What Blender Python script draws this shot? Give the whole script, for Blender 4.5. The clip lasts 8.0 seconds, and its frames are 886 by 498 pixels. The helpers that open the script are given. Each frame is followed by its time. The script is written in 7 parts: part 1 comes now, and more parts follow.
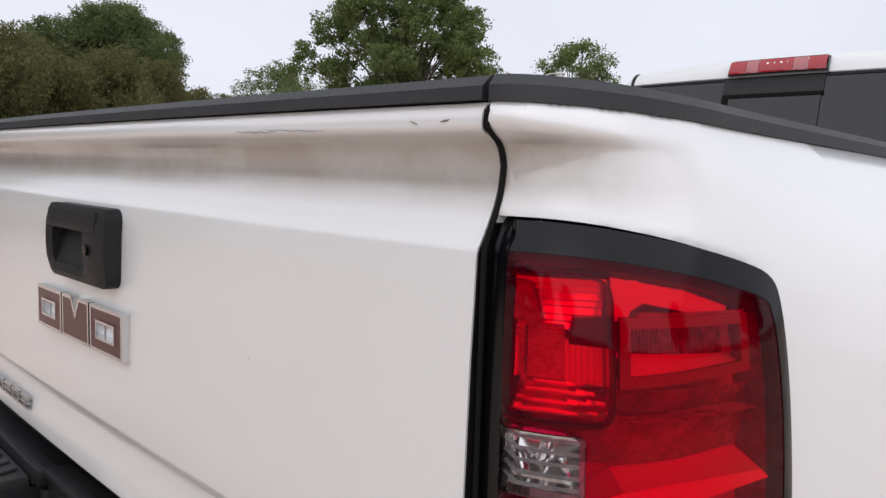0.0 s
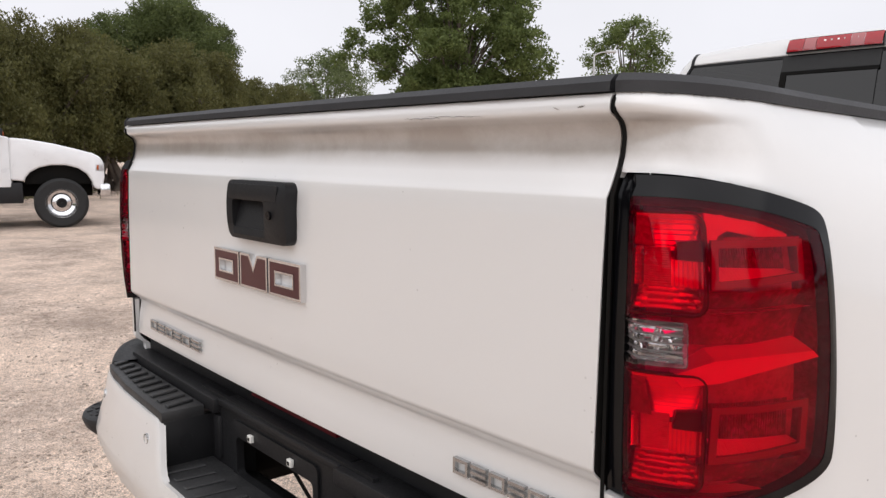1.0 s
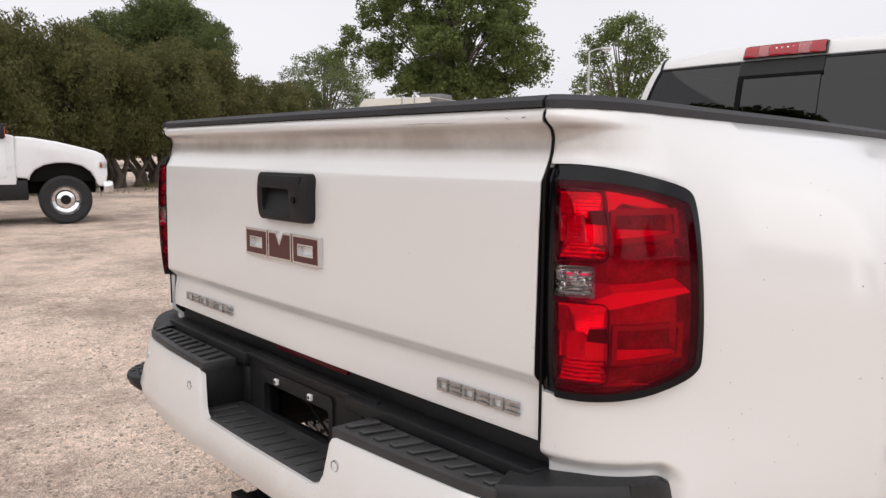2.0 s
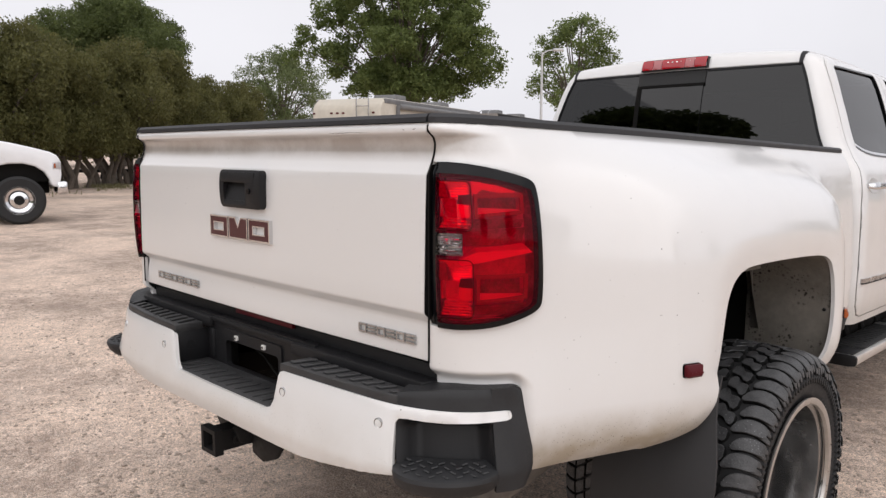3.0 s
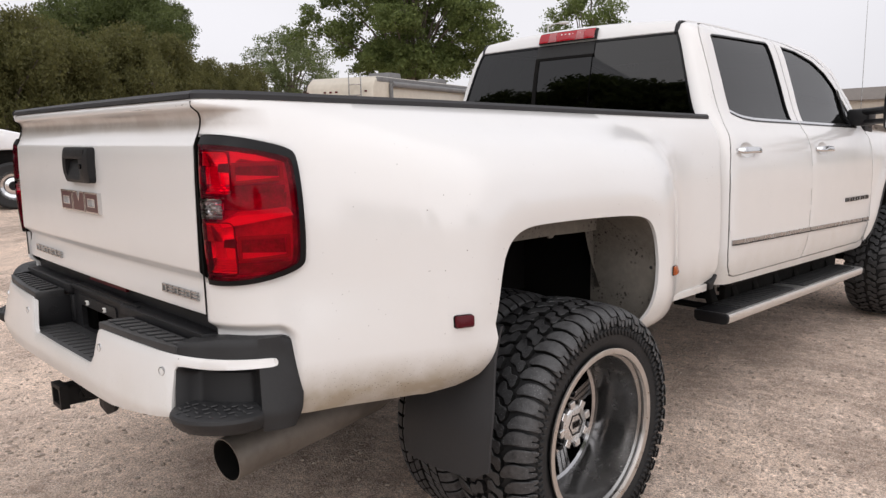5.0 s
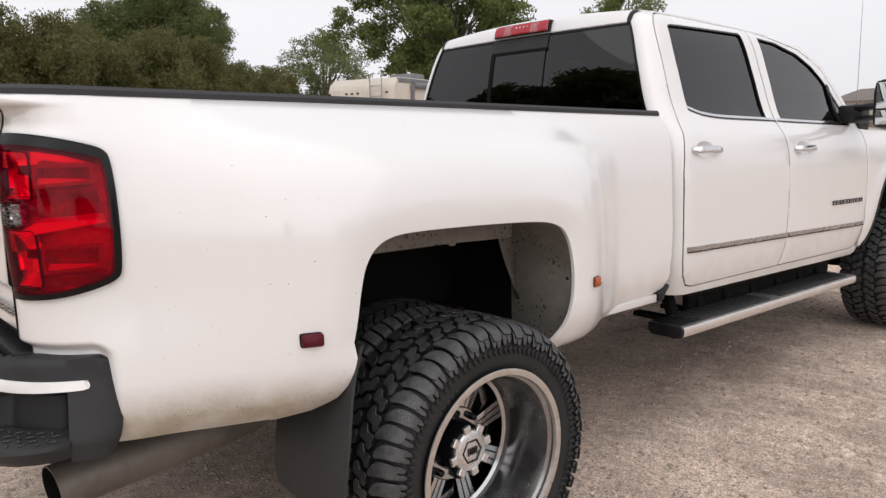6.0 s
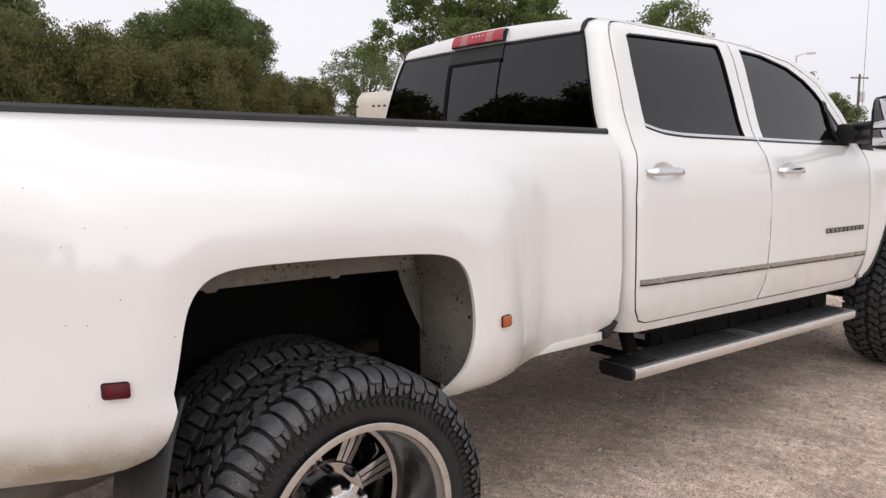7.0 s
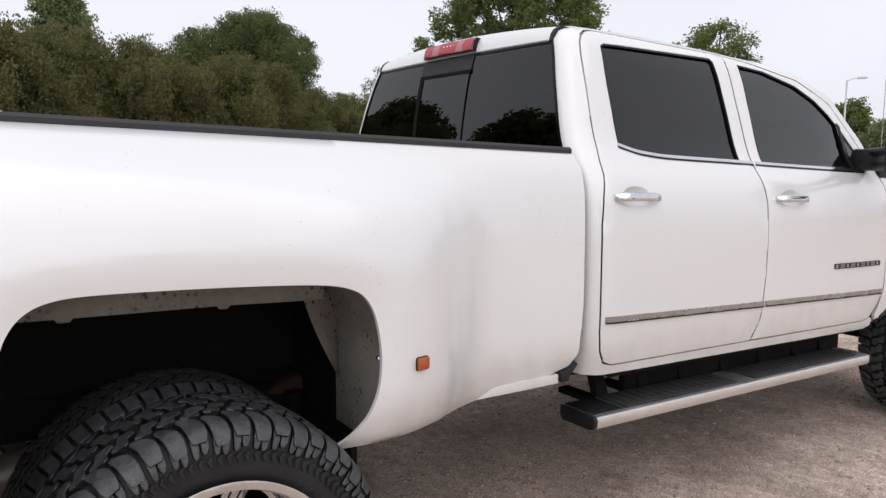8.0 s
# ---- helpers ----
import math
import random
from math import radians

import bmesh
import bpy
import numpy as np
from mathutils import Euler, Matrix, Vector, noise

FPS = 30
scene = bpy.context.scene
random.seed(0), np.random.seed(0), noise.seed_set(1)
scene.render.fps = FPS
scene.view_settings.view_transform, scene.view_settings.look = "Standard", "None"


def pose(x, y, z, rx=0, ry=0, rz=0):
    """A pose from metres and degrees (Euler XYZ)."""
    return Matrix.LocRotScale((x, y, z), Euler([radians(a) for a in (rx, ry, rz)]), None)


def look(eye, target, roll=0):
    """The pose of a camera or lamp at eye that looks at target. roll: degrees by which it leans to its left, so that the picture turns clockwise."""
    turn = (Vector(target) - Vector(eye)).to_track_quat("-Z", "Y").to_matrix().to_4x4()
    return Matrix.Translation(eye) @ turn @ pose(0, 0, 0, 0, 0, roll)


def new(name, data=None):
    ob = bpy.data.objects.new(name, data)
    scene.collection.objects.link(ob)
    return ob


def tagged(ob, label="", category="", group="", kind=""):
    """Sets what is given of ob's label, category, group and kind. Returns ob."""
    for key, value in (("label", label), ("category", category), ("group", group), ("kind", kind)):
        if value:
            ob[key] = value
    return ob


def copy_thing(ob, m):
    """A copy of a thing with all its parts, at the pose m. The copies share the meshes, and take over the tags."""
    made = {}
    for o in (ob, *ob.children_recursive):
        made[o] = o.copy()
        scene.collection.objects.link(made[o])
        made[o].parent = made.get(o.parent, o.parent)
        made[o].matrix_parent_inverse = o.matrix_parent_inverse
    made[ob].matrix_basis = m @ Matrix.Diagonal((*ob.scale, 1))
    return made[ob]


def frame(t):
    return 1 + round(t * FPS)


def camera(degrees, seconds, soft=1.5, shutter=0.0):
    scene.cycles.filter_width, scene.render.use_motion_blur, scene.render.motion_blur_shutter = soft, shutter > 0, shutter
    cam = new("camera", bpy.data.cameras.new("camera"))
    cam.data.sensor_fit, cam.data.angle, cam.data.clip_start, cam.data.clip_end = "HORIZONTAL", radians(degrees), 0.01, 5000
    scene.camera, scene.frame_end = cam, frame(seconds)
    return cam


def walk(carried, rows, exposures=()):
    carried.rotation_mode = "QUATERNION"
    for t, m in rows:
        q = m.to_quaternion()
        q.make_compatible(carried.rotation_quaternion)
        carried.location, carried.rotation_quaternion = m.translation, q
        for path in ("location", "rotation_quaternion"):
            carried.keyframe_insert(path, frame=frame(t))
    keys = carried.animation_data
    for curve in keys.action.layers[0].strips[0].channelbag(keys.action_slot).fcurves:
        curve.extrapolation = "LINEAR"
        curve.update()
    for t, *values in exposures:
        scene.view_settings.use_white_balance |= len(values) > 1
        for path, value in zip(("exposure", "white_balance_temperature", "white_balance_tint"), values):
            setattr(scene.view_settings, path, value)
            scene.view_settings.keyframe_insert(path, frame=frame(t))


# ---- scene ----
cam = camera(61.7, 8.0, soft=1.4)
PATH = [
    (0, (1.182, -0.453, 1.501), (-0.206, 0.972, 1.296), 1.8),
    (0.5, (1.239, -0.53, 1.493), (-0.204, 0.835, 1.26), 1.1),
    (1, (1.298, -0.719, 1.486), (-0.18, 0.605, 1.235), 0.4),
    (1.2, (1.335, -0.756, 1.495), (-0.174, 0.531, 1.233), 0.3),
    (2.3, (1.716, -1.03, 1.484), (0.269, 0.326, 1.225), 0.2),
    (2.5, (1.806, -1.079, 1.492), (0.376, 0.294, 1.233), 0.2),
    (3, (2.035, -1.214, 1.491), (0.641, 0.196, 1.231), 0.1),
    (3.5, (2.216, -1.288, 1.498), (0.842, 0.14, 1.227), -0.3),
    (4, (2.422, -1.213, 1.481), (1.047, 0.211, 1.192), -0.7),
    (4.2, (2.5, -1.17, 1.48), (1.122, 0.248, 1.182), -0.8),
    (5.5, (2.665, -0.636, 1.454), (1.209, 0.697, 1.133), -1.5),
    (6, (2.791, -0.37, 1.445), (1.3, 0.926, 1.132), -1.5),
    (6.5, (2.886, -0.114, 1.451), (1.357, 1.139, 1.149), -1.3),
    (7, (2.873, 0.183, 1.456), (1.31, 1.398, 1.177), -0.8),
    (7.5, (2.87, 0.422, 1.454), (1.272, 1.598, 1.202), -0.1),
    (8, (2.86, 0.642, 1.453), (1.229, 1.775, 1.221), 0.5),
]
walk(cam, [(t, look(eye, target, roll)) for t, eye, target, roll in PATH],
     exposures=[(0.0, 0.13, 6100, 12), (1.0, 0.20, 6380, 12), (3.0, 0.17, 6450, 12.4), (4.0, 0.18, 6460, 12.5), (5.5, 0.21, 6480, 12.6), (6.6, 0.23, 6480, 12.6), (8.0, 0.22, 6200, 12.6)])

# ---- world, sun ----
SKY_STRENGTH, SUN_STRENGTH = 0.112, 1.5
SUN_EL, SUN_AZ = 46.0, 137.0   # azimuth clockwise from the truck's nose
world = bpy.data.worlds.new("overcast_sky")
scene.world = world
world.use_nodes = True
wn, wl = world.node_tree.nodes, world.node_tree.links
wn.clear()
w_out, w_bg = wn.new("ShaderNodeOutputWorld"), wn.new("ShaderNodeBackground")
w_sky = wn.new("ShaderNodeTexSky")
w_sky.sky_type, w_sky.sun_disc = "NISHITA", False
w_sky.sun_elevation, w_sky.sun_rotation = radians(SUN_EL), radians(SUN_AZ)
w_sky.air_density, w_sky.dust_density, w_sky.ozone_density = 1.0, 4.0, 1.0
w_hsv = wn.new("ShaderNodeHueSaturation")
w_hsv.inputs["Saturation"].default_value = 0.12
w_co = wn.new("ShaderNodeTexCoord")
w_sep = wn.new("ShaderNodeSeparateXYZ")
w_ramp = wn.new("ShaderNodeValToRGB")          # an even cloud deck
w_ramp.color_ramp.interpolation = "EASE"
els = w_ramp.color_ramp.elements
els[0].position, els[0].color = 0.0, (0.755, 0.755, 0.78, 1)
els[1].position, els[1].color = 1.0, (0.75, 0.75, 0.77, 1)
w_noise = wn.new("ShaderNodeTexNoise")
w_noise.inputs["Scale"].default_value, w_noise.inputs["Detail"].default_value = 2.2, 6
w_map = wn.new("ShaderNodeMapRange")
w_map.inputs["From Min"].default_value, w_map.inputs["From Max"].default_value = 0.3, 0.7
w_map.inputs["To Min"].default_value, w_map.inputs["To Max"].default_value = 0.93, 1.05
w_mul = wn.new("ShaderNodeMixRGB")
w_mul.blend_type = "MULTIPLY"
w_mul.inputs[0].default_value = 1
w_mix = wn.new("ShaderNodeMixRGB")
w_mix.inputs[0].default_value = 0.82
w_scale = wn.new("ShaderNodeVectorMath")
w_scale.operation = "SCALE"
w_scale.inputs["Scale"].default_value = 10.0
wl.new(w_co.outputs["Generated"], w_sep.inputs[0])
wl.new(w_sep.outputs["Z"], w_ramp.inputs[0])
wl.new(w_co.outputs["Generated"], w_noise.inputs["Vector"])
wl.new(w_noise.outputs[0], w_map.inputs["Value"])
wl.new(w_ramp.outputs[0], w_mul.inputs[1])
wl.new(w_map.outputs[0], w_mul.inputs[2])
wl.new(w_mul.outputs[0], w_scale.inputs[0])
wl.new(w_sky.outputs[0], w_hsv.inputs["Color"])
wl.new(w_hsv.outputs[0], w_mix.inputs[1])
wl.new(w_scale.outputs[0], w_mix.inputs[2])
wl.new(w_mix.outputs[0], w_bg.inputs["Color"])
w_bg.inputs["Strength"].default_value = SKY_STRENGTH
wl.new(w_bg.outputs[0], w_out.inputs[0])

sun_data = bpy.data.lights.new("sun", "SUN")
sun_data.energy, sun_data.angle, sun_data.color = SUN_STRENGTH, radians(130), (1.0, 0.97, 0.93)
sun = new("sun", sun_data)
sa, se = radians(SUN_AZ), radians(SUN_EL)
sun.matrix_world = look((40 * math.sin(sa) * math.cos(se), 40 * math.cos(sa) * math.cos(se), 40 * math.sin(se)), (0, 0, 0))

# ---- materials ----
def mat(name, color=(0.5, 0.5, 0.5), rough=0.5, metal=0.0, coat=0.0, spec=0.5):
    """A principled material; returns it with its node tree, links and shader."""
    m = bpy.data.materials.new(name)
    m.use_nodes = True
    nt = m.node_tree
    b = nt.nodes["Principled BSDF"]
    b.inputs["Base Color"].default_value = (*color, 1)
    b.inputs["Roughness"].default_value = rough
    b.inputs["Metallic"].default_value = metal
    b.inputs["Coat Weight"].default_value = coat
    b.inputs["Coat Roughness"].default_value = 0.04
    b.inputs["Specular IOR Level"].default_value = spec
    return m, nt.nodes, nt.links, b


def coords(n, kind="Object"):
    return n.new("ShaderNodeTexCoord").outputs[kind]


def noise_tex(n, l, vec, scale, detail=4, rough=0.55):
    t = n.new("ShaderNodeTexNoise")
    t.inputs["Scale"].default_value, t.inputs["Detail"].default_value, t.inputs["Roughness"].default_value = scale, detail, rough
    l.new(vec, t.inputs["Vector"])
    return t.outputs[0]


def ramp(n, l, fac, stops):
    r = n.new("ShaderNodeValToRGB")
    e = r.color_ramp.elements
    while len(e) < len(stops):
        e.new(0.5)
    for el, (p, c) in zip(e, stops):
        el.position = p
        el.color = (*c, 1) if len(c) == 3 else c
    l.new(fac, r.inputs[0])
    return r.outputs[0]


def mixc(n, l, fac, a, b, mode="MIX"):
    m = n.new("ShaderNodeMixRGB")
    m.blend_type = mode
    for k, v in ((0, fac), (1, a), (2, b)):
        if isinstance(v, (int, float)):
            m.inputs[k].default_value = v
        elif isinstance(v, tuple):
            m.inputs[k].default_value = (*v, 1)
        else:
            l.new(v, m.inputs[k])
    return m.outputs[0]


def bump(n, l, b, height, strength=0.3, dist=0.002):
    k = n.new("ShaderNodeBump")
    k.inputs["Strength"].default_value, k.inputs["Distance"].default_value = strength, dist
    l.new(height, k.inputs["Height"])
    l.new(k.outputs[0], b.inputs["Normal"])


def grained(name, dark, light, rough=(0.4, 0.6), scale=30.0, relief=0.2, dist=0.001, metal=0.0, coat=0.0, big=3.0, spec=0.5):
    """Two scales of variation in colour and gloss, with fine relief."""
    m, n, l, b = mat(name, light, rough[1], metal, coat, spec)
    v = coords(n)
    fine, wide = noise_tex(n, l, v, scale, 5), noise_tex(n, l, v, big, 3)
    c = ramp(n, l, wide, [(0.3, dark), (0.7, light)])
    c2 = ramp(n, l, fine, [(0.25, dark), (0.75, light)])
    l.new(mixc(n, l, 0.45, c, c2), b.inputs["Base Color"])
    l.new(ramp(n, l, mixc(n, l, 0.5, fine, wide), [(0.35, (rough[0],) * 3), (0.65, (rough[1],) * 3)]), b.inputs["Roughness"])
    if relief:
        bump(n, l, b, fine, relief, dist)
    return m


def speckle(m, scale, color, size=0.09):
    """Adds spots of dried mud to a material."""
    n, l = m.node_tree.nodes, m.node_tree.links
    b = n["Principled BSDF"]
    src = b.inputs["Base Color"].links[0].from_socket
    v = coords(n)
    vor = n.new("ShaderNodeTexVoronoi")
    vor.inputs["Scale"].default_value = scale
    l.new(v, vor.inputs["Vector"])
    dot = ramp(n, l, vor.outputs["Distance"], [(size, (1.0,) * 3), (size * 2, (0.0,) * 3)])
    keep = ramp(n, l, noise_tex(n, l, v, 7, 3), [(0.45, (0.0,) * 3), (0.6, (1.0,) * 3)])
    l.new(mixc(n, l, mixc(n, l, 1.0, dot, keep, "MULTIPLY"), src, color), b.inputs["Base Color"])
    return m


def paint_white(name):
    """White pearl paint under clear coat, with dust film and specks of dried mud."""
    m, n, l, b = mat(name, (0.8, 0.8, 0.8), 0.32, 0.0, 1.0)
    v = coords(n)
    film = ramp(n, l, noise_tex(n, l, v, 2.3, 5), [(0.35, (0.0,) * 3), (0.8, (0.35,) * 3)])
    base = mixc(n, l, film, (0.72, 0.715, 0.71), (0.645, 0.625, 0.60))
    sep = n.new("ShaderNodeSeparateXYZ")
    l.new(v, sep.inputs[0])
    # road spray lies on the lowest hand's width of the panels
    low = n.new("ShaderNodeMapRange")
    low.inputs["From Min"].default_value, low.inputs["From Max"].default_value = 0.86, 0.755
    l.new(sep.outputs["Z"], low.inputs["Value"])
    patch = ramp(n, l, noise_tex(n, l, v, 9, 6), [(0.28, (0.35,) * 3), (0.62, (1.0,) * 3)])
    spray = mixc(n, l, 1.0, low.outputs[0], patch, "MULTIPLY")
    back = n.new("ShaderNodeMapRange")
    back.inputs["From Min"].default_value, back.inputs["From Max"].default_value = 1.2, 0.6
    back.inputs["To Min"].default_value = 0.35
    l.new(sep.outputs["Y"], back.inputs["Value"])
    spray = mixc(n, l, 1.0, spray, back.outputs[0], "MULTIPLY")
    clean = n.new("ShaderNodeMapRange")            # the bumper has been wiped
    clean.inputs["From Min"].default_value, clean.inputs["From Max"].default_value = 0.0, 0.10
    clean.inputs["To Min"].default_value = 0.3
    l.new(sep.outputs["Y"], clean.inputs["Value"])
    spray = mixc(n, l, 1.0, spray, clean.outputs[0], "MULTIPLY")
    base = mixc(n, l, spray, base, (0.37, 0.32, 0.25))
    vor = n.new("ShaderNodeTexVoronoi")
    vor.inputs["Scale"].default_value = 38
    l.new(v, vor.inputs["Vector"])
    gate = ramp(n, l, noise_tex(n, l, v, 3.1, 3), [(0.52, (0.0,) * 3), (0.66, (1.0,) * 3)])
    dot = ramp(n, l, vor.outputs["Distance"], [(0.045, (1.0,) * 3), (0.075, (0.0,) * 3)])
    specks = mixc(n, l, 1.0, dot, gate, "MULTIPLY")
    vor2 = n.new("ShaderNodeTexVoronoi")
    vor2.inputs["Scale"].default_value = 120
    l.new(v, vor2.inputs["Vector"])
    dot2 = ramp(n, l, vor2.outputs["Distance"], [(0.13, (1.0,) * 3), (0.20, (0.0,) * 3)])
    thin = ramp(n, l, noise_tex(n, l, v, 11, 3), [(0.44, (0.0,) * 3), (0.56, (1.0,) * 3)])
    specks2 = mixc(n, l, 1.0, mixc(n, l, 1.0, dot2, thin, "MULTIPLY"), spray, "MULTIPLY")
    base = mixc(n, l, mixc(n, l, 1.0, specks, specks2, "ADD"), base, (0.07, 0.06, 0.05))
    # brown smears along the rear lip, with the shade of its groove mixed into the colour
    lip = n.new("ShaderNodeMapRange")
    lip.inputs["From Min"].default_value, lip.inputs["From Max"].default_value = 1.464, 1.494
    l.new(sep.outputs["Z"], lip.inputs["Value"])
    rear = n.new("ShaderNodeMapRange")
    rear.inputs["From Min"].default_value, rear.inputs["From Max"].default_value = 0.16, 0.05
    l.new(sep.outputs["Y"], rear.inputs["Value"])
    smear_shade = ramp(n, l, noise_tex(n, l, v, 4.5, 7, 0.7), [(0.28, (0.45,) * 3), (0.58, (0.88,) * 3)])
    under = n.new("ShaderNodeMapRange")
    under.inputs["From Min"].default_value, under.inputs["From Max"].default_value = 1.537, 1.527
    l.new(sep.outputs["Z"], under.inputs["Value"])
    smear_shade = mixc(n, l, 1.0, smear_shade, under.outputs[0], "MULTIPLY")
    smear_shade = mixc(n, l, 1.0, mixc(n, l, 1.0, lip.outputs[0], rear.outputs[0], "MULTIPLY"), smear_shade, "MULTIPLY")
    base = mixc(n, l, smear_shade, base, (0.33, 0.288, 0.255))
    l.new(base, b.inputs["Base Color"])
    cr = n.new("ShaderNodeMapRange")
    cr.inputs["To Min"].default_value, cr.inputs["To Max"].default_value = 0.07, 0.20
    b.inputs["Coat IOR"].default_value = 1.75
    l.new(noise_tex(n, l, v, 5, 4), cr.inputs["Value"])
    l.new(cr.outputs[0], b.inputs["Coat Roughness"])
    l.new(mixc(n, l, 1.0, mixc(n, l, 1.0, (1.0, 1.0, 1.0), film, "SUBTRACT"), spray, "SUBTRACT"), b.inputs["Coat Weight"])
    bump(n, l, b, noise_tex(n, l, v, 420, 2), 0.02, 0.0004)
    return m


def tinted_glass(name, tint, rough=0.0, ior=1.5):
    """A tinted pane: light passes dimmed, gloss grows at grazing angles."""
    m, n, l, b = mat(name)
    n.remove(b)
    tr, gl, mx, fr = n.new("ShaderNodeBsdfTransparent"), n.new("ShaderNodeBsdfGlossy"), n.new("ShaderNodeMixShader"), n.new("ShaderNodeFresnel")
    tr.inputs[0].default_value = (*tint, 1)
    gl.inputs["Roughness"].default_value = rough
    fr.inputs[0].default_value = ior
    l.new(fr.outputs[0], mx.inputs[0])
    l.new(tr.outputs[0], mx.inputs[1])
    l.new(gl.outputs[0], mx.inputs[2])
    l.new(mx.outputs[0], n["Material Output"].inputs[0])
    return m


def leaf_mat(name, dark, light, trans=0.35):
    m, n, l, b = mat(name, light, 0.55, spec=0.3)
    geo = n.new("ShaderNodeNewGeometry")
    v = coords(n)
    c = ramp(n, l, geo.outputs["Random Per Island"], [(0.0, tuple(0.65 * p + 0.35 * q for p, q in zip(dark, light))), (0.6, tuple(x * 0.92 for x in light)), (1.0, tuple(min(1, x * 1.12) for x in light))])
    c = mixc(n, l, 0.35, c, ramp(n, l, noise_tex(n, l, v, 0.7, 3), [(0.3, dark), (0.7, light)]))
    l.new(c, b.inputs["Base Color"])
    tl, mx = n.new("ShaderNodeBsdfTranslucent"), n.new("ShaderNodeMixShader")
    l.new(c, tl.inputs[0])
    mx.inputs[0].default_value = trans
    l.new(b.outputs[0], mx.inputs[1])
    l.new(tl.outputs[0], mx.inputs[2])
    l.new(mx.outputs[0], n["Material Output"].inputs[0])
    return m


def ground_mat():
    """Packed tan dirt with pale dust, dark crumbs and small stones of three sizes."""
    m, n, l, b = mat("dry_dirt_and_gravel", (0.3, 0.25, 0.2), 0.95, spec=0.15)
    v = coords(n)
    wide, mid, fine, grit = noise_tex(n, l, v, 0.5, 6, 0.62), noise_tex(n, l, v, 2.6, 6, 0.68), noise_tex(n, l, v, 17, 6, 0.68), noise_tex(n, l, v, 120, 4, 0.75)
    c = ramp(n, l, mid, [(0.38, (0.23, 0.167, 0.130)), (0.5, (0.55, 0.425, 0.345)), (0.61, (0.84, 0.68, 0.57))])
    c = mixc(n, l, 0.5, c, ramp(n, l, fine, [(0.34, (0.18, 0.132, 0.102)), (0.5, (0.55, 0.43, 0.352)), (0.66, (0.90, 0.745, 0.635))]))
    c = mixc(n, l, ramp(n, l, wide, [(0.47, (0.0,) * 3), (0.60, (0.72,) * 3)]), c, (0.86, 0.675, 0.545))
    c = mixc(n, l, ramp(n, l, wide, [(0.36, (0.65,) * 3), (0.47, (0.0,) * 3)]), c, (0.28, 0.215, 0.172))
    h = mixc(n, l, 0.5, grit, fine)
    for scale, cut, lo, hi in ((34, 0.22, 0.52, 0.62), (75, 0.28, 0.43, 0.54), (160, 0.32, 0.36, 0.48)):
        vor = n.new("ShaderNodeTexVoronoi")
        vor.inputs["Scale"].default_value = scale
        l.new(v, vor.inputs["Vector"])
        peb = ramp(n, l, vor.outputs["Distance"], [(cut, (1.0,) * 3), (cut * 1.35, (0.0,) * 3)])
        # a dark ring round each stone: its contact shade, put into the colour
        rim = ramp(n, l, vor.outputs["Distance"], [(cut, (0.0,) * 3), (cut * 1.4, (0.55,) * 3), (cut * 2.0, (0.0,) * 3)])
        keep = ramp(n, l, noise_tex(n, l, v, scale * 0.21, 3), [(lo, (0.0,) * 3), (hi, (0.85,) * 3)])
        sep = n.new("ShaderNodeSeparateColor")
        l.new(vor.outputs["Color"], sep.inputs[0])
        tone = ramp(n, l, sep.outputs[0], [(0.0, (0.19, 0.16, 0.14)), (0.5, (0.50, 0.41, 0.35)), (1.0, (0.72, 0.62, 0.545))])
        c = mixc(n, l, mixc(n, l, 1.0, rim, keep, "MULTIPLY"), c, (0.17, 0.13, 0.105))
        c = mixc(n, l, mixc(n, l, 1.0, peb, keep, "MULTIPLY"), c, tone)
        h = mixc(n, l, 1.0, h, mixc(n, l, 1.0, peb, keep, "MULTIPLY"), "ADD")
    c = mixc(n, l, 0.6, c, mixc(n, l, 1.0, c, ramp(n, l, grit, [(0.3, (0.35,) * 3), (0.7, (2.2,) * 3)]), "MULTIPLY"))
    l.new(c, b.inputs["Base Color"])
    bump(n, l, b, h, 0.8, 0.010)
    return m


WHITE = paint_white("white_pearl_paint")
BLACK_PLASTIC = grained("black_textured_plastic", (0.005, 0.005, 0.006), (0.013, 0.013, 0.0145), (0.42, 0.62), 220, 0.25, 0.0006, big=8, spec=0.35)
RAIL_PLASTIC = grained("weathered_black_rail_plastic", (0.010, 0.010, 0.012), (0.026, 0.026, 0.029), (0.45, 0.65), 260, 0.3, 0.0006, big=10)
STEP_PLASTIC = grained("dusty_dark_step_plastic", (0.009, 0.0092, 0.0105), (0.026, 0.0265, 0.028), (0.42, 0.66), 120, 0.3, 0.0008, big=14, spec=0.4)
BOARD_PAD = grained("black_rubber_pad", (0.020, 0.020, 0.021), (0.036, 0.036, 0.036), (0.7, 0.9), 90, 0.15, 0.0005, big=10, spec=0.2)
GLOSS_BLACK = mat("gloss_black_trim", (0.004, 0.004, 0.005), 0.16, spec=0.22)[0]
DARK_STEEL = grained("black_painted_steel", (0.004, 0.004, 0.005), (0.015, 0.0145, 0.014), (0.4, 0.65), 60, 0.3, 0.001, big=6, spec=0.18)
UNDER = grained("undercoated_chassis", (0.004, 0.004, 0.004), (0.012, 0.011, 0.010), (0.7, 0.95), 30, 0.3, 0.002, spec=0.12)
RUST = grained("rusty_frame_steel", (0.018, 0.012, 0.009), (0.060, 0.038, 0.026), (0.7, 0.95), 30, 0.4, 0.001, big=9, spec=0.15)
LINER = grained("dusty_grey_wheelhouse", (0.11, 0.098, 0.082), (0.25, 0.228, 0.197), (0.6, 0.85), 45, 0.25, 0.001, big=5)
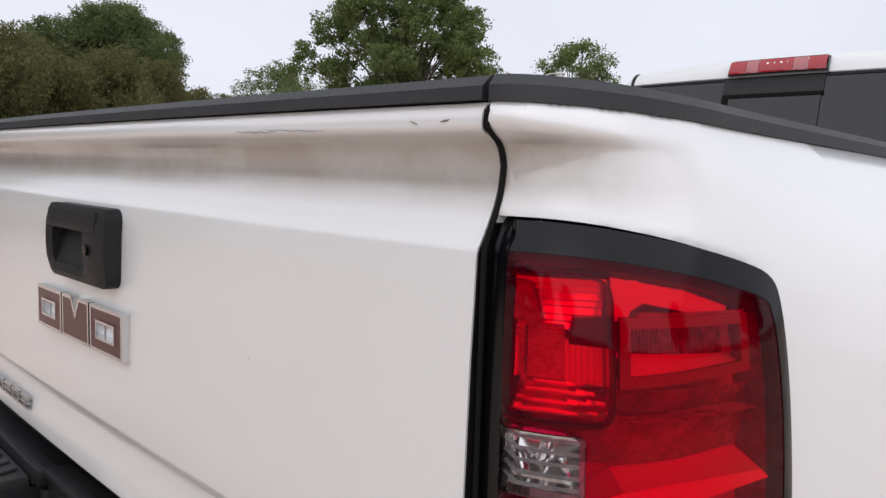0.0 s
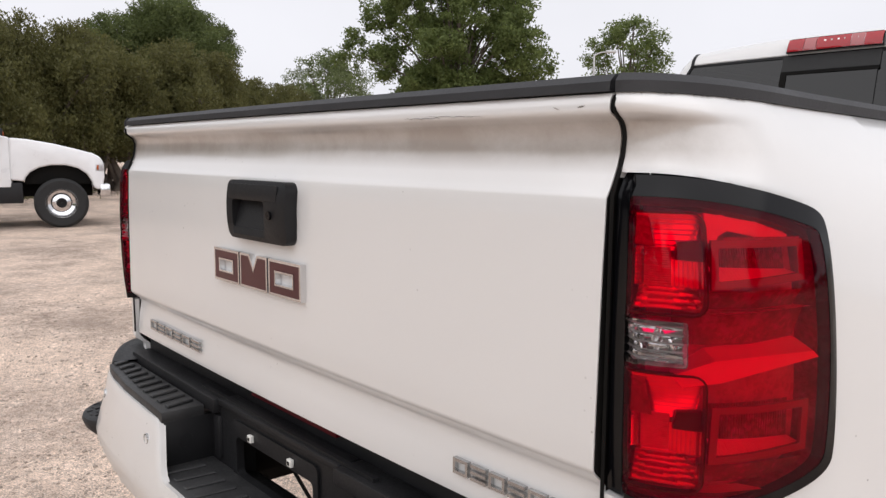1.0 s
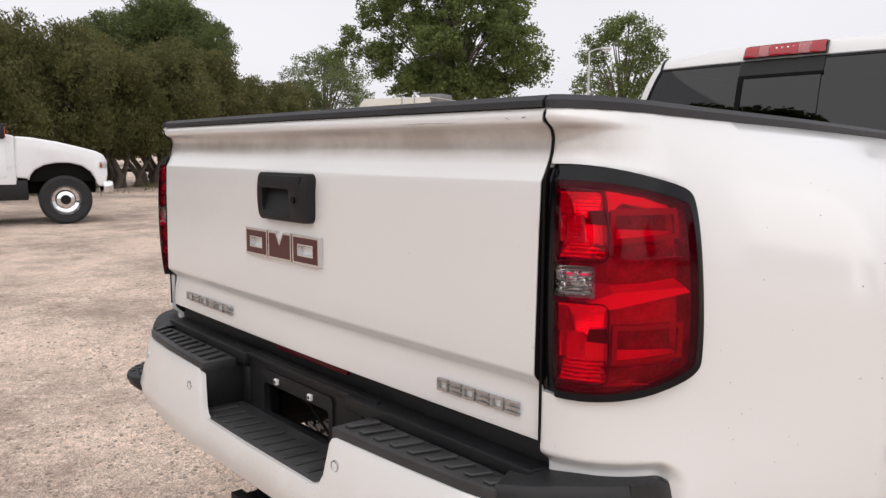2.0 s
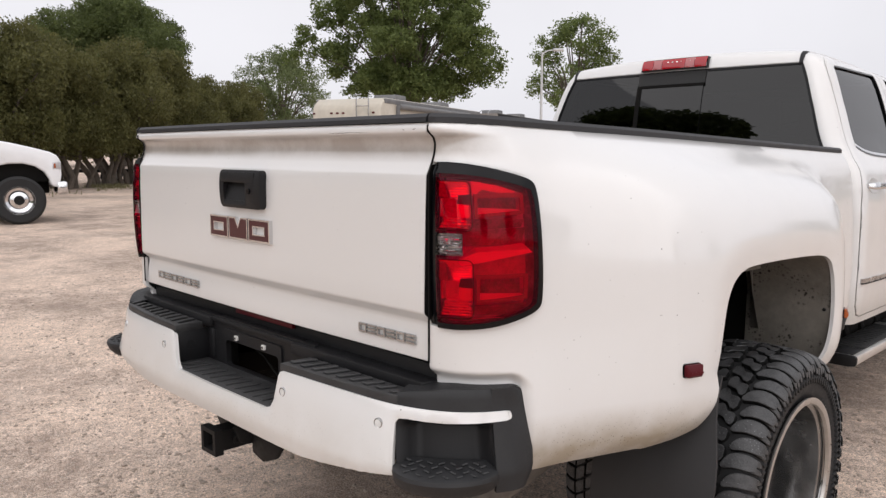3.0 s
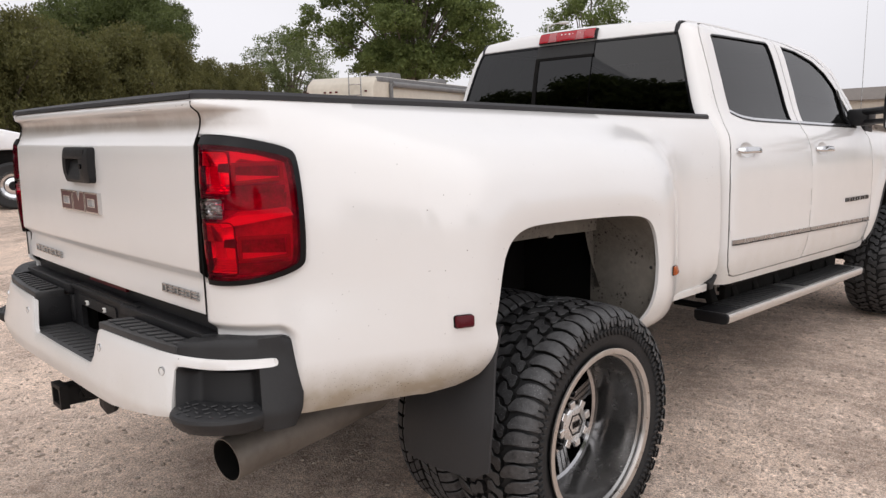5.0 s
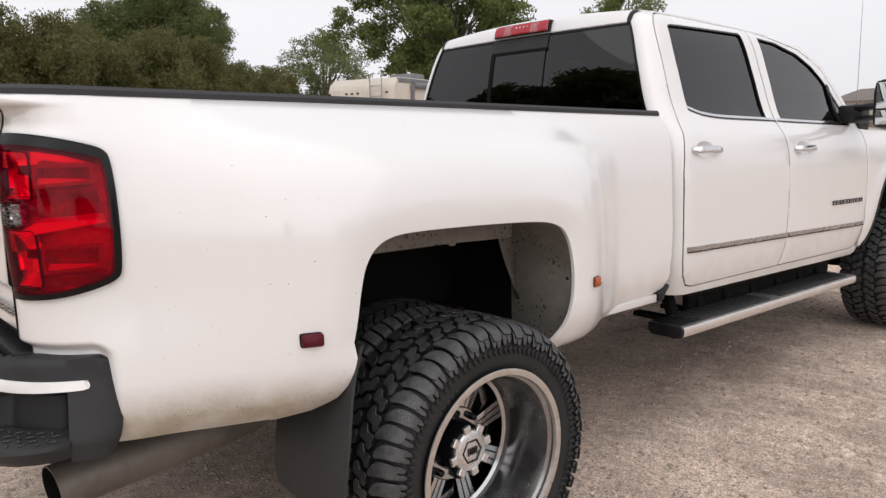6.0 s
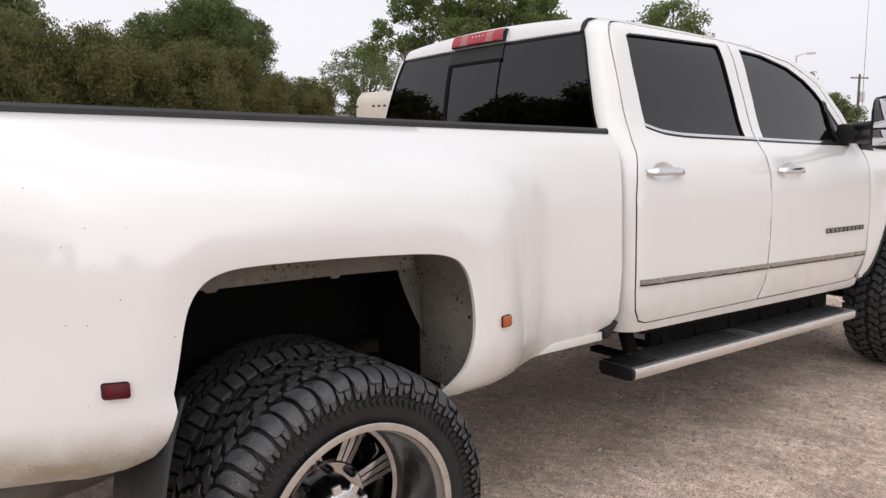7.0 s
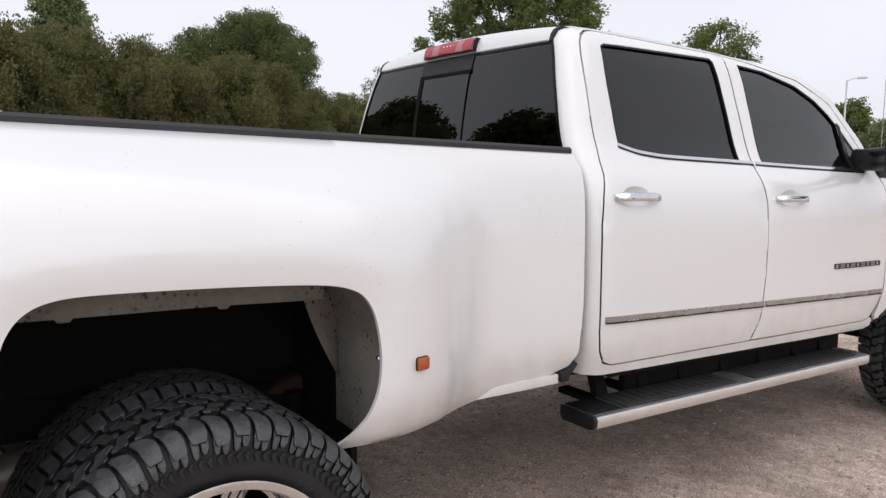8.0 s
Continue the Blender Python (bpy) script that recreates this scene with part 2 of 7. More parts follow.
speckle(LINER, 48, (0.02, 0.017, 0.014), 0.16)
speckle(LINER, 110, (0.03, 0.026, 0.02), 0.14)
CHROME = grained("chrome", (0.62, 0.62, 0.63), (0.78, 0.78, 0.79), (0.06, 0.16), 40, 0.0, metal=1.0)
ALLOY = grained("brushed_stainless", (0.38, 0.38, 0.38), (0.55, 0.55, 0.55), (0.22, 0.36), 90, 0.05, 0.0004, metal=1.0)
BOARD_ALLOY = grained("satin_aluminium", (0.74, 0.73, 0.72), (0.82, 0.81, 0.80), (0.30, 0.40), 25, 0.0, 0.0004, metal=0.95, big=9)
CAP_METAL = grained("satin_silver_cap", (0.60, 0.60, 0.60), (0.74, 0.74, 0.74), (0.22, 0.34), 60, 0.04, 0.0004, metal=0.85, big=14)
RIM_METAL = grained("polished_dark_rim", (0.42, 0.42, 0.43), (0.50, 0.50, 0.51), (0.08, 0.16), 30, 0.03, 0.0004, metal=1.0, big=9)
RIM_BARREL = grained("dusty_smoked_barrel", (0.25, 0.248, 0.245), (0.38, 0.375, 0.37), (0.12, 0.30), 22, 0.04, 0.0005, metal=0.9, big=6)
MOULD = grained("satin_bright_moulding", (0.40, 0.40, 0.40), (0.47, 0.47, 0.47), (0.24, 0.30), 30, 0.0, metal=1.0)
RIM_LIP = grained("dusty_polished_rim_lip", (0.48, 0.45, 0.42), (0.66, 0.63, 0.60), (0.25, 0.42), 50, 0.05, 0.0004, metal=0.85, big=12)
RUBBER = grained("dusty_tyre_rubber", (0.007, 0.007, 0.0078), (0.026, 0.0262, 0.027), (0.5, 0.8), 70, 0.35, 0.0012, big=12, spec=0.35)
FLAP = grained("black_rubber_flap", (0.013, 0.0135, 0.015), (0.028, 0.0285, 0.031), (0.45, 0.65), 90, 0.2, 0.0006, big=4)
EXHAUST = grained("sooty_steel_pipe", (0.105, 0.090, 0.076), (0.21, 0.185, 0.16), (0.4, 0.65), 40, 0.15, 0.0006, metal=0.35, big=7)
EMBLEM_RED = mat("emblem_red", (0.058, 0.004, 0.008), 0.3, coat=0.2)[0]
LAMP_RED = mat("marker_red", (0.075, 0.002, 0.007), 0.35, spec=0.25)[0]
LAMP_AMBER = mat("marker_amber", (0.36, 0.075, 0.010), 0.25, coat=0.2)[0]
def lens_mat(name, tint, body):
    """Moulded lens: clear tint with some milky body colour and a weak gloss."""
    m, n, l, b = mat(name)
    n.remove(b)
    tr, df, tl, gl = n.new("ShaderNodeBsdfTransparent"), n.new("ShaderNodeBsdfDiffuse"), n.new("ShaderNodeBsdfTranslucent"), n.new("ShaderNodeBsdfGlossy")
    m1, m2, m3, fr = n.new("ShaderNodeMixShader"), n.new("ShaderNodeMixShader"), n.new("ShaderNodeMixShader"), n.new("ShaderNodeFresnel")
    tr.inputs[0].default_value = (*tint, 1)
    df.inputs[0].default_value = tl.inputs[0].default_value = (*body, 1)
    gl.inputs["Roughness"].default_value = 0.015
    fr.inputs[0].default_value = 1.25
    m1.inputs[0].default_value, m2.inputs[0].default_value = 0.4, 0.04
    l.new(df.outputs[0], m1.inputs[1])
    l.new(tl.outputs[0], m1.inputs[2])
    l.new(tr.outputs[0], m2.inputs[1])
    l.new(m1.outputs[0], m2.inputs[2])
    l.new(fr.outputs[0], m3.inputs[0])
    l.new(m2.outputs[0], m3.inputs[1])
    l.new(gl.outputs[0], m3.inputs[2])
    l.new(m3.outputs[0], n["Material Output"].inputs[0])
    return m


RED_LENS = lens_mat("red_lens", (1.0, 0.003, 0.10), (0.92, 0.003, 0.085))
CLEAR_LENS = tinted_glass("clear_lens", (0.95, 0.93, 0.93))
LAMP_SILVER = mat("lamp_reflector", (0.85, 0.84, 0.84), 0.22, 0.8)[0]
LAMP_GREY = grained("lamp_housing", (0.36, 0.36, 0.36), (0.66, 0.66, 0.66), (0.2, 0.4), 170, 0.7, 0.002, big=34)
LAMP_MID = grained("lamp_panel", (0.10, 0.10, 0.10), (0.38, 0.38, 0.38), (0.15, 0.35), 150, 0.7, 0.002, big=26)
LAMP_RIM = mat("lamp_reflex", (0.26, 0.26, 0.26), 0.25)[0]
LAMP_WHITE = mat("lamp_diffuser", (0.88, 0.88, 0.88), 0.3)[0]
LAMP_DARK = mat("lamp_shield", (0.03, 0.03, 0.03), 0.3)[0]
PAD = grained("dusty_grey_step_pad", (0.014, 0.0145, 0.016), (0.046, 0.046, 0.047), (0.4, 0.65), 130, 0.3, 0.0008, big=11)
BRAKE_RED = mat("brake_lens_red", (0.36, 0.004, 0.012), 0.15, coat=0.4)[0]
BRAKE_CLEAR = mat("brake_lens_clear", (0.38, 0.085, 0.09), 0.10, coat=0.9)[0]
DARK_CHROME = grained("dull_chrome", (0.34, 0.34, 0.34), (0.55, 0.55, 0.55), (0.16, 0.28), 40, 0.0, metal=0.9)
NAME_GREY = grained("dark_plated_lettering", (0.05, 0.05, 0.052), (0.14, 0.14, 0.145), (0.2, 0.35), 60, 0.0, metal=0.8)
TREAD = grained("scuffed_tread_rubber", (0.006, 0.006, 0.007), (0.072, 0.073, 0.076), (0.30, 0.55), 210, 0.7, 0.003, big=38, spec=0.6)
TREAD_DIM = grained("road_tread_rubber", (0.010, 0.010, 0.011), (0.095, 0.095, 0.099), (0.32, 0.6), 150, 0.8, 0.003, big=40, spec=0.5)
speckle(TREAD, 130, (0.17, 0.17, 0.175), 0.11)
# block flanks, coloured darker so the grooves between them look shaded
GROOVE = grained("darkened_groove_rubber", (0.004, 0.004, 0.004), (0.013, 0.013, 0.013), (0.6, 0.85), 80, 0.3, 0.001, big=12, spec=0.15)
GLASS_DARK = tinted_glass("privacy_glass", (0.035, 0.037, 0.04), ior=1.62)
GLASS_MID = tinted_glass("tinted_door_glass", (0.20, 0.21, 0.22), ior=1.75)
GLASS_CLEAR = tinted_glass("windscreen_glass", (0.7, 0.74, 0.73))
CABIN = grained("dark_cabin_trim", (0.012, 0.012, 0.013), (0.03, 0.03, 0.03), (0.6, 0.85), 60, 0.2, 0.001)
SENSOR = mat("sensor_white", (0.72, 0.72, 0.71), 0.35, coat=0.4)[0]
BOLT_WHITE = mat("white_nylon_insert", (0.75, 0.74, 0.7), 0.5)[0]
GROUND = ground_mat()
BARK = grained("grey_brown_bark", (0.06, 0.048, 0.038), (0.16, 0.13, 0.105), (0.8, 0.95), 12, 0.6, 0.02, big=2)
LEAF_CEDAR = leaf_mat("cedar_sprays", (0.050, 0.050, 0.019), (0.165, 0.162, 0.058), 0.5)
LEAF_OAK = leaf_mat("dark_oak_leaves", (0.046, 0.062, 0.021), (0.140, 0.172, 0.060), 0.5)
LEAF_PECAN = leaf_mat("pecan_leaves", (0.052, 0.076, 0.022), (0.175, 0.220, 0.072), 0.5)
LEAF_PALE = leaf_mat("pale_elm_leaves", (0.075, 0.098, 0.040), (0.20, 0.24, 0.105), 0.5)
GRASS = leaf_mat("dry_grass", (0.10, 0.095, 0.04), (0.24, 0.22, 0.11), 0.3)
RV_BEIGE = grained("beige_gelcoat", (0.42, 0.38, 0.31), (0.56, 0.51, 0.43), (0.3, 0.5), 8, 0.03, coat=0.3, big=1)
RV_GREY = grained("grey_awning_fabric", (0.10, 0.10, 0.105), (0.2, 0.2, 0.2), (0.6, 0.8), 20, 0.1)
FLEET_WHITE = grained("white_fleet_paint", (0.70, 0.71, 0.73), (0.80, 0.81, 0.83), (0.25, 0.4), 4, 0.0, coat=0.6, big=1)
GALV = grained("galvanised_pole", (0.42, 0.43, 0.44), (0.6, 0.6, 0.6), (0.4, 0.6), 10, 0.05, metal=0.3)
POLE_WOOD = grained("creosoted_pole", (0.07, 0.05, 0.035), (0.15, 0.115, 0.085), (0.8, 0.95), 14, 0.4, 0.01)
ROOF_BROWN = grained("brown_shingle_roof", (0.10, 0.085, 0.075), (0.19, 0.165, 0.145), (0.8, 0.95), 9, 0.4, 0.02)
WALL_TAN = grained("tan_siding", (0.36, 0.32, 0.27), (0.48, 0.44, 0.38), (0.6, 0.8), 7, 0.1)

# ---- geometry helpers ----
RAKE = 0.027   # the body sits nose-down by this slope


def pchip(xs, ys):
    """A smooth monotone curve through points."""
    xs, ys = np.array(xs, float), np.array(ys, float)
    h, d = np.diff(xs), np.diff(ys) / np.diff(xs)
    m = np.zeros(len(xs))
    m[0], m[-1] = d[0], d[-1]
    for i in range(1, len(xs) - 1):
        if d[i - 1] * d[i] > 0:
            w1, w2 = 2 * h[i] + h[i - 1], h[i] + 2 * h[i - 1]
            m[i] = (w1 + w2) / (w1 / d[i - 1] + w2 / d[i])

    def f(x):
        x = min(max(x, xs[0]), xs[-1])
        i = min(int(np.searchsorted(xs, x, side="right")) - 1, len(xs) - 2)
        t = (x - xs[i]) / h[i]
        return float((2 * t**3 - 3 * t**2 + 1) * ys[i] + (t**3 - 2 * t**2 + t) * h[i] * m[i] + (3 * t**2 - 2 * t**3) * ys[i + 1] + (t**3 - t**2) * h[i] * m[i + 1])
    return f


def sstep(x, a, b):
    t = min(max((x - a) / (b - a), 0.0), 1.0)
    return t * t * (3 - 2 * t)


def merge(*gs):
    vs, fs = [], []
    for v, f in gs:
        o = len(vs)
        vs += list(v)
        fs += [tuple(i + o for i in q) for q in f]
    return vs, fs


def moved(g, m):
    return [tuple(m @ Vector(v)) for v in g[0]], g[1]


def mirrored(g):
    return [(-x, y, z) for x, y, z in g[0]], [tuple(reversed(f)) for f in g[1]]


def from_bm(bm):
    bm.verts.index_update()
    g = [tuple(v.co) for v in bm.verts], [tuple(v.index for v in f.verts) for f in bm.faces]
    bm.free()
    return g


def box(x0, x1, y0, y1, z0, z1, r=0.0, seg=2):
    bm = bmesh.new()
    bmesh.ops.create_cube(bm, size=1)
    for v in bm.verts:
        v.co = (x0 + (v.co.x + 0.5) * (x1 - x0), y0 + (v.co.y + 0.5) * (y1 - y0), z0 + (v.co.z + 0.5) * (z1 - z0))
    if r > 0:
        bmesh.ops.bevel(bm, geom=list(bm.edges), offset=r, segments=seg, profile=0.5, affect="EDGES")
    return from_bm(bm)


def prism(poly, a, b, axis="z", r=0.0, seg=2):
    """A polygon pushed along an axis. axis z: points (x, y); y: (x, z); x: (y, z)."""
    put = {"z": lambda p, h: (p[0], p[1], h), "y": lambda p, h: (p[0], h, p[1]), "x": lambda p, h: (h, p[0], p[1])}[axis]
    bm = bmesh.new()
    lo, hi = [bm.verts.new(put(p, a)) for p in poly], [bm.verts.new(put(p, b)) for p in poly]
    n = len(poly)
    bm.faces.new(lo)
    bm.faces.new(hi)
    for i in range(n):
        bm.faces.new((lo[i], lo[(i + 1) % n], hi[(i + 1) % n], hi[i]))
    bmesh.ops.recalc_face_normals(bm, faces=list(bm.faces))
    if r > 0:
        bmesh.ops.bevel(bm, geom=[e for e in bm.edges if e.calc_face_angle(0) > 0.5], offset=r, segments=seg, profile=0.5, affect="EDGES")
    return from_bm(bm)


def grid(rows, closed=False):
    """A sheet over rows of points of equal length."""
    n = len(rows[0])
    vs = [p for r in rows for p in r]
    fs = [(i * n + j, i * n + (j + 1) % n, (i + 1) * n + (j + 1) % n, (i + 1) * n + j) for i in range(len(rows) - 1) for j in range(n if closed else n - 1)]
    return vs, fs


def lathe(profile, n=48, closed=True):
    """Turns (x, r) points round the x axis; a closed profile gives a solid ring."""
    rows = []
    pts = list(profile) + ([profile[0]] if closed else [])
    for x, r in pts:
        rows.append([(x, r * math.cos(2 * math.pi * k / n), r * math.sin(2 * math.pi * k / n)) for k in range(n)])
    return grid(rows, True)


def tube(points, radius, n=10, cap=True):
    """A round bar along points; radius a number or one for each point."""
    ps = [Vector(p) for p in points]
    rows, prev = [], None
    for i, p in enumerate(ps):
        d = (ps[min(i + 1, len(ps) - 1)] - ps[max(i - 1, 0)]).normalized()
        a = d.orthogonal().normalized() if prev is None else (prev - d * prev.dot(d)).normalized()
        prev = a
        b = d.cross(a)
        r = radius[i] if isinstance(radius, (list, tuple)) else radius
        rows.append([tuple(p + (a * math.cos(2 * math.pi * k / n) + b * math.sin(2 * math.pi * k / n)) * r) for k in range(n)])
    vs, fs = grid(rows, True)
    if cap:
        fs = fs + [tuple(range(n))[::-1], tuple(range(len(vs) - n, len(vs)))]
    return vs, fs


def rounded(x0, x1, z0, z1, r, n=5, slant=0.0):
    """A rounded rectangle as points; slant leans it sideways with height."""
    pts = []
    for cx, cz, a0 in ((x1 - r, z1 - r, 0), (x0 + r, z1 - r, 90), (x0 + r, z0 + r, 180), (x1 - r, z0 + r, 270)):
        for k in range(n + 1):
            a = radians(a0 + 90 * k / n)
            pts.append((cx + r * math.cos(a) + slant * (cz + r * math.sin(a) - z0), cz + r * math.sin(a)))
    return pts


def inside(poly, pts):
    x, y = pts[:, 0], pts[:, 1]
    ins = np.zeros(len(pts), bool)
    p = np.array(poly)
    q = np.roll(p, -1, 0)
    for (x1, y1), (x2, y2) in zip(p, q):
        if y1 == y2:
            continue
        ins ^= ((y1 > y) != (y2 > y)) & (x < (x2 - x1) * (y - y1) / (y2 - y1) + x1)
    return ins


def edge_dist(poly, pts):
    p, best = np.array(poly), np.full(len(pts), 1e9)
    q = np.roll(p, -1, 0)
    for a, b in zip(p, q):
        d = b - a
        t = np.clip(((pts - a) @ d) / max(d @ d, 1e-12), 0, 1)
        best = np.minimum(best, np.hypot(*(pts - a - t[:, None] * d).T))
    return best


def densify(poly, step):
    out = []
    for a, b in zip(poly, poly[1:] + poly[:1]):
        k = max(1, int(math.ceil(math.dist(a, b) / step)))
        out += [(a[0] + (b[0] - a[0]) * i / k, a[1] + (b[1] - a[1]) * i / k) for i in range(k)]
    return out


def smooth_poly(poly, times=1):
    for _ in range(times):
        out = []
        for a, b in zip(poly, poly[1:] + poly[:1]):
            out += [(a[0] * 0.75 + b[0] * 0.25, a[1] * 0.75 + b[1] * 0.25), (a[0] * 0.25 + b[0] * 0.75, a[1] * 0.25 + b[1] * 0.75)]
        poly = out
    return poly


def skin(outer, holes, fn, step, off=0.0, thick=0.012, back=True, edge=None, roll=0.0, fine=()):
    """A panel: a polygon with holes, laid onto the curved surface fn(u, v, off) and given thickness. roll: how far its rim bends in."""
    from mathutils.geometry import delaunay_2d_cdt
    loops = [densify(list(p), edge or step) for p in [outer] + list(holes)]
    pts, edges = [], []
    for lp in loops:
        o = len(pts)
        pts += lp
        edges += [(o + i, o + (i + 1) % len(lp)) for i in range(len(lp))]
    nb = len(pts)
    arr = np.array(outer)
    (u0, v0), (u1, v1) = arr.min(0), arr.max(0)
    gu, gv = np.meshgrid(np.arange(u0 + step * 0.5, u1, step), np.arange(v0 + step * 0.5, v1, step))
    gp = np.stack([gu.ravel(), gv.ravel()], 1)
    near = np.full(len(gp), step)
    for a0, a1, b0, b1, st in fine:              # denser points where the surface bends sharply
        out = (gp[:, 0] < a0 - st) | (gp[:, 0] > a1 + st) | (gp[:, 1] < b0 - st) | (gp[:, 1] > b1 + st)
        fu, fv = np.meshgrid(np.arange(a0 + st * 0.5, a1, st * 2), np.arange(b0 + st * 0.5, b1, st))
        fp = np.stack([fu.ravel(), fv.ravel()], 1)
        gp, near = np.concatenate([gp[out], fp]), np.concatenate([near[out], np.full(len(fp), st)])
    ok = inside(loops[0], gp)
    for lp in loops[1:]:
        ok &= ~inside(lp, gp)
    for lp in loops:
        ok &= edge_dist(lp, gp) > 0.45 * near
    pts += [tuple(p) for p in gp[ok]]
    vs, _, fs, *_ = delaunay_2d_cdt([Vector(p) for p in pts], edges, [], 0, 1e-6)
    va = np.array([(v.x, v.y) for v in vs])
    cen = np.array([va[list(f)].mean(0) for f in fs])
    ok = inside(loops[0], cen)
    for lp in loops[1:]:
        ok &= ~inside(lp, cen)
    fs = [f for f, k in zip(fs, ok) if k]
    rim = set()
    count = {}
    for f in fs:
        for a, b in zip(f, f[1:] + f[:1]):
            count[(a, b)] = 1
    for a, b in count:
        if (b, a) not in count:
            rim |= {a, b}
    bound = [(a, b) for a, b in count if (b, a) not in count]
    front = [fn(u, v, off - (roll if i in rim else 0.0)) for i, (u, v) in enumerate(va)]
    n = len(front)
    if back:
        verts = front + [fn(u, v, off - thick) for u, v in va]
        faces = [tuple(f) for f in fs] + [tuple(reversed([i + n for i in f])) for f in fs]
        faces += [(b, a, a + n, b + n) for a, b in bound]
    else:
        ids = sorted(rim)
        pos = {i: n + k for k, i in enumerate(ids)}
        verts = front + [fn(*va[i], off - thick) for i in ids]
        faces = [tuple(f) for f in fs] + [(b, a, pos[a], pos[b]) for a, b in bound]
    used = sorted({i for f in faces for i in f})
    ren = {i: k for k, i in enumerate(used)}
    return [tuple(verts[i]) for i in used], [tuple(ren[i] for i in f) for f in faces]


def part(name, g, material, parent=None, label="", sharp=32, rake=False, m=None, fix=True):
    """Links geometry as one mesh object, under a thing or a part."""
    vs, fs = g
    while parent is not None and parent.parent is not None and parent.parent.parent is not None:
        parent = parent.parent
    if rake:
        vs = [(x, y, z - RAKE * y) for x, y, z in vs]
    me = bpy.data.meshes.new(name)
    me.from_pydata([tuple(v) for v in vs], [], [tuple(f) for f in fs])
    if fix:
        bm = bmesh.new()
        bm.from_mesh(me)
        bmesh.ops.recalc_face_normals(bm, faces=list(bm.faces))
        bm.to_mesh(me)
        bm.free()
    if sharp:
        me.shade_smooth()
        me.set_sharp_from_angle(angle=radians(sharp))
    me.materials.append(material)
    ob = new(name, me)
    if parent is not None:
        ob.parent = parent
    if m is not None:
        ob.matrix_basis = m
    if label:
        ob["label"] = label
    return ob


def thing(name, label, category, at=(0, 0, 0), rz=0.0, group="", kind=""):
    e = new(name)
    e.empty_display_size = 0.3
    e.matrix_basis = pose(*at, 0, 0, rz)
    return tagged(e, label, category, group, kind)

# ---- ground ----
def ground_sheet():
    """One sheet to the horizon: fine near the truck, coarse far off, gently uneven."""
    ticks = sorted({round(s * v, 3) for s in (1, -1) for v in [0.12 * k for k in range(76)] + [9.5 * 1.22 ** k for k in range(28)]})
    xs, ys = np.array(ticks), np.array(ticks)
    vs, n = [], len(xs)
    for y in ys:
        for x in xs:
            far = max(abs(x), abs(y))
            flat = 0.012 * noise.noise((x * 0.9, y * 0.9, 0)) + 0.005 * noise.noise((x * 3.1, y * 3.1, 7)) if far < 12 else 0.0
            for wy in (1.15, 5.41):
                for wx in (1.11, 0.74, -0.74, -1.11, 0.945, -0.945):
                    flat *= 1 - math.exp(-((x - wx) ** 2 + (y - wy) ** 2) / 0.05)
            vs.append((x, y, flat - 0.002))
    fs = [(i * n + j, i * n + j + 1, (i + 1) * n + j + 1, (i + 1) * n + j) for i in range(n - 1) for j in range(n - 1)]
    return vs, fs


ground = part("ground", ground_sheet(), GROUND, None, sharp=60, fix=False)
tagged(ground, "dry tan dirt and gravel lot", "ground", kind="structure")


def raw_mesh(name, vs, fs, material, smooth=False):
    me = bpy.data.meshes.new(name)
    me.from_pydata(vs, [], fs)
    if smooth:
        me.shade_smooth()
    me.materials.append(material)
    return new(name, me)


def gravel(count, seed):
    """Loose stones pressed into the dirt, thicker near the truck."""
    rng = np.random.default_rng(seed)
    ico = [(0, 0, 1), (0.894, 0, 0.447), (0.276, 0.851, 0.447), (-0.724, 0.526, 0.447), (-0.724, -0.526, 0.447), (0.276, -0.851, 0.447), (0.724, 0.526, -0.447), (-0.276, 0.851, -0.447), (-0.894, 0, -0.447), (-0.276, -0.851, -0.447), (0.724, -0.526, -0.447)]
    tri = [(0, 1, 2), (0, 2, 3), (0, 3, 4), (0, 4, 5), (0, 5, 1), (1, 6, 2), (2, 7, 3), (3, 8, 4), (4, 9, 5), (5, 10, 1), (2, 6, 7), (3, 7, 8), (4, 8, 9), (5, 9, 10), (1, 10, 6)]
    base = np.array(ico)
    pos = np.stack([rng.uniform(-7, 4.5, count), rng.uniform(-3.5, 8.5, count)], 1)
    near = rng.random(count) < np.exp(-0.12 * np.hypot(pos[:, 0] - 1.5, pos[:, 1] - 1.5))
    pos = pos[near]
    n = len(pos)
    size = 0.003 + 0.010 * rng.random(n) ** 3
    sc = np.stack([size * rng.uniform(0.8, 1.4, n), size * rng.uniform(0.8, 1.4, n), size * rng.uniform(0.5, 0.9, n)], 1)
    v = base[None] * sc[:, None] * rng.uniform(0.75, 1.2, (n, 11, 1))
    a = rng.uniform(0, 2 * math.pi, n)
    c, s = np.cos(a)[:, None], np.sin(a)[:, None]
    x, y = v[..., 0] * c - v[..., 1] * s, v[..., 0] * s + v[..., 1] * c
    z0 = np.array([0.012 * noise.noise((p[0] * 0.9, p[1] * 0.9, 0)) + 0.005 * noise.noise((p[0] * 3.1, p[1] * 3.1, 7)) for p in pos]) - 0.001
    v = np.stack([x + pos[:, :1], y + pos[:, 1:], v[..., 2] + z0[:, None]], 2).reshape(-1, 3)
    f = (np.array(tri)[None] + (np.arange(n) * 11)[:, None, None]).reshape(-1, 3)
    return v.tolist(), f.tolist()


STONE = leaf_mat("loose_stones", (0.20, 0.160, 0.13), (0.42, 0.345, 0.285), 0.0)
tagged(raw_mesh("gravel", *gravel(60000, 3), STONE), "small loose tan and grey stones on the dirt", "gravel", kind="stuff")

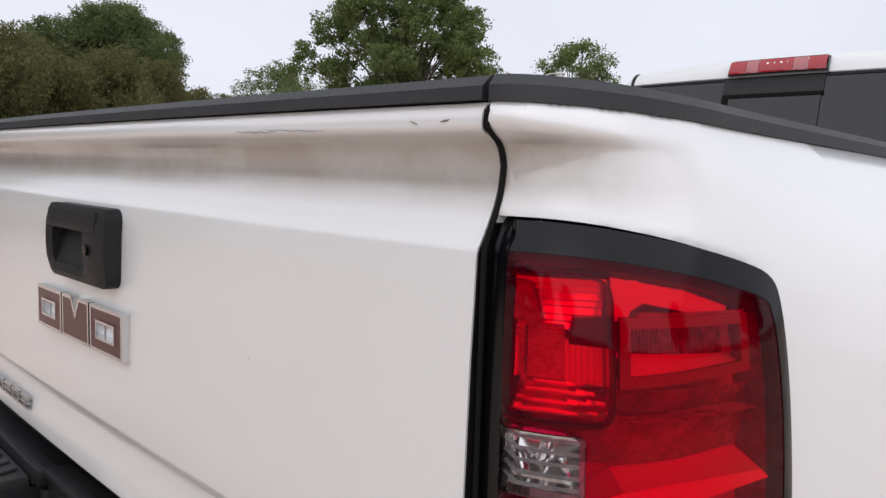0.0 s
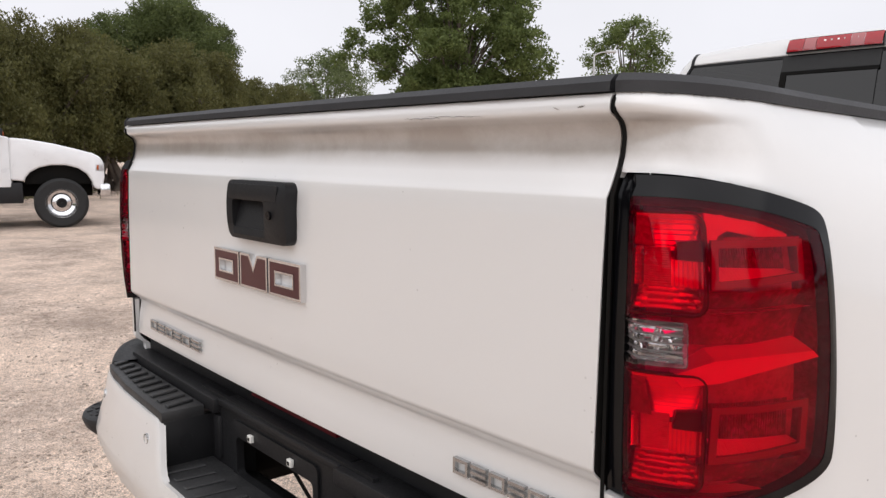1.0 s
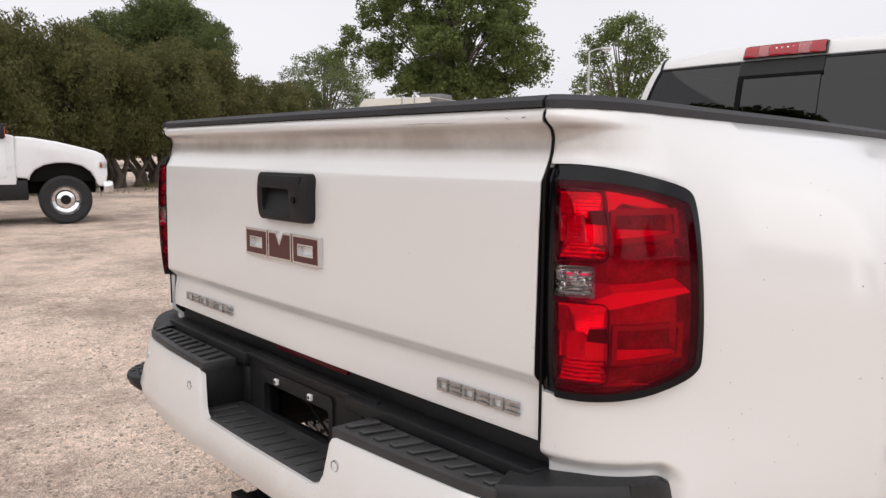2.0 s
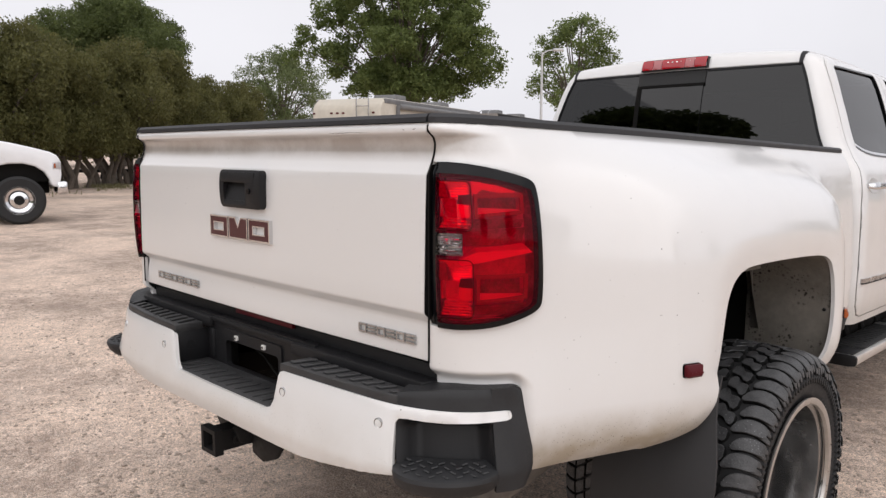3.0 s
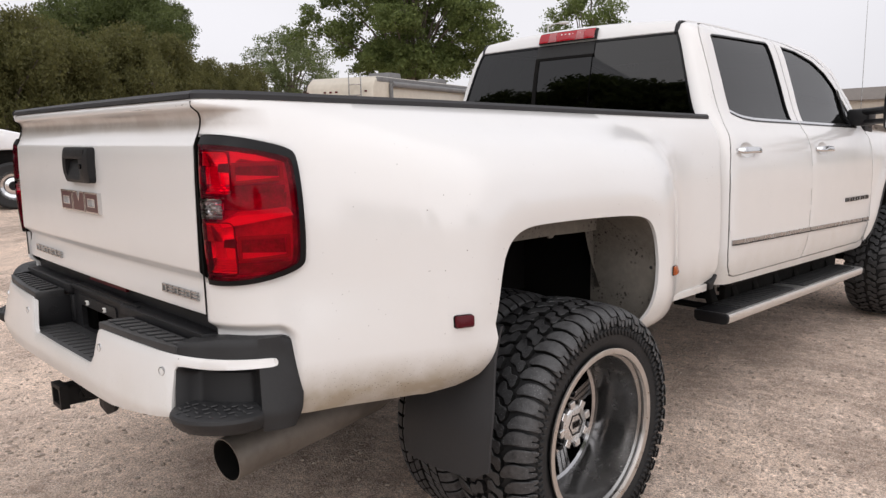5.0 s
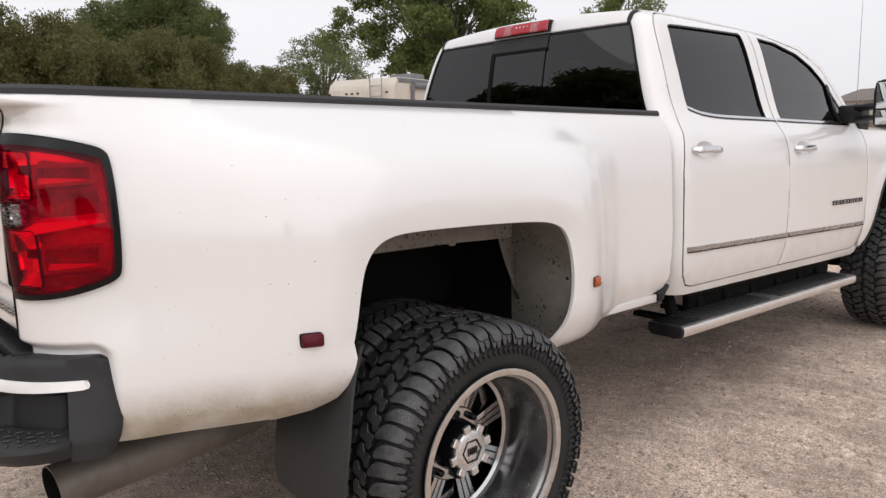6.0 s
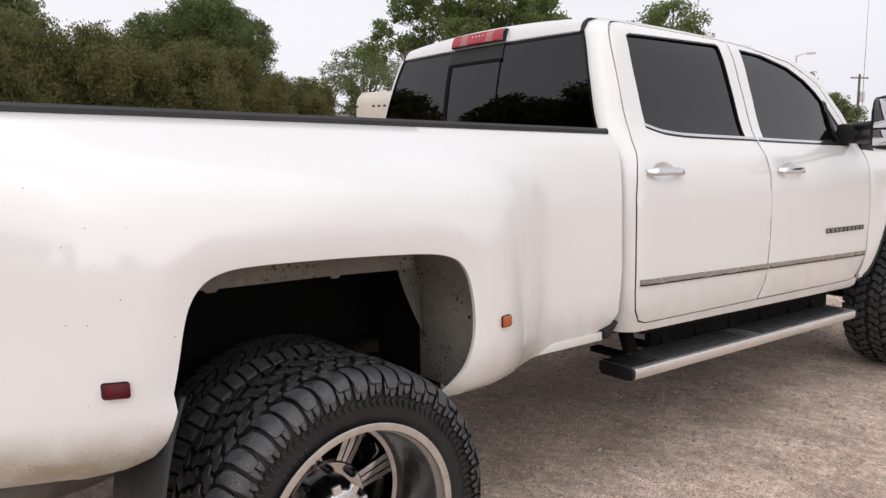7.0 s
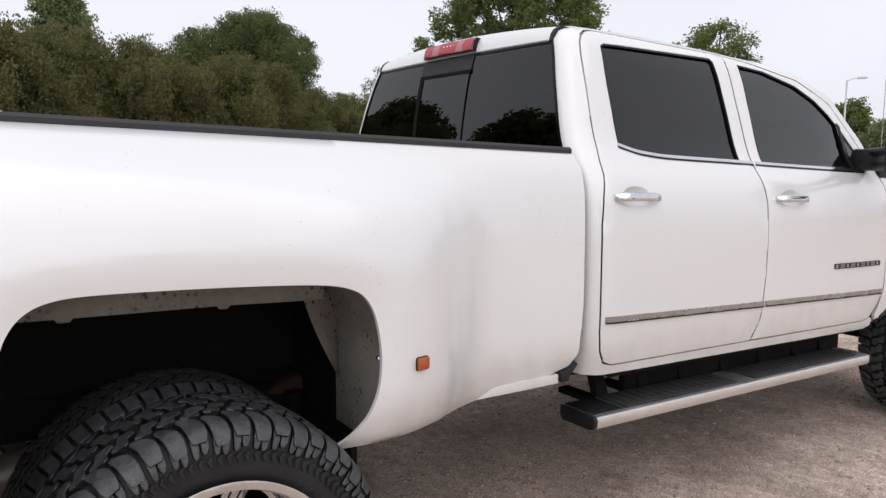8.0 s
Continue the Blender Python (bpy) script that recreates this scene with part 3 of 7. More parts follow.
MIRROR = mat("mirror_pane", (0.55, 0.56, 0.57), 0.03, 1.0)[0]


def part_axle(y):
    tubes = tube([(-1.0, y, 0.437 + RAKE * y), (1.0, y, 0.437 + RAKE * y)], 0.055, 16)
    ball = lathe([(-0.14, 0.03), (-0.12, 0.11), (-0.05, 0.165), (0.05, 0.165), (0.12, 0.11), (0.14, 0.03)], 24)
    return merge(tubes, moved(ball, pose(0, y, 0.437 + RAKE * y)))

# ---- the white pickup truck ----
truck = thing("pickup_truck", "lifted white dual-rear-wheel crew cab pickup truck parked on dirt", "pickup truck")


def tp(name, g, material, parent=None, label="", sharp=32, **k):
    """A part of the truck's raked body."""
    return part(name, g, material, parent or truck, label, sharp, rake=True, **k)


# --- surfaces ---
BASE_X = pchip([0.66, 0.70, 0.76, 0.85, 0.95, 1.2, 1.42, 1.50, 1.545, 1.56], [0.90, 0.935, 0.968, 0.985, 0.988, 0.978, 0.958, 0.938, 0.915, 0.905])
FLARE_Y = pchip([0.0, 0.12, 0.25, 0.396, 0.549, 0.68, 0.85, 1.1, 1.5, 1.62, 1.73, 1.82, 1.92, 2.0, 2.07, 2.15, 2.30], [0.0, 0.006, 0.04, 0.105, 0.178, 0.212, 0.228, 0.234, 0.233, 0.228, 0.207, 0.170, 0.116, 0.070, 0.037, 0.014, 0.0])
FLARE_Z = pchip([0.68, 0.72, 0.78, 0.88, 1.2, 1.3, 1.38, 1.43, 1.47, 1.50, 1.53, 1.56], [0.62, 0.78, 0.93, 0.99, 1.0, 0.955, 0.85, 0.71, 0.50, 0.30, 0.13, 0.0])
LIP_IN = pchip([1.43, 1.438, 1.445, 1.452, 1.461, 1.474, 1.490, 1.508, 1.519, 1.527, 1.5315, 1.536, 1.545, 1.56], [0.0, 0.0, 0.002, 0.0045, 0.0085, 0.0145, 0.0195, 0.0215, 0.019, 0.014, 0.007, 0.0005, -0.004, 0.001])
ARCH = [(0.700, 0.915), (0.713, 0.97), (0.733, 1.075), (0.752, 1.128), (0.783, 1.167), (0.83, 1.189), (0.9, 1.197), (1.1, 1.198), (1.3, 1.194), (1.43, 1.188),
        (1.5, 1.177), (1.55, 1.154), (1.583, 1.10), (1.6, 1.0), (1.596, 0.905), (1.565, 0.825), (1.515, 0.768), (1.47, 0.728)]
def open_smooth(pts, times=2):
    for _ in range(times):
        out = [pts[0]]
        for a, b in zip(pts, pts[1:]):
            out += [(a[0] * 0.75 + b[0] * 0.25, a[1] * 0.75 + b[1] * 0.25), (a[0] * 0.25 + b[0] * 0.75, a[1] * 0.25 + b[1] * 0.75)]
        pts = out + [pts[-1]]
    return pts


ARCH_A = [np.array(p) for p in ARCH]
ARCH = open_smooth(ARCH)


def arch_dist(y, z):
    p, best = np.array((y, z)), 9.0
    for a, b in zip(ARCH_A, ARCH_A[1:]):
        d = b - a
        t = min(max(float((p - a) @ d / (d @ d)), 0.0), 1.0)
        best = min(best, math.hypot(*(p - a - t * d)))
    return best


def bed_surface(side):
    """The bed side: u runs round the rear corner from the tailgate, then forward along the truck."""
    def fn(u, z, off=0.0):
        b = BASE_X(z) - 0.033 * (1 - sstep(u, 0.15, 0.85)) * sstep(z, 0.78, 1.1)
        if u < 0.225:
            th = (u + 0.09) / 0.315 * math.pi / 2
            a, c = b - 0.79, 0.228
            x, y = 0.79 + a * math.sin(th), 0.225 - c * math.cos(th)
            n = Vector((math.sin(th) / a, -math.cos(th) / c)).normalized()
        else:
            x, y, n = b, u, Vector((1.0, 0.0))
        fl = FLARE_Y(y) * FLARE_Z(z + 0.03 * sstep(y, 1.1, 2.15) * sstep(z, 0.95, 1.4))   # the shoulder sinks towards the cab
        x += fl
        if 0.5 < y < 1.9 and z < 1.35:
            x += 0.006 - 0.013 * max(0.0, 1 - arch_dist(y, z) / 0.078)
        elif 0.5 < y < 1.9:
            x += 0.006 * (1 - sstep(z, 1.35, 1.42))
        cu, cz = u - 0.120, z - 0.926             # pocket round the bumper's end, with a rounded corner
        sd = math.hypot(max(cu, 0.0), max(cz, 0.0)) - 0.040 + min(max(cu, cz), 0.0)
        sink = 0.026 * (1 - sstep(sd, -0.016, 0.010))
        dip = sink + (LIP_IN(z) * (1 - sstep(u, -0.06, 0.19)) if z > 1.43 else 0.0)
        x, y = x + n.x * (off - dip), y + n.y * (off - dip)
        return side * x, y, z
    return fn


CAB_X = pchip([0.68, 0.735, 0.78, 0.95, 1.2, 1.38, 1.47, 1.54, 1.60, 1.80, 2.0, 2.035, 2.06, 2.08], [0.955, 0.982, 0.993, 1.006, 1.004, 0.992, 0.968, 0.925, 0.893, 0.829, 0.757, 0.733, 0.69, 0.62])
CAB_BACK = pchip([0.6, 1.55, 1.62, 2.0, 2.035, 2.06, 2.08], [2.60, 2.60, 2.606, 2.675, 2.69, 2.715, 2.75])


def cab_surface(side):
    """The cab side: v is the height, u the place along the truck; below 2.70 it turns round the rear corner."""
    def fn(u, z, off=0.0):
        g, s = CAB_X(z), CAB_BACK(z) - 2.60
        if u < 2.70:
            th = (2.70 - u) / 0.20 * math.pi / 2
            x, y = g - 0.09 + 0.09 * math.cos(th), 2.70 + s - 0.10 * math.sin(th)
            n = (math.cos(th), -math.sin(th))
        else:
            x, y, n = g, u + s * min(max((2.95 - u) / 0.25, 0), 1), (1.0, 0.0)
            if u > 4.3:                               # the nose narrows
                x -= 0.03 * sstep(u, 4.3, 6.1) if z < 1.6 else 0.02 * sstep(u, 4.3, 4.9)
        return side * (x + n[0] * off), y + n[1] * off, z
    return fn


def along(y, z):
    """The surface's u for a place y along the cab side."""
    s = CAB_BACK(z) - 2.60
    if y >= 2.95:
        return y, z
    return (y - s * 2.95 / 0.25) / (1 - s / 0.25), z


# --- bed ---
REAR_LOW = [(0.706, 0.86), (0.690, 0.815), (0.655, 0.765), (0.60, 0.732), (0.52, 0.717), (0.4, 0.712), (0.2, 0.712)]
BED_OUT = [(-0.088, 1.56), (2.565, 1.56), (2.582, 1.51), (2.58, 1.40), (2.562, 1.0), (2.547, 0.84), (2.51, 0.795), (2.42, 0.772), (2.415, 0.735)] + ARCH[::-1] + REAR_LOW + [(0.10, 0.714), (0.085, 0.88), (0.06, 0.90), (-0.088, 0.905)]
LAMP = [(-0.0885, 1.455), (-0.084, 1.466), (0.02, 1.466), (0.10, 1.456), (0.162, 1.441), (0.193, 1.429), (0.2015, 1.408), (0.204, 1.30), (0.200, 1.145), (0.188, 1.122), (0.15, 1.103), (0.09, 1.086), (0.02, 1.079), (-0.04, 1.080), (-0.0885, 1.084)]

LAMP = [LAMP[0]] + open_smooth(LAMP[1:] , 2)[0:] 


def shrink(poly, d):
    """The polygon drawn in by d (counter-clockwise or not)."""
    n, out = len(poly), []
    area = sum(a[0] * b[1] - b[0] * a[1] for a, b in zip(poly, poly[1:] + poly[:1]))
    s = 1 if area > 0 else -1
    for i in range(n):
        p, a, b = Vector(poly[i]), Vector(poly[i - 1]), Vector(poly[(i + 1) % n])
        n1, n2 = (p - a).normalized(), (b - p).normalized()
        m = Vector((-(n1.y + n2.y), n1.x + n2.x)) * s
        m = m.normalized() / max(0.4, math.sqrt(max(0.0, (1 + n1.dot(n2)) / 2)))
        out.append((p.x + m.x * d, p.y + m.y * d))
    return out


def bed_rails(side):
    rows = []
    for k in range(61):
        u = -0.087 + 2.645 * (k / 60) ** 1.6
        fx = bed_surface(side)
        (x0, y0, _), (x1, y1, _) = fx(u, 1.56, 0.004), fx(u, 1.56, -0.062)
        x2, y2, _ = fx(u, 1.56, -0.004)
        rows.append([(x0, y0, 1.558), (x0, y0, 1.571), (x2, y2, 1.580), (x1, y1, 1.582), (x1, y1, 1.556)])
    v, f = grid(rows, True)
    return v, f + [(0, 1, 2, 3, 4), tuple(range(len(v) - 5, len(v)))]


for side, tag in ((1, "right"), (-1, "left")):
    fn = bed_surface(side)
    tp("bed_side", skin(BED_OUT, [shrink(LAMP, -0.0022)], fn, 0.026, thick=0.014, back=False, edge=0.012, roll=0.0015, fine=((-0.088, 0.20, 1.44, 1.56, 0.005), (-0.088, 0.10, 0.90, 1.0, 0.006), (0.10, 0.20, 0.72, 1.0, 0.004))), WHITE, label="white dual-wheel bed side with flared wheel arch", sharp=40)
    # added black bead, drawn in place of the dark gap beside the tailgate
    tp("gap_line_bead", tube([fn(-0.0885, 0.99 + 0.562 * k / 40, 0.0005) for k in range(41)], 0.0026, 6), UNDER, label="thin black bead that draws the dark gap beside the tailgate")
    tp("rail_cap", bed_rails(side), RAIL_PLASTIC, label="black plastic rail cap", sharp=28)
    # inner wall of the box
    tp("bed_inner_wall", prism([(0.06, 0.98), (0.58, 0.98), (0.58, 1.18), (1.68, 1.18), (1.68, 0.98), (2.53, 0.98), (2.53, 1.556), (0.06, 1.556)], *sorted((side * 0.80, side * 0.845)), axis="x"), RAIL_PLASTIC)
    # wheelhouse: a pressed liner round the opening, an upper flange behind the arch
    strip = [p for p in ARCH if p[0] > 1.36]
    rows = []
    for y, z in strip:
        xo = abs(fn(y, z, -0.004)[0])
        flat_y = 1.604 if y > 1.59 or z < 1.0 else y        # below the widest point the sheet hangs straight down
        rows.append([(side * xx, y + (flat_y - y) * q + dy, z - dz) for xx, q, dy, dz in ((xo, 0.0, 0.001, 0.0), (xo - 0.012, 0.35, 0.004, 0.0), (xo - 0.030, 0.75, 0.005, 0.001), (xo - 0.06, 0.95, 0.006, 0.002), (xo - 0.12, 1.0, 0.010, 0.004), (0.92, 1.0, 0.016, 0.006), (0.885, 1.0, 0.020, 0.010), (0.873, 1.0, 0.055, 0.010))])
    v, f = grid(rows)
    back = [(x, y + 0.012, z + 0.012) for x, y, z in v]
    n = len(v)
    tp("wheelhouse_liner", (v + back, f + [tuple(reversed([i + n for i in q])) for q in f]), LINER, label="mud-specked grey wheelhouse liner")
    tp("liner_bolt", moved(lathe([(0.0, 0.001), (0.004, 0.001), (0.004, 0.006), (0.0, 0.008)], 10), pose(side * 1.172, 1.607, 0.975, 0, 0, -90)), CHROME)
    rows = [[(side * xx, y, z) for xx in (abs(fn(y, z, -0.004)[0]), 1.14, 1.05, 0.955)] for y, z in ARCH if y < 1.37 and z > 0.9]
    v, f = grid(rows)
    n = len(v)
    tp("wheelhouse_liner", (v + [(x, y - 0.004, z + 0.012) for x, y, z in v], f + [tuple(reversed([i + n for i in q])) for q in f]), LINER)
    fl = [(0.74, 1.22), (0.74, 1.106), (0.865, 1.106), (0.872, 1.097), (0.898, 1.097), (0.905, 1.106), (1.245, 1.109), (1.252, 1.100), (1.272, 1.100), (1.280, 1.109), (1.46, 1.106), (1.55, 1.106), (1.55, 1.22)]
    tp("inner_flange", prism(fl, *sorted((side * 0.953, side * 0.962)), axis="x"), LINER)
    for b in (box(*sorted((side * 0.50, side * 0.52)), 0.55, 1.75, 0.80, 1.32), box(*sorted((side * 0.52, side * 0.95)), 0.55, 1.75, 1.30, 1.32), box(*sorted((side * 0.52, side * 1.12)), 0.60, 0.62, 0.92, 1.31), box(*sorted((side * 0.42, side * 0.95)), 1.64, 1.66, 0.56, 1.31)):
        tp("wheel_tub", b, UNDER)
    # curved corner sheet between the flange and the liner
    rows = []
    for k in range(11):
        t = k / 10
        z, y0 = 1.125 - 0.26 * t, 1.492 + 0.112 * t ** 1.3
        rows.append([(side * (0.945 - 0.045 * q), y0 + (1.622 - y0) * q + 0.018 * math.sin(math.pi * q) * (1 - t), z) for q in (0.0, 0.15, 0.35, 0.6, 0.85, 1.0)])
    v, f = grid(rows)
    n = len(v)
    tp("wheelhouse_corner", (v + [(x - side * 0.006, y + 0.008, z) for x, y, z in v], f + [tuple(reversed([i + n for i in q])) for q in f]), LINER, label="dusty grey wheelhouse corner sheet")
    tp("frame_bracket", prism([(1.50, 0.735), (1.585, 0.775), (1.72, 0.79), (1.72, 0.68), (1.62, 0.655), (1.52, 0.67)], *sorted((side * 0.52, side * 0.60)), axis="x", r=0.006), RUST, label="rusty brown frame bracket")
    tp("bump_stop", tube([(side * 0.62, 1.60, 0.74), (side * 0.62, 1.60, 0.70), (side * 0.62, 1.60, 0.655)], [0.030, 0.036, 0.026], 14), UNDER)
    tp("tub_crease", tube([(side * 0.535, 0.66, 1.07), (side * 0.535, 1.15, 1.10), (side * 0.535, 1.62, 1.08)], 0.022, 10), UNDER)
    # black clip where the bed meets the cab
    tp("bed_clip", prism([(2.455, 0.778), (2.490, 0.784), (2.530, 0.812), (2.540, 0.800), (2.505, 0.765), (2.495, 0.742), (2.46, 0.742)], *sorted((side * 0.93, side * 0.992)), axis="x", r=0.004), BLACK_PLASTIC)
    tp("sill_strip", prism([(2.03, 0.762), (2.455, 0.772), (2.455, 0.737), (2.0, 0.73)], *sorted((side * 0.90, side * 0.981)), axis="x", r=0.004), WHITE)
ribs = []
for k in range(12):
    x = -0.745 + 0.13 * k
    for y0, y1 in ((0.04, 2.53),) if abs(x) < 0.46 else ((0.04, 0.57), (1.69, 2.53)):
        ribs.append(box(x - 0.035, x + 0.035, y0, y1, 1.0, 1.012, 0.004))
tp("bed_floor", merge(prism([(-0.80, 0.03), (0.80, 0.03), (0.80, 0.58), (0.50, 0.58), (0.50, 1.68), (0.80, 1.68), (0.80, 2.54), (-0.80, 2.54), (-0.80, 1.68), (-0.50, 1.68), (-0.50, 0.58), (-0.80, 0.58)], 0.985, 1.0), *ribs), RAIL_PLASTIC)
tp("bed_bulkhead", box(-0.845, 0.845, 2.53, 2.56, 0.98, 1.556, 0.006), WHITE)

# --- tailgate ---
GATE_PROFILE = [(0.030, 1.557), (0.012, 1.560), (0.002, 1.558), (-0.003, 1.550), (-0.004, 1.541), (-0.003, 1.5365), (0.000, 1.534), (0.007, 1.5315), (0.014, 1.527), (0.019, 1.519), (0.0215, 1.508), (0.0195, 1.490), (0.0145, 1.474), (0.0085, 1.461),
                (0.004, 1.452), (0.0005, 1.4455), (-0.0025, 1.441), (-0.0045, 1.436), (-0.0055, 1.41), (-0.008, 1.35), (-0.010, 1.25), (-0.012, 1.16), (-0.0125, 1.112), (-0.0118, 1.107), (-0.008, 1.1015), (0.0095, 1.0865), (0.0135, 1.080), (0.013, 1.069), (0.008, 1.04), (0.004, 1.0), (0.005, 0.988), (0.012, 0.984), (0.03, 0.986)]



def gate_y(x, y):
    return y - 0.012 * (1 - (x / 0.785) ** 2)


rows = []
for k in range(41):
    x = -0.783 + 1.566 * k / 40
    rows.append([(x, gate_y(x, y), z) for y, z in GATE_PROFILE] + [(x, 0.065, 0.99), (x, 0.065, 1.55)])
v, f = grid(rows, True)
n = len(GATE_PROFILE) + 2
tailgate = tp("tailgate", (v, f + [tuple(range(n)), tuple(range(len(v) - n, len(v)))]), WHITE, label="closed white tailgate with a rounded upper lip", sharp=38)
for s in (1, -1):
    tp("gate_edge", prism(shrink(GATE_PROFILE + [(0.065, 0.99), (0.065, 1.55)], 0.002), *sorted((s * 0.7825, s * 0.7845)), axis="x"), UNDER, tailgate)
rows = [[(x, gate_y(x, -0.005), 1.560), (x, gate_y(x, -0.004), 1.571), (x, gate_y(x, 0.006), 1.580), (x, 0.06, 1.583), (x, 0.07, 1.558)] for x in [-0.783 + 1.566 * k / 24 for k in range(25)]]
v, f = grid(rows, True)
tp("gate_cap", (v, f + [(0, 1, 2, 3, 4), tuple(range(len(v) - 5, len(v)))]), RAIL_PLASTIC, tailgate, "black plastic top cap", sharp=28)
# scrapes on the lip
for x0, x1, z0, z1, wd in ((0.420, 0.500, 1.5385, 1.5375, 0.0008), (0.470, 0.585, 1.5405, 1.5372, 0.0005), (0.702, 0.712, 1.5445, 1.541, 0.0006), (0.738, 0.749, 1.543, 1.5445, 0.0010)):
    pts = [(x0 + (x1 - x0) * k / 10, z0 + (z1 - z0) * k / 10 + 0.0006 * math.sin(k * 2.3)) for k in range(11)]
    rows = [[(x, gate_y(x, -0.0042), z - wd * math.sin(math.pi * (k + 0.5) / 11)), (x, gate_y(x, -0.0045), z), (x, gate_y(x, -0.0042), z + wd * math.sin(math.pi * (k + 0.5) / 11))] for k, (x, z) in enumerate(pts)]
    tp("scrape", grid(rows), DARK_CHROME if x1 < 0.6 else LINER, tailgate, "thin grey scrape in the paint")
# dark seal in the gaps beside the tailgate
for s in (1, -1):
    tp("gate_seal", box(*sorted((s * 0.770, s * 0.80)), 0.030, 0.06, 0.985, 1.552, 0.004), UNDER)

# handle: a bezel with a recessed grip and a lock
hb = smooth_poly(rounded(-0.113, 0.118, 1.318, 1.434, 0.016, 4), 0)
hole = rounded(-0.088, 0.040, 1.341, 1.396, 0.007, 3)


def gate_plane(y0, bow=0.0):
    return lambda x, z, off=0.0: (x, gate_y(x, y0) - off - bow * (1 - ((z - 1.376) / 0.06) ** 2), z)


handle = tp("tailgate_handle", skin(hb, [hole], gate_plane(-0.012, 0.006), 0.02, off=0.020, thick=0.030, edge=0.008, roll=0.005), BLACK_PLASTIC, tailgate, "black textured plastic handle")
tp("grip_recess", merge(box(-0.092, 0.044, -0.024, -0.020, 1.338, 1.399), prism([(-0.04, 1.341), (-0.02, 1.341), (-0.02, 1.395), (-0.024, 1.395)], -0.088, 0.040, axis="x")), BLACK_PLASTIC, handle)
tp("grip_flap", skin(rounded(-0.098, 0.095, 1.398, 1.427, 0.006, 3), [], gate_plane(-0.012, 0.006), 0.02, off=0.0225, thick=0.012, edge=0.01, roll=0.002), BLACK_PLASTIC, handle)
tp("lock_bezel", moved(lathe([(0.0, 0.008), (0.004, 0.008), (0.004, 0.016), (0.0, 0.018)], 20), pose(0.072, -0.0415, 1.372, 0, 0, 90)), BLACK_PLASTIC, handle)
tp("key_lock", moved(lathe([(-0.012, 0.001), (-0.002, 0.001), (-0.002, 0.008), (-0.012, 0.008)], 16), pose(0.072, -0.0425, 1.372, 0, 0, 90)), GLOSS_BLACK, handle)

# emblem: plain red blocks in chrome surrounds
for x0, x1, kind in ((-0.202, -0.088, 0), (-0.083, 0.028, 1), (0.034, 0.150, 0)):
    outer = [(x0, 1.219), (x1, 1.219), (x1, 1.288), (x0, 1.288)]
    inner = shrink(outer, 0.005)
    cut = [(x0 + 0.026, 1.239), (x1 - 0.022, 1.239), (x1 - 0.022, 1.268), (x0 + 0.026, 1.268)] if kind == 0 else [((x0 + x1) / 2 - 0.014, 1.288), ((x0 + x1) / 2, 1.252), ((x0 + x1) / 2 + 0.014, 1.288)]
    if kind == 0:
        tp("emblem_surround", skin(outer, [inner], gate_plane(-0.012), 0.02, off=0.012, thick=0.014, edge=0.02, roll=0.002), CHROME, tailgate, "chrome emblem surround")
        tp("emblem_block", skin(inner, [cut], gate_plane(-0.012), 0.02, off=0.009, thick=0.010, edge=0.02), EMBLEM_RED, tailgate, "dark red emblem block")
        tp("emblem_edge", skin(cut, [shrink(cut, 0.0035)], gate_plane(-0.012), 0.02, off=0.012, thick=0.013, edge=0.02), CHROME, tailgate)
    else:
        xm = (x0 + x1) / 2
        shape = [(x0, 1.219), (x1, 1.219), (x1, 1.288), (xm + 0.016, 1.288), (xm, 1.262), (xm - 0.016, 1.288), (x0, 1.288)]
        inn = shrink(shape, 0.0048)
        tp("emblem_surround", skin(shape, [inn], gate_plane(-0.012), 0.02, off=0.012, thick=0.014, edge=0.02, roll=0.002), CHROME, tailgate)
        tp("emblem_block", skin(inn, [], gate_plane(-0.012), 0.02, off=0.009, thick=0.010, edge=0.02), EMBLEM_RED, tailgate)


def name_bars(x0, x1, z0, z1, count, fn, parent, off=0.003, depth=0.005, metal=DARK_CHROME):
    """Chrome name plate as plain bars of its size."""
    w = (x1 - x0) / count
    for k in range(count):
        a, b = x0 + k * w + w * 0.08, x0 + (k + 1) * w - w * 0.08
        ring = [(a, z0), (b, z0), (b, z1), (a, z1)]
        if k % 2:
            h = (z1 - z0) / 5
            for q in (0, 2, 4):
                tp("name_bar", skin([(a, z0 + q * h), (b, z0 + q * h), (b, z0 + (q + 1) * h), (a, z0 + (q + 1) * h)], [], fn, 0.03, off=off + depth, thick=depth + 0.002, edge=0.03), metal, parent)
            continue
        tp("name_bar", skin(ring, [shrink(ring, min(w * 0.17, (z1 - z0) * 0.2))], fn, 0.03, off=off + depth, thick=depth + 0.002, edge=0.03), metal, parent)


low = gate_plane(0.006)
name_bars(-0.672, -0.345, 1.021, 1.046, 6, low, tailgate)
name_bars(0.527, 0.743, 1.021, 1.045, 6, low, tailgate)


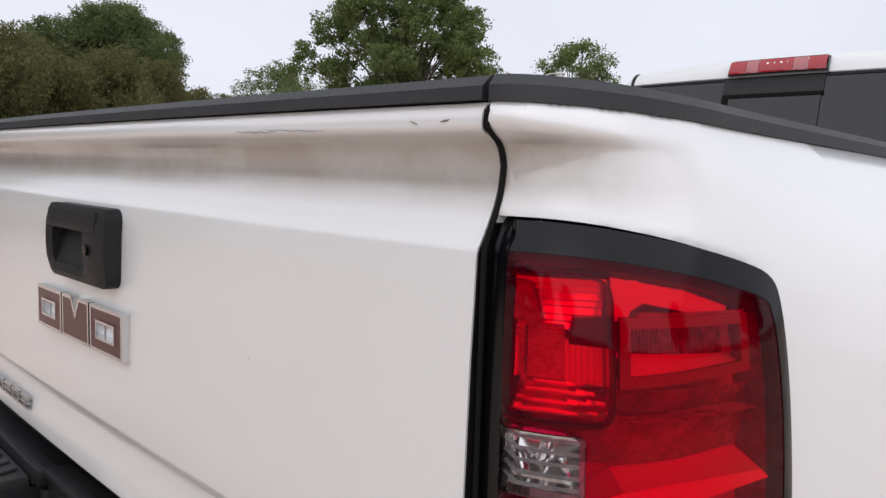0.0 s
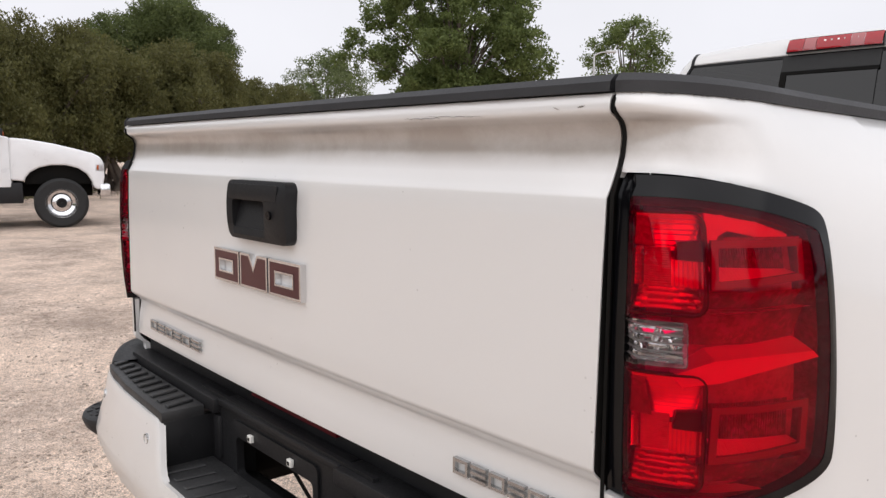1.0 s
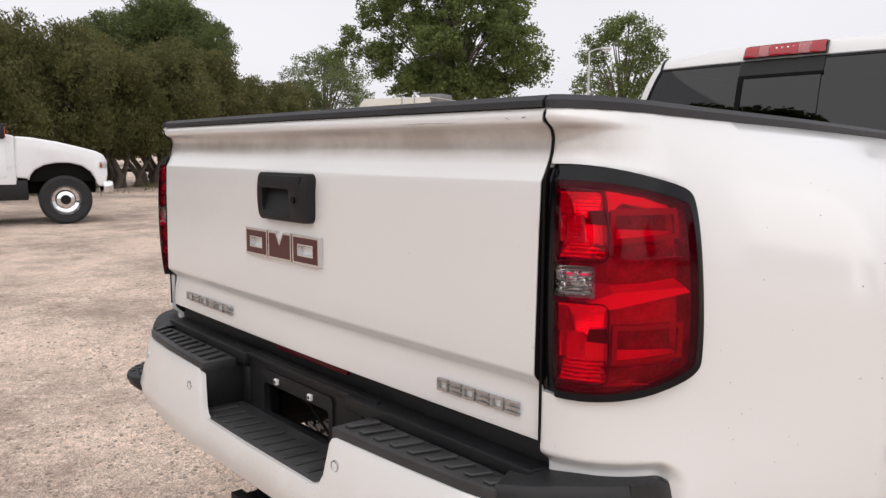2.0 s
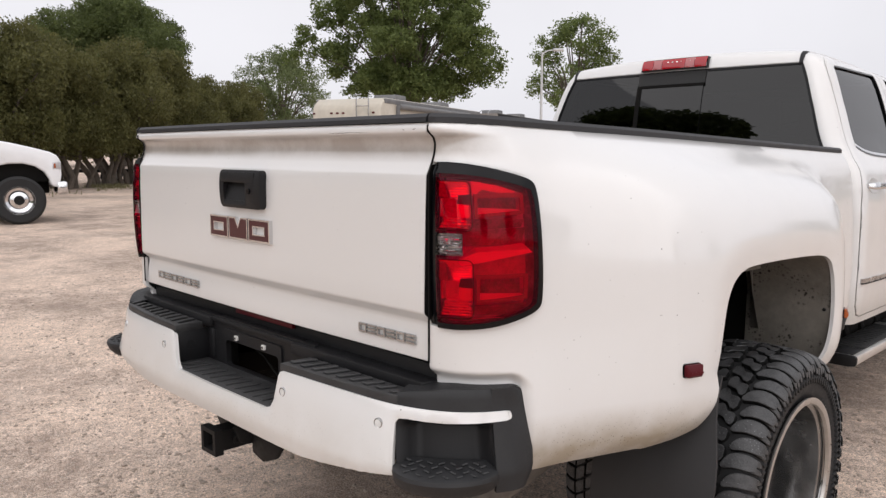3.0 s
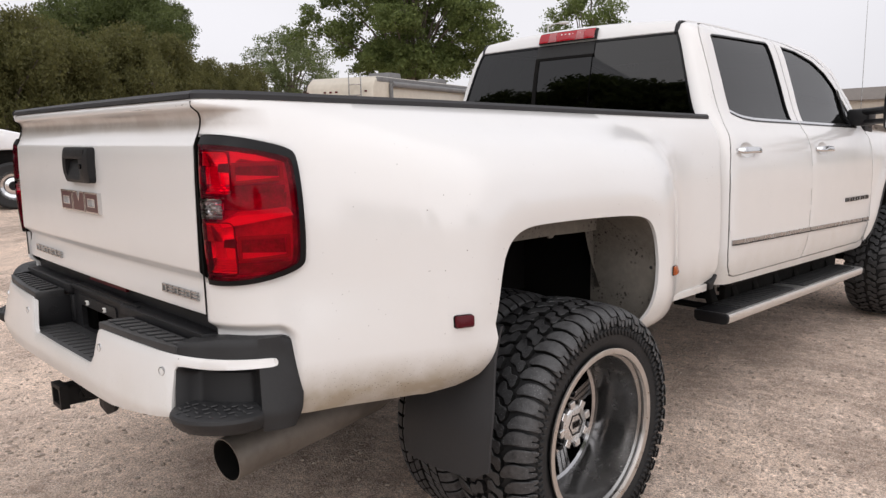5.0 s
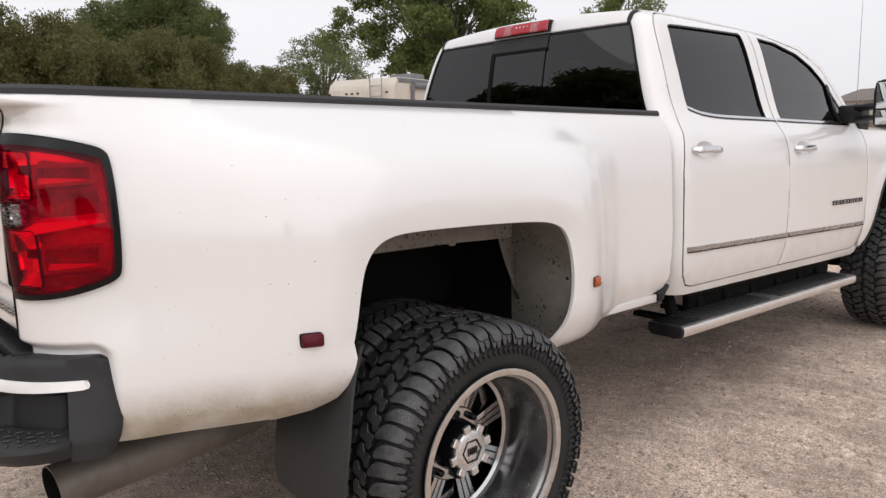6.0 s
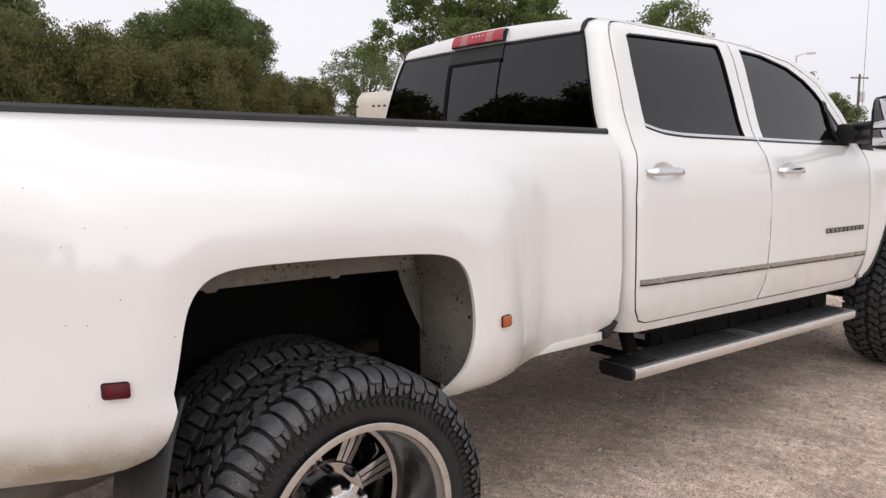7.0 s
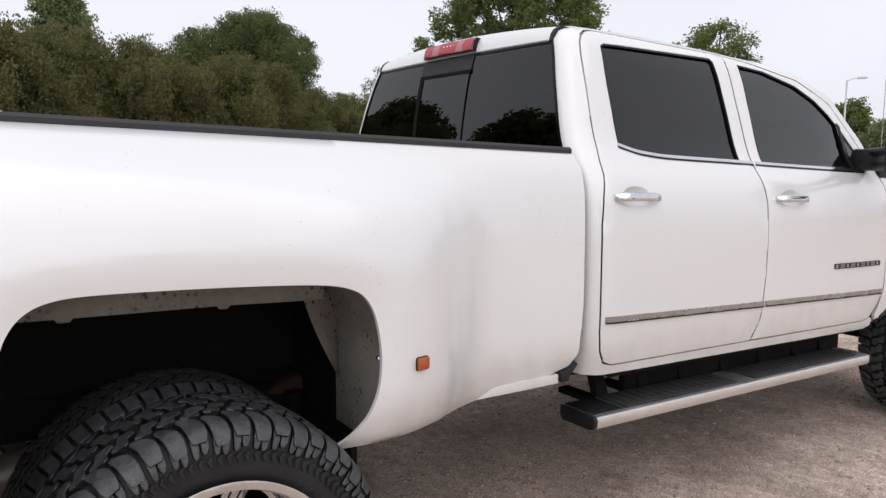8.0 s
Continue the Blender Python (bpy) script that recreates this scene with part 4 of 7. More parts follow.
# --- tail lamps ---
def tail_lamp(side):
    skin_fn = bed_surface(side)

    def fn(u, z, off=0.0):
        """The lamp bulges a little past the panel."""
        swell = max(0.0, 1 - ((u - 0.05) / 0.155) ** 2) * max(0.0, 1 - ((z - 1.27) / 0.205) ** 2)
        return skin_fn(u, z, off + 0.022 * swell ** 0.55 - 0.020 * (1 - sstep(u, -0.061, -0.047)))

    lamp = tp("tail_lamp", skin(LAMP, [], skin_fn, 0.03, off=-0.052, thick=0.006, edge=0.02), GLOSS_BLACK, label="red tail lamp with a gloss black surround")
    inner = [(u + (0.0165 if u < -0.05 else 0), z - (0.010 if z > 1.40 else 0)) for u, z in shrink(LAMP, 0.0135)]
    tp("lamp_bezel", skin(LAMP, [inner], fn, 0.010, off=0.0055, thick=0.016, edge=0.006), GLOSS_BLACK, lamp, "gloss black bezel")
    tp("lamp_wall", skin(shrink(inner, -0.004), [shrink(inner, -0.001)], fn, 0.02, off=-0.008, thick=0.036, edge=0.010), LAMP_MID, lamp)
    window = rounded(-0.067, 0.020, 1.254, 1.306, 0.004, 2)
    tp("lens", skin(shrink(inner, -0.0005), [window], fn, 0.010, off=0.0048, thick=0.003, back=False, edge=0.010), RED_LENS, lamp, "translucent red lens")
    tp("reversing_lens", skin(shrink(window, 0.0005), [], fn, 0.014, off=0.0045, thick=0.003, back=False, edge=0.012), CLEAR_LENS, lamp, "clear reversing lens")
    tp("housing", skin(shrink(inner, -0.002), [], fn, 0.02, off=-0.040, thick=0.004, edge=0.012), LAMP_GREY, lamp)
    brow = pchip([-0.062, 0.02, 0.10, 0.15, 0.178], [1.4405, 1.4405, 1.431, 1.417, 1.404])
    us = [-0.062 + 0.024 * k for k in range(11)]
    tp("lens_shade", grid([[fn(u, brow(u) + 0.004, -0.006), fn(u, brow(u) - 0.008, -0.004), fn(u, brow(u) - 0.011 - 0.003 * math.sin(u * 22), -0.012)] for u in us]), LAMP_DARK, lamp)

    def sheet(u0, u1, z0, z1, off, name, m, wave=0.0, pitch=0.006, turn=False, nu=12, nz=8, bend=0.0):
        """A sheet facing out, flat or pleated; off(a, b) gives its depth for a, b from 0 to 1."""
        n1, n2 = (nu, nz) if not wave else (nu, max(6, int((z1 - z0) / pitch) * 4)) if not turn else (max(6, int((u1 - u0) / pitch) * 4), nz)
        rows = []
        for i in range(n1 + 1):
            row = []
            for j in range(n2 + 1):
                a, b = i / n1, j / n2
                u, z = u0 + (u1 - u0) * a, z0 + (z1 - z0) * b + bend * math.sin(math.pi * a)
                ph = ((u - u0) if turn else (z - z0)) / pitch % 1.0
                row.append(fn(u, z, off(a, b) + wave * (1 - ph)))
            rows.append(row)
        tp(name, grid(rows), m, lamp)

    for z0, z1 in ((1.314, 1.424), (1.108, 1.243)):
        zc, h = (z0 + z1) / 2, z1 - z0
        # ribbed bowl: top, foot and outer cheek pleated, a plain pane between
        sheet(-0.062, 0.042, zc + 0.012, z1, lambda a, b: -0.034 + 0.024 * b ** 1.5, "reflector", LAMP_SILVER, 0.004, 0.0062)
        sheet(-0.062, 0.042, z0, zc - 0.026, lambda a, b: -0.012 - 0.024 * b ** 0.8, "reflector", LAMP_SILVER, 0.004, 0.0062, bend=0.004)
        sheet(-0.062, -0.036, zc - 0.028, zc + 0.016, lambda a, b: -0.012 - 0.022 * a, "reflector", LAMP_SILVER, 0.003, 0.0045)
        sheet(-0.036, 0.006, zc - 0.028, zc + 0.016, lambda a, b: -0.030, "reflex_pane", LAMP_GREY, 0.0016, 0.0026)
        sheet(0.006, 0.042, zc - 0.028, zc + 0.006, lambda a, b: -0.032 + 0.018 * a, "reflector", LAMP_SILVER, 0.003, 0.005, turn=True)
        tp("bulb_panel", skin([(0.008, zc + 0.004), (0.042, zc + 0.002), (0.042, zc + 0.026), (0.012, zc + 0.024)], [], fn, 0.03, off=-0.012, thick=0.010, edge=0.02), LAMP_DARK, lamp, "dark bulb shield")
        tp("bulb_hood", skin([(-0.060, z1 - 0.002), (-0.028, z1 - 0.004), (-0.018, zc + 0.018), (-0.060, zc + 0.020)], [], fn, 0.03, off=-0.010, thick=0.004, edge=0.02), LAMP_MID, lamp)
        pocket = rounded(-0.066, 0.044, z0 - 0.004, z1 + 0.002, 0.016, 4)
        tp("pocket_frame", skin(pocket, [shrink(pocket, 0.0022)], fn, 0.02, off=-0.003, thick=0.010, edge=0.010), LAMP_DARK, lamp)
        # wing chamber: dim pane, bright fluted wedge at its foot, reflex border
        wa, wb = z0 + 0.24 * h, z1 - 0.24 * h
        border = [(0.048, wa), (0.168, wa + 0.010), (0.170, wb), (0.050, wb - 0.002)]
        tp("reflex_border", skin(border, [shrink(border, 0.0085)], fn, 0.02, off=-0.006, thick=0.004, edge=0.012), LAMP_RIM, lamp)
        sheet(0.054, 0.164, wa + 0.004, wb - 0.004, lambda a, b: -0.030, "wing_pane", LAMP_MID, 0.002, 0.0035, turn=True)
        rows = [[fn(0.054 + 0.110 * k / 48, wa + 0.009 + 0.008 * k / 48, -0.010 - (0.003 if k % 2 else 0.0)), fn(0.054 + 0.110 * k / 48, wa + 0.024 - 0.004 * k / 48, -0.028)] for k in range(49)]
        tp("wing_wedge", grid(rows), LAMP_WHITE, lamp, "bright fluted light wedge")
        sheet(0.040, 0.172, z0 + 0.002, wa - 0.002, lambda a, b: -0.030 + 0.016 * b, "lamp_panel", LAMP_MID, nu=10, nz=2)
    # bright guide that turns over the upper chamber
    guide = [(0.047, 1.392), (0.058, 1.392), (0.062, 1.400), (0.074, 1.406), (0.150, 1.392), (0.156, 1.402), (0.100, 1.420), (0.046, 1.426)]
    tp("light_guide", skin(guide, [], fn, 0.01, off=-0.010, thick=0.006, edge=0.006, roll=0.002), LAMP_WHITE, lamp, "bright curved light guide")
    sheet(0.066, 0.168, 1.388, 1.400, lambda a, b: -0.016 + 0.010 * b, "lamp_panel", LAMP_GREY, nu=10, nz=2)
    # bright blade between the chambers, dim band over it
    blade = [fn(0.004, 1.243, -0.006), fn(0.050, 1.263, -0.001), fn(0.172, 1.268, -0.002), fn(0.180, 1.260, -0.002), fn(0.056, 1.238, -0.001), fn(0.016, 1.231, -0.004)]
    inn = [fn(0.004, 1.243, -0.035), fn(0.050, 1.270, -0.036), fn(0.172, 1.280, -0.030), fn(0.180, 1.276, -0.030)]
    tp("light_blade", ([*blade, *inn], [(0, 5, 4, 1), (1, 4, 3, 2), (0, 1, 7, 6), (1, 2, 8, 7), (2, 3, 9, 8)]), LAMP_WHITE, lamp)
    sheet(0.004, 0.174, 1.274, 1.318, lambda a, b: -0.034 + 0.018 * b, "lamp_panel", LAMP_MID, nu=12, nz=3)
    rows = [[fn(u, 1.312 + 0.05 * (u - 0.05), -0.030) for u in (0.05, 0.09, 0.13, 0.172)], [fn(u, 1.314 + 0.05 * (u - 0.05), -0.004) for u in (0.05, 0.09, 0.13, 0.172)]]
    tp("lamp_ledge", grid(rows), LAMP_GREY, lamp)
    rows = [[fn(u, 1.100 + 0.03 * u, -0.034) for u in (-0.06, 0.0, 0.06, 0.12, 0.17)], [fn(u, 1.104 + 0.03 * u, -0.006) for u in (-0.06, 0.0, 0.06, 0.12, 0.17)]]
    tp("lamp_ledge", grid(rows), LAMP_WHITE, lamp)
    # reversing lamp: bright bowl with a coarse stepped mirror
    sheet(-0.065, 0.018, 1.256, 1.304, lambda a, b: -0.026 + 0.016 * (abs(2 * a - 1) ** 3 + abs(2 * b - 1) ** 3) / 2, "reversing_bowl", CHROME, 0.006, 0.0092, nu=16)
    for k in range(5):
        zz = 1.260 + k * 0.0095
        tp("lamp_rib", grid([[fn(u, zz - 0.0009, -0.009), fn(u, zz, -0.003), fn(u, zz + 0.0009, -0.009)] for u in (-0.064, -0.037, -0.010, 0.017)]), LAMP_GREY, lamp)
    for k in range(4):
        uu = -0.052 + k * 0.019
        tp("lamp_facet", moved(box(-0.004, 0.004, -0.003, 0.003, -0.009, 0.009, 0.002), pose(*fn(uu, 1.281 + 0.006 * (-1) ** k, -0.016), 20 * (-1) ** k, 0, side * (35 + 25 * k))), CHROME if k % 2 else LAMP_SILVER, lamp)
    return lamp


for side in (1, -1):
    tail_lamp(side)


# --- bumper ---
BX = [0.0, 0.35, 0.55, 0.68, 0.76, 0.83, 0.885, 0.93, 0.960, 0.977, 0.980, 0.976]
BY = [-0.150, -0.146, -0.135, -0.120, -0.103, -0.075, -0.038, 0.008, 0.055, 0.098, 0.140, 0.182]
bs = [0.0]
for i in range(1, len(BX)):
    bs.append(bs[-1] + math.dist((BX[i], BY[i]), (BX[i - 1], BY[i - 1])))
B_X, B_Y = pchip(bs, BX), pchip(bs, BY)
B_END = bs[-1]


def barc(x):
    """Arc place on the bumper for a place across the truck."""
    lo, hi = 0.0, B_END
    for _ in range(40):
        mid = (lo + hi) / 2
        lo, hi = (mid, hi) if B_X(mid) < x else (lo, mid)
    return lo


def bumper_surface(side):
    def fn(s, z, off=0.0):
        a = abs(s)
        sg = side * (1 if s >= 0 else -1)
        x, y = B_X(a), B_Y(a)
        e = 0.002
        d = Vector((B_X(min(a + e, B_END)) - B_X(max(a - e, 0)), B_Y(min(a + e, B_END)) - B_Y(max(a - e, 0)))).normalized()
        n = Vector((d.y, -d.x))
        lean = -(min(z, 0.89) - 0.845) * 0.25 - max(0, z - 0.89) * 0.12 - max(0.0, 0.745 - z) * 0.35
        x, y = x + n.x * (off + lean), y + n.y * (off + lean)
        return sg * x, y, z
    return fn


bumper = tp("rear_bumper", merge(box(-0.72, -0.19, -0.01, 0.05, 0.72, 0.90, 0.01), box(0.19, 0.72, -0.01, 0.05, 0.72, 0.90, 0.01), box(-0.2, 0.2, 0.0, 0.05, 0.72, 0.77, 0.01)), DARK_STEEL, label="white and black rear step bumper with corner steps")
S_TIP = bs[9]
FACE = [(0.0, 0.786), (0.30, 0.787), (0.325, 0.795), (0.335, 0.815), (0.336, 0.880), (0.342, 0.892), (0.355, 0.897), (0.55, 0.897), (barc(0.78), 0.893), (barc(0.9), 0.890), (S_TIP - 0.02, 0.889), (S_TIP - 0.004, 0.887), (S_TIP, 0.881), (S_TIP, 0.875), (S_TIP - 0.004, 0.870), (S_TIP - 0.02, 0.867),
        (barc(0.88), 0.864), (barc(0.80), 0.866), (barc(0.779), 0.864), (barc(0.771), 0.853), (barc(0.773), 0.80), (barc(0.777), 0.750), (barc(0.777), 0.733), (0.70, 0.722), (0.55, 0.704), (0.45, 0.696), (0.30, 0.698), (0.0, 0.702)]
fnb = bumper_surface(1)
sens = [(barc(0.372), 0.845), (barc(0.728), 0.845)]
swap = {(0.30, 0.787): (0.205, 0.788), (0.325, 0.795): (0.222, 0.796), (0.335, 0.815): (0.238, 0.812), (0.336, 0.880): (0.280, 0.878), (0.342, 0.892): (0.289, 0.891), (0.355, 0.897): (0.305, 0.897)}
FACE_L = [swap.get(p, p) for p in FACE]
outline = FACE + [(-s, z) for s, z in FACE_L[::-1] if s > 0]
holes = []
tp("bumper_face", skin(outline, holes, fnb, 0.014, thick=0.016, edge=0.008, roll=0.003), WHITE, bumper, "white painted bumper face")
for sd in (1, -1):
    fn = bumper_surface(sd)
    for sx, sz in (sens if sd > 0 else [(barc(0.335), 0.845), sens[1]]):
        x, y, z = fn(sx, sz, 0.0)
        x2, y2, _ = fn(sx + 0.01, sz, 0.0)
        ang = math.degrees(math.atan2(y2 - y, x2 - x)) + (0 if sd > 0 else 180)
        sensor = tp("parking_sensor", moved(lathe([(-0.004, 0.0098), (0.002, 0.0098), (0.0028, 0.0108), (0.002, 0.0125), (-0.004, 0.0130)], 24), pose(x, y, z, 0, 0, ang - 90)), DARK_CHROME, bumper, "grey parking sensor ring")
        tp("sensor_disc", moved(lathe([(-0.005, 0.0005), (0.002, 0.0005), (0.0024, 0.007), (0.0014, 0.0095), (-0.005, 0.0095)], 20), pose(x, y, z, 0, 0, ang - 90)), SENSOR, sensor)
    # corner cap: upper band, side return and top plate
    s0, s1 = barc(0.765), B_END - 0.004
    rows = []
    cap_z = pchip([s0, barc(0.82), barc(0.9), s1 - 0.058, s1 - 0.034, s1 - 0.016, s1 - 0.005, s1], [0.922, 0.930, 0.940, 0.941, 0.936, 0.922, 0.905, 0.89])
    for k in range(33):
        q = 1 - (1 - k / 32) ** 1.5
        s = s0 + (s1 - s0) * q
        zt = cap_z(s) - 0.001
        x, y, _ = fn(s, zt, -0.011)
        xi, yi = sd * min(abs(x) - 0.03, 0.765 + 0.15 * q), max(0.01 + 0.17 * q, y + 0.02)
        rows.append([(x + (xi - x) * t, y + (yi - y) * t, zt + (0.004 * (1 - q) + 0.002) * t) for t in (0, 0.08, 0.35, 0.65, 1)])
    v, f = grid(rows)
    n = len(v)
    tp("cap_top", (v + [(x, y, z - 0.014) for x, y, z in v], f + [tuple(reversed([i + n for i in q])) for q in f]), STEP_PLASTIC, bumper)
    sl = barc(0.957)
    s_r = pchip([0.70, 0.75, 0.83, 0.89, 0.905, 0.922, 0.936, 0.941], [s1 - 0.050, s1 - 0.026, s1 - 0.006, s1, s1 - 0.004, s1 - 0.015, s1 - 0.033, s1 - 0.056])

    def shell(front, thick):
        loops = [[fn(s, z, o) for s, z, o in row] + [fn(s, z, o - thick) for s, z, o in row[::-1]] for row in front]
        v, f = grid(loops, True)
        n = len(loops[0])
        return v, f + [tuple(range(n)), tuple(range(len(v) - n, len(v)))]

    zs = [0.702 + (0.941 - 0.702) * k / 20 for k in range(21)]
    tp("corner_cap", shell([[(sl + (s_r(z) - sl) * t, z, -0.007 - 0.006 * max(0, t - 0.85) / 0.15) for t in (0, 0.2, 0.4, 0.6, 0.8, 0.93, 1)] for z in zs], 0.012), STEP_PLASTIC, bumper, "dark plastic corner cap")
    tp("cap_band", shell([[(s, 0.886 + (cap_z(s) - 0.886) * t, -0.007 - 0.005 * max(0, t - 0.8) / 0.2) for t in (0, 0.3, 0.6, 0.85, 1)] for s in [s0 + (sl - s0) * k / 16 for k in range(17)]], 0.012), STEP_PLASTIC, bumper)
    # moulded recess behind the corner step
    rows = []
    for k in range(25):
        t = k / 24
        row = []
        for m in range(15):
            h = m / 14
            z = 0.742 + 0.126 * h
            a, b = barc(0.786 - 0.018 * h), barc(0.962)
            deep = sstep(min(t, 1 - t), 0.0, 0.16) * sstep(1 - h, 0.0, 0.22)
            row.append(fn(a + (b - a) * t, z, -0.009 - 0.055 * deep))
        rows.append(row)
    v, f = grid(rows)
    n = len(v)
    tp("step_recess", (v + [(x - sd * 0.006, y + 0.006, z) for x, y, z in v], f + [tuple(reversed([i + n for i in q])) for q in f]), BLACK_PLASTIC, bumper, "smooth black recess over the step", sharp=50)
    # corner step: a bulging tread plate
    rows_t = []
    sa, sb = barc(0.778), barc(0.958)
    for k in range(19):
        t = k / 18
        s = sa + (sb - sa) * t
        out = 0.052 * math.sin(math.pi * min(1, max(0, t)) ** 0.85) ** 0.7
        rows_t.append((fn(s, 0.748, -0.055), fn(s, 0.748, out - 0.012), fn(s, 0.748, out - 0.003), fn(s, 0.738, out), fn(s, 0.715, out - 0.006), fn(s, 0.700, out - 0.022), fn(s, 0.700, -0.055)))
    rows_t = [[(x, y, zz) for (x, y, _), zz in zip(r, (0.768, 0.758, 0.754, 0.745, 0.724, 0.708, 0.704))] for r in rows_t]
    v, f = grid(rows_t, True)
    n = 7
    cstep = tp("corner_step", (v, f + [tuple(range(n)), tuple(range(len(v) - n, len(v)))]), STEP_PLASTIC, bumper, "black corner step with raised tread")
    lug = []
    for i in range(7):
        for j in range(4):
            t = 0.12 + 0.76 * (i + 0.5 * (j % 2)) / 6.6
            out = 0.052 * math.sin(math.pi * t ** 0.85) ** 0.7 - 0.016
            o = -0.035 + (out + 0.035) * (j + 0.3) / 3.6
            x, y, _ = fn(sa + (sb - sa) * t, 0.748, o)
            b = box(-0.009, 0.009, -0.003, 0.003, 0, 0.004, 0.0018, 1)
            lug.append(moved(b, pose(x, y, 0.7672 - 0.0095 * (j + 0.3) / 3.6, 0, 0, (45 if (i + j) % 2 else -45) + sd * 40)))
    tp("tread_lugs", merge(*lug), PAD, cstep)
    # top step pad with ribs
    nx = 0.337 if sd > 0 else 0.285
    pad = [(nx, -0.130), (0.55, -0.116), (0.70, -0.098), (0.765, -0.085), (0.765, -0.022), (nx, -0.030)]
    pad = [(sd * x, y) for x, y in pad]
    spad = tp("step_pad", prism(pad, 0.890, 0.916, r=0.004), PAD, bumper, "dusty black ribbed step pad")
    for k in range(9 if sd > 0 else 10):
        x = nx + 0.033 + k * 0.047
        y0 = -0.108 + 0.028 * sstep(x, 0.4, 0.77)
        rib = prism([(sd * (x - 0.016), y0), (sd * (x + 0.004), y0), (sd * (x + 0.022), -0.040), (sd * (x + 0.002), -0.040)], 0.9155, 0.9225, r=0.002, seg=1)
        tp("pad_rib", rib, PAD, spad)
    tp("pad_ledge", prism([(sd * 0.24, -0.030), (sd * 0.78, -0.018), (sd * 0.79, 0.034), (sd * 0.24, 0.034)], 0.905, 0.938, r=0.004), BLACK_PLASTIC, bumper)
    # notch cheek between pad and centre step
    tp("notch_cheek", merge(box(*sorted((sd * nx, sd * (nx + 0.015))), -0.125, 0.0, 0.775, 0.893, 0.003), box(*sorted((sd * (nx - 0.052), sd * (nx - 0.025))), -0.022, 0.0, 0.80, 0.90, 0.006), moved(lathe([(-0.004, 0.001), (0.0, 0.001), (0.0, 0.016), (-0.004, 0.018)], 18), pose(sd * (nx - 0.001), -0.075, 0.842, 0, 0, 0 if sd < 0 else 180))), BLACK_PLASTIC, bumper)
    tp("bumper_bracket", box(*sorted((sd * 0.40, sd * 0.46)), 0.05, 0.30, 0.74, 0.84, 0.006), UNDER, bumper)
# centre: recess wall with a plate opening, centre step
wall_out = [(-0.337, 0.775), (0.337, 0.775), (0.337, 0.945), (-0.337, 0.945)]
plate_hole = rounded(-0.155, 0.155, 0.790, 0.876, 0.012, 3)
flat = lambda x, z, off=0.0: (x, -0.012 - off, z)
centre = tp("plate_panel", skin(wall_out, [plate_hole], flat, 0.05, thick=0.012, edge=0.05), BLACK_PLASTIC, bumper, "black panel with an empty plate opening")
tp("plate_frame", skin(rounded(-0.172, 0.172, 0.776, 0.912, 0.014, 3), [plate_hole], flat, 0.05, off=0.008, thick=0.009, edge=0.03, roll=0.002), BLACK_PLASTIC, centre)
for x in (-0.081, 0.081):
    tp("screw_insert", merge(box(x - 0.0075, x + 0.0075, -0.026, -0.018, 0.885, 0.900, 0.001)), BOLT_WHITE, centre, "white nylon screw insert")
    tp("screw_hole", box(x - 0.0028, x + 0.0028, -0.0275, -0.0255, 0.889, 0.896), UNDER, centre)
tp("centre_step", prism([(-0.337, -0.152), (0.337, -0.152), (0.337, -0.012), (-0.337, -0.012)], 0.765, 0.789, r=0.004), PAD, bumper, "dusty black centre step")
for k in range(13):
    x = -0.30 + k * 0.05
    tp("pad_rib", prism([(x - 0.010, -0.138), (x + 0.006, -0.138), (x + 0.014, -0.052), (x - 0.002, -0.052)], 0.7885, 0.793, r=0.002, seg=1), PAD, bumper)
tp("gate_sill", merge(box(-0.79, 0.79, 0.035, 0.10, 0.90, 0.972, 0.006), box(-0.24, 0.24, -0.02, 0.03, 0.925, 0.940, 0.004)), BLACK_PLASTIC, label="black sill under the tailgate")
tp("third_reflector", box(-0.15, 0.18, 0.018, 0.03, 0.962, 0.978, 0.002), LAMP_RED)

tp("trailer_wire", tube([(-0.03, 0.01, 0.868), (0.0, 0.03, 0.84), (0.05, 0.035, 0.80), (0.11, 0.03, 0.772)], 0.004, 8), UNDER, bumper, "thin black wire hanging behind the plate opening")

# --- hitch ---
def square_tube(x0, x1, y0, y1, z0, z1, t):
    o = [(x0, z0), (x1, z0), (x1, z1), (x0, z1)]
    i = [(x0 + t, z0 + t), (x1 - t, z0 + t), (x1 - t, z1 - t), (x0 + t, z1 - t)]
    v = [(x, y, z) for y in (y0, y1) for x, z in o + i]
    f = []
    for k in range(4):
        j = (k + 1) % 4
        f += [(k, j, 4 + j, 4 + k), (8 + k, 12 + k, 12 + j, 8 + j), (k, 8 + k, 8 + j, j), (4 + k, 4 + j, 12 + j, 12 + k)]
    return v, f


hitch = tp("hitch_receiver", square_tube(-0.036, 0.032, -0.150, 0.18, 0.578, 0.640, 0.007), DARK_STEEL, label="black square hitch receiver")
tp("hitch_collar", square_tube(-0.045, 0.041, -0.174, -0.146, 0.569, 0.649, 0.014), DARK_STEEL, hitch)
tp("hitch_gusset", merge(prism([(-0.085, 0.652), (0.10, 0.652), (0.16, 0.735), (-0.145, 0.735)], -0.10, -0.02, axis="y", r=0.008),
                         prism([(-0.12, 0.655), (-0.05, 0.655), (0.12, 0.655), (0.16, 0.60), (0.13, 0.555), (0.02, 0.565), (-0.10, 0.60)], 0.048, 0.060, axis="x", r=0.003)), DARK_STEEL, hitch)
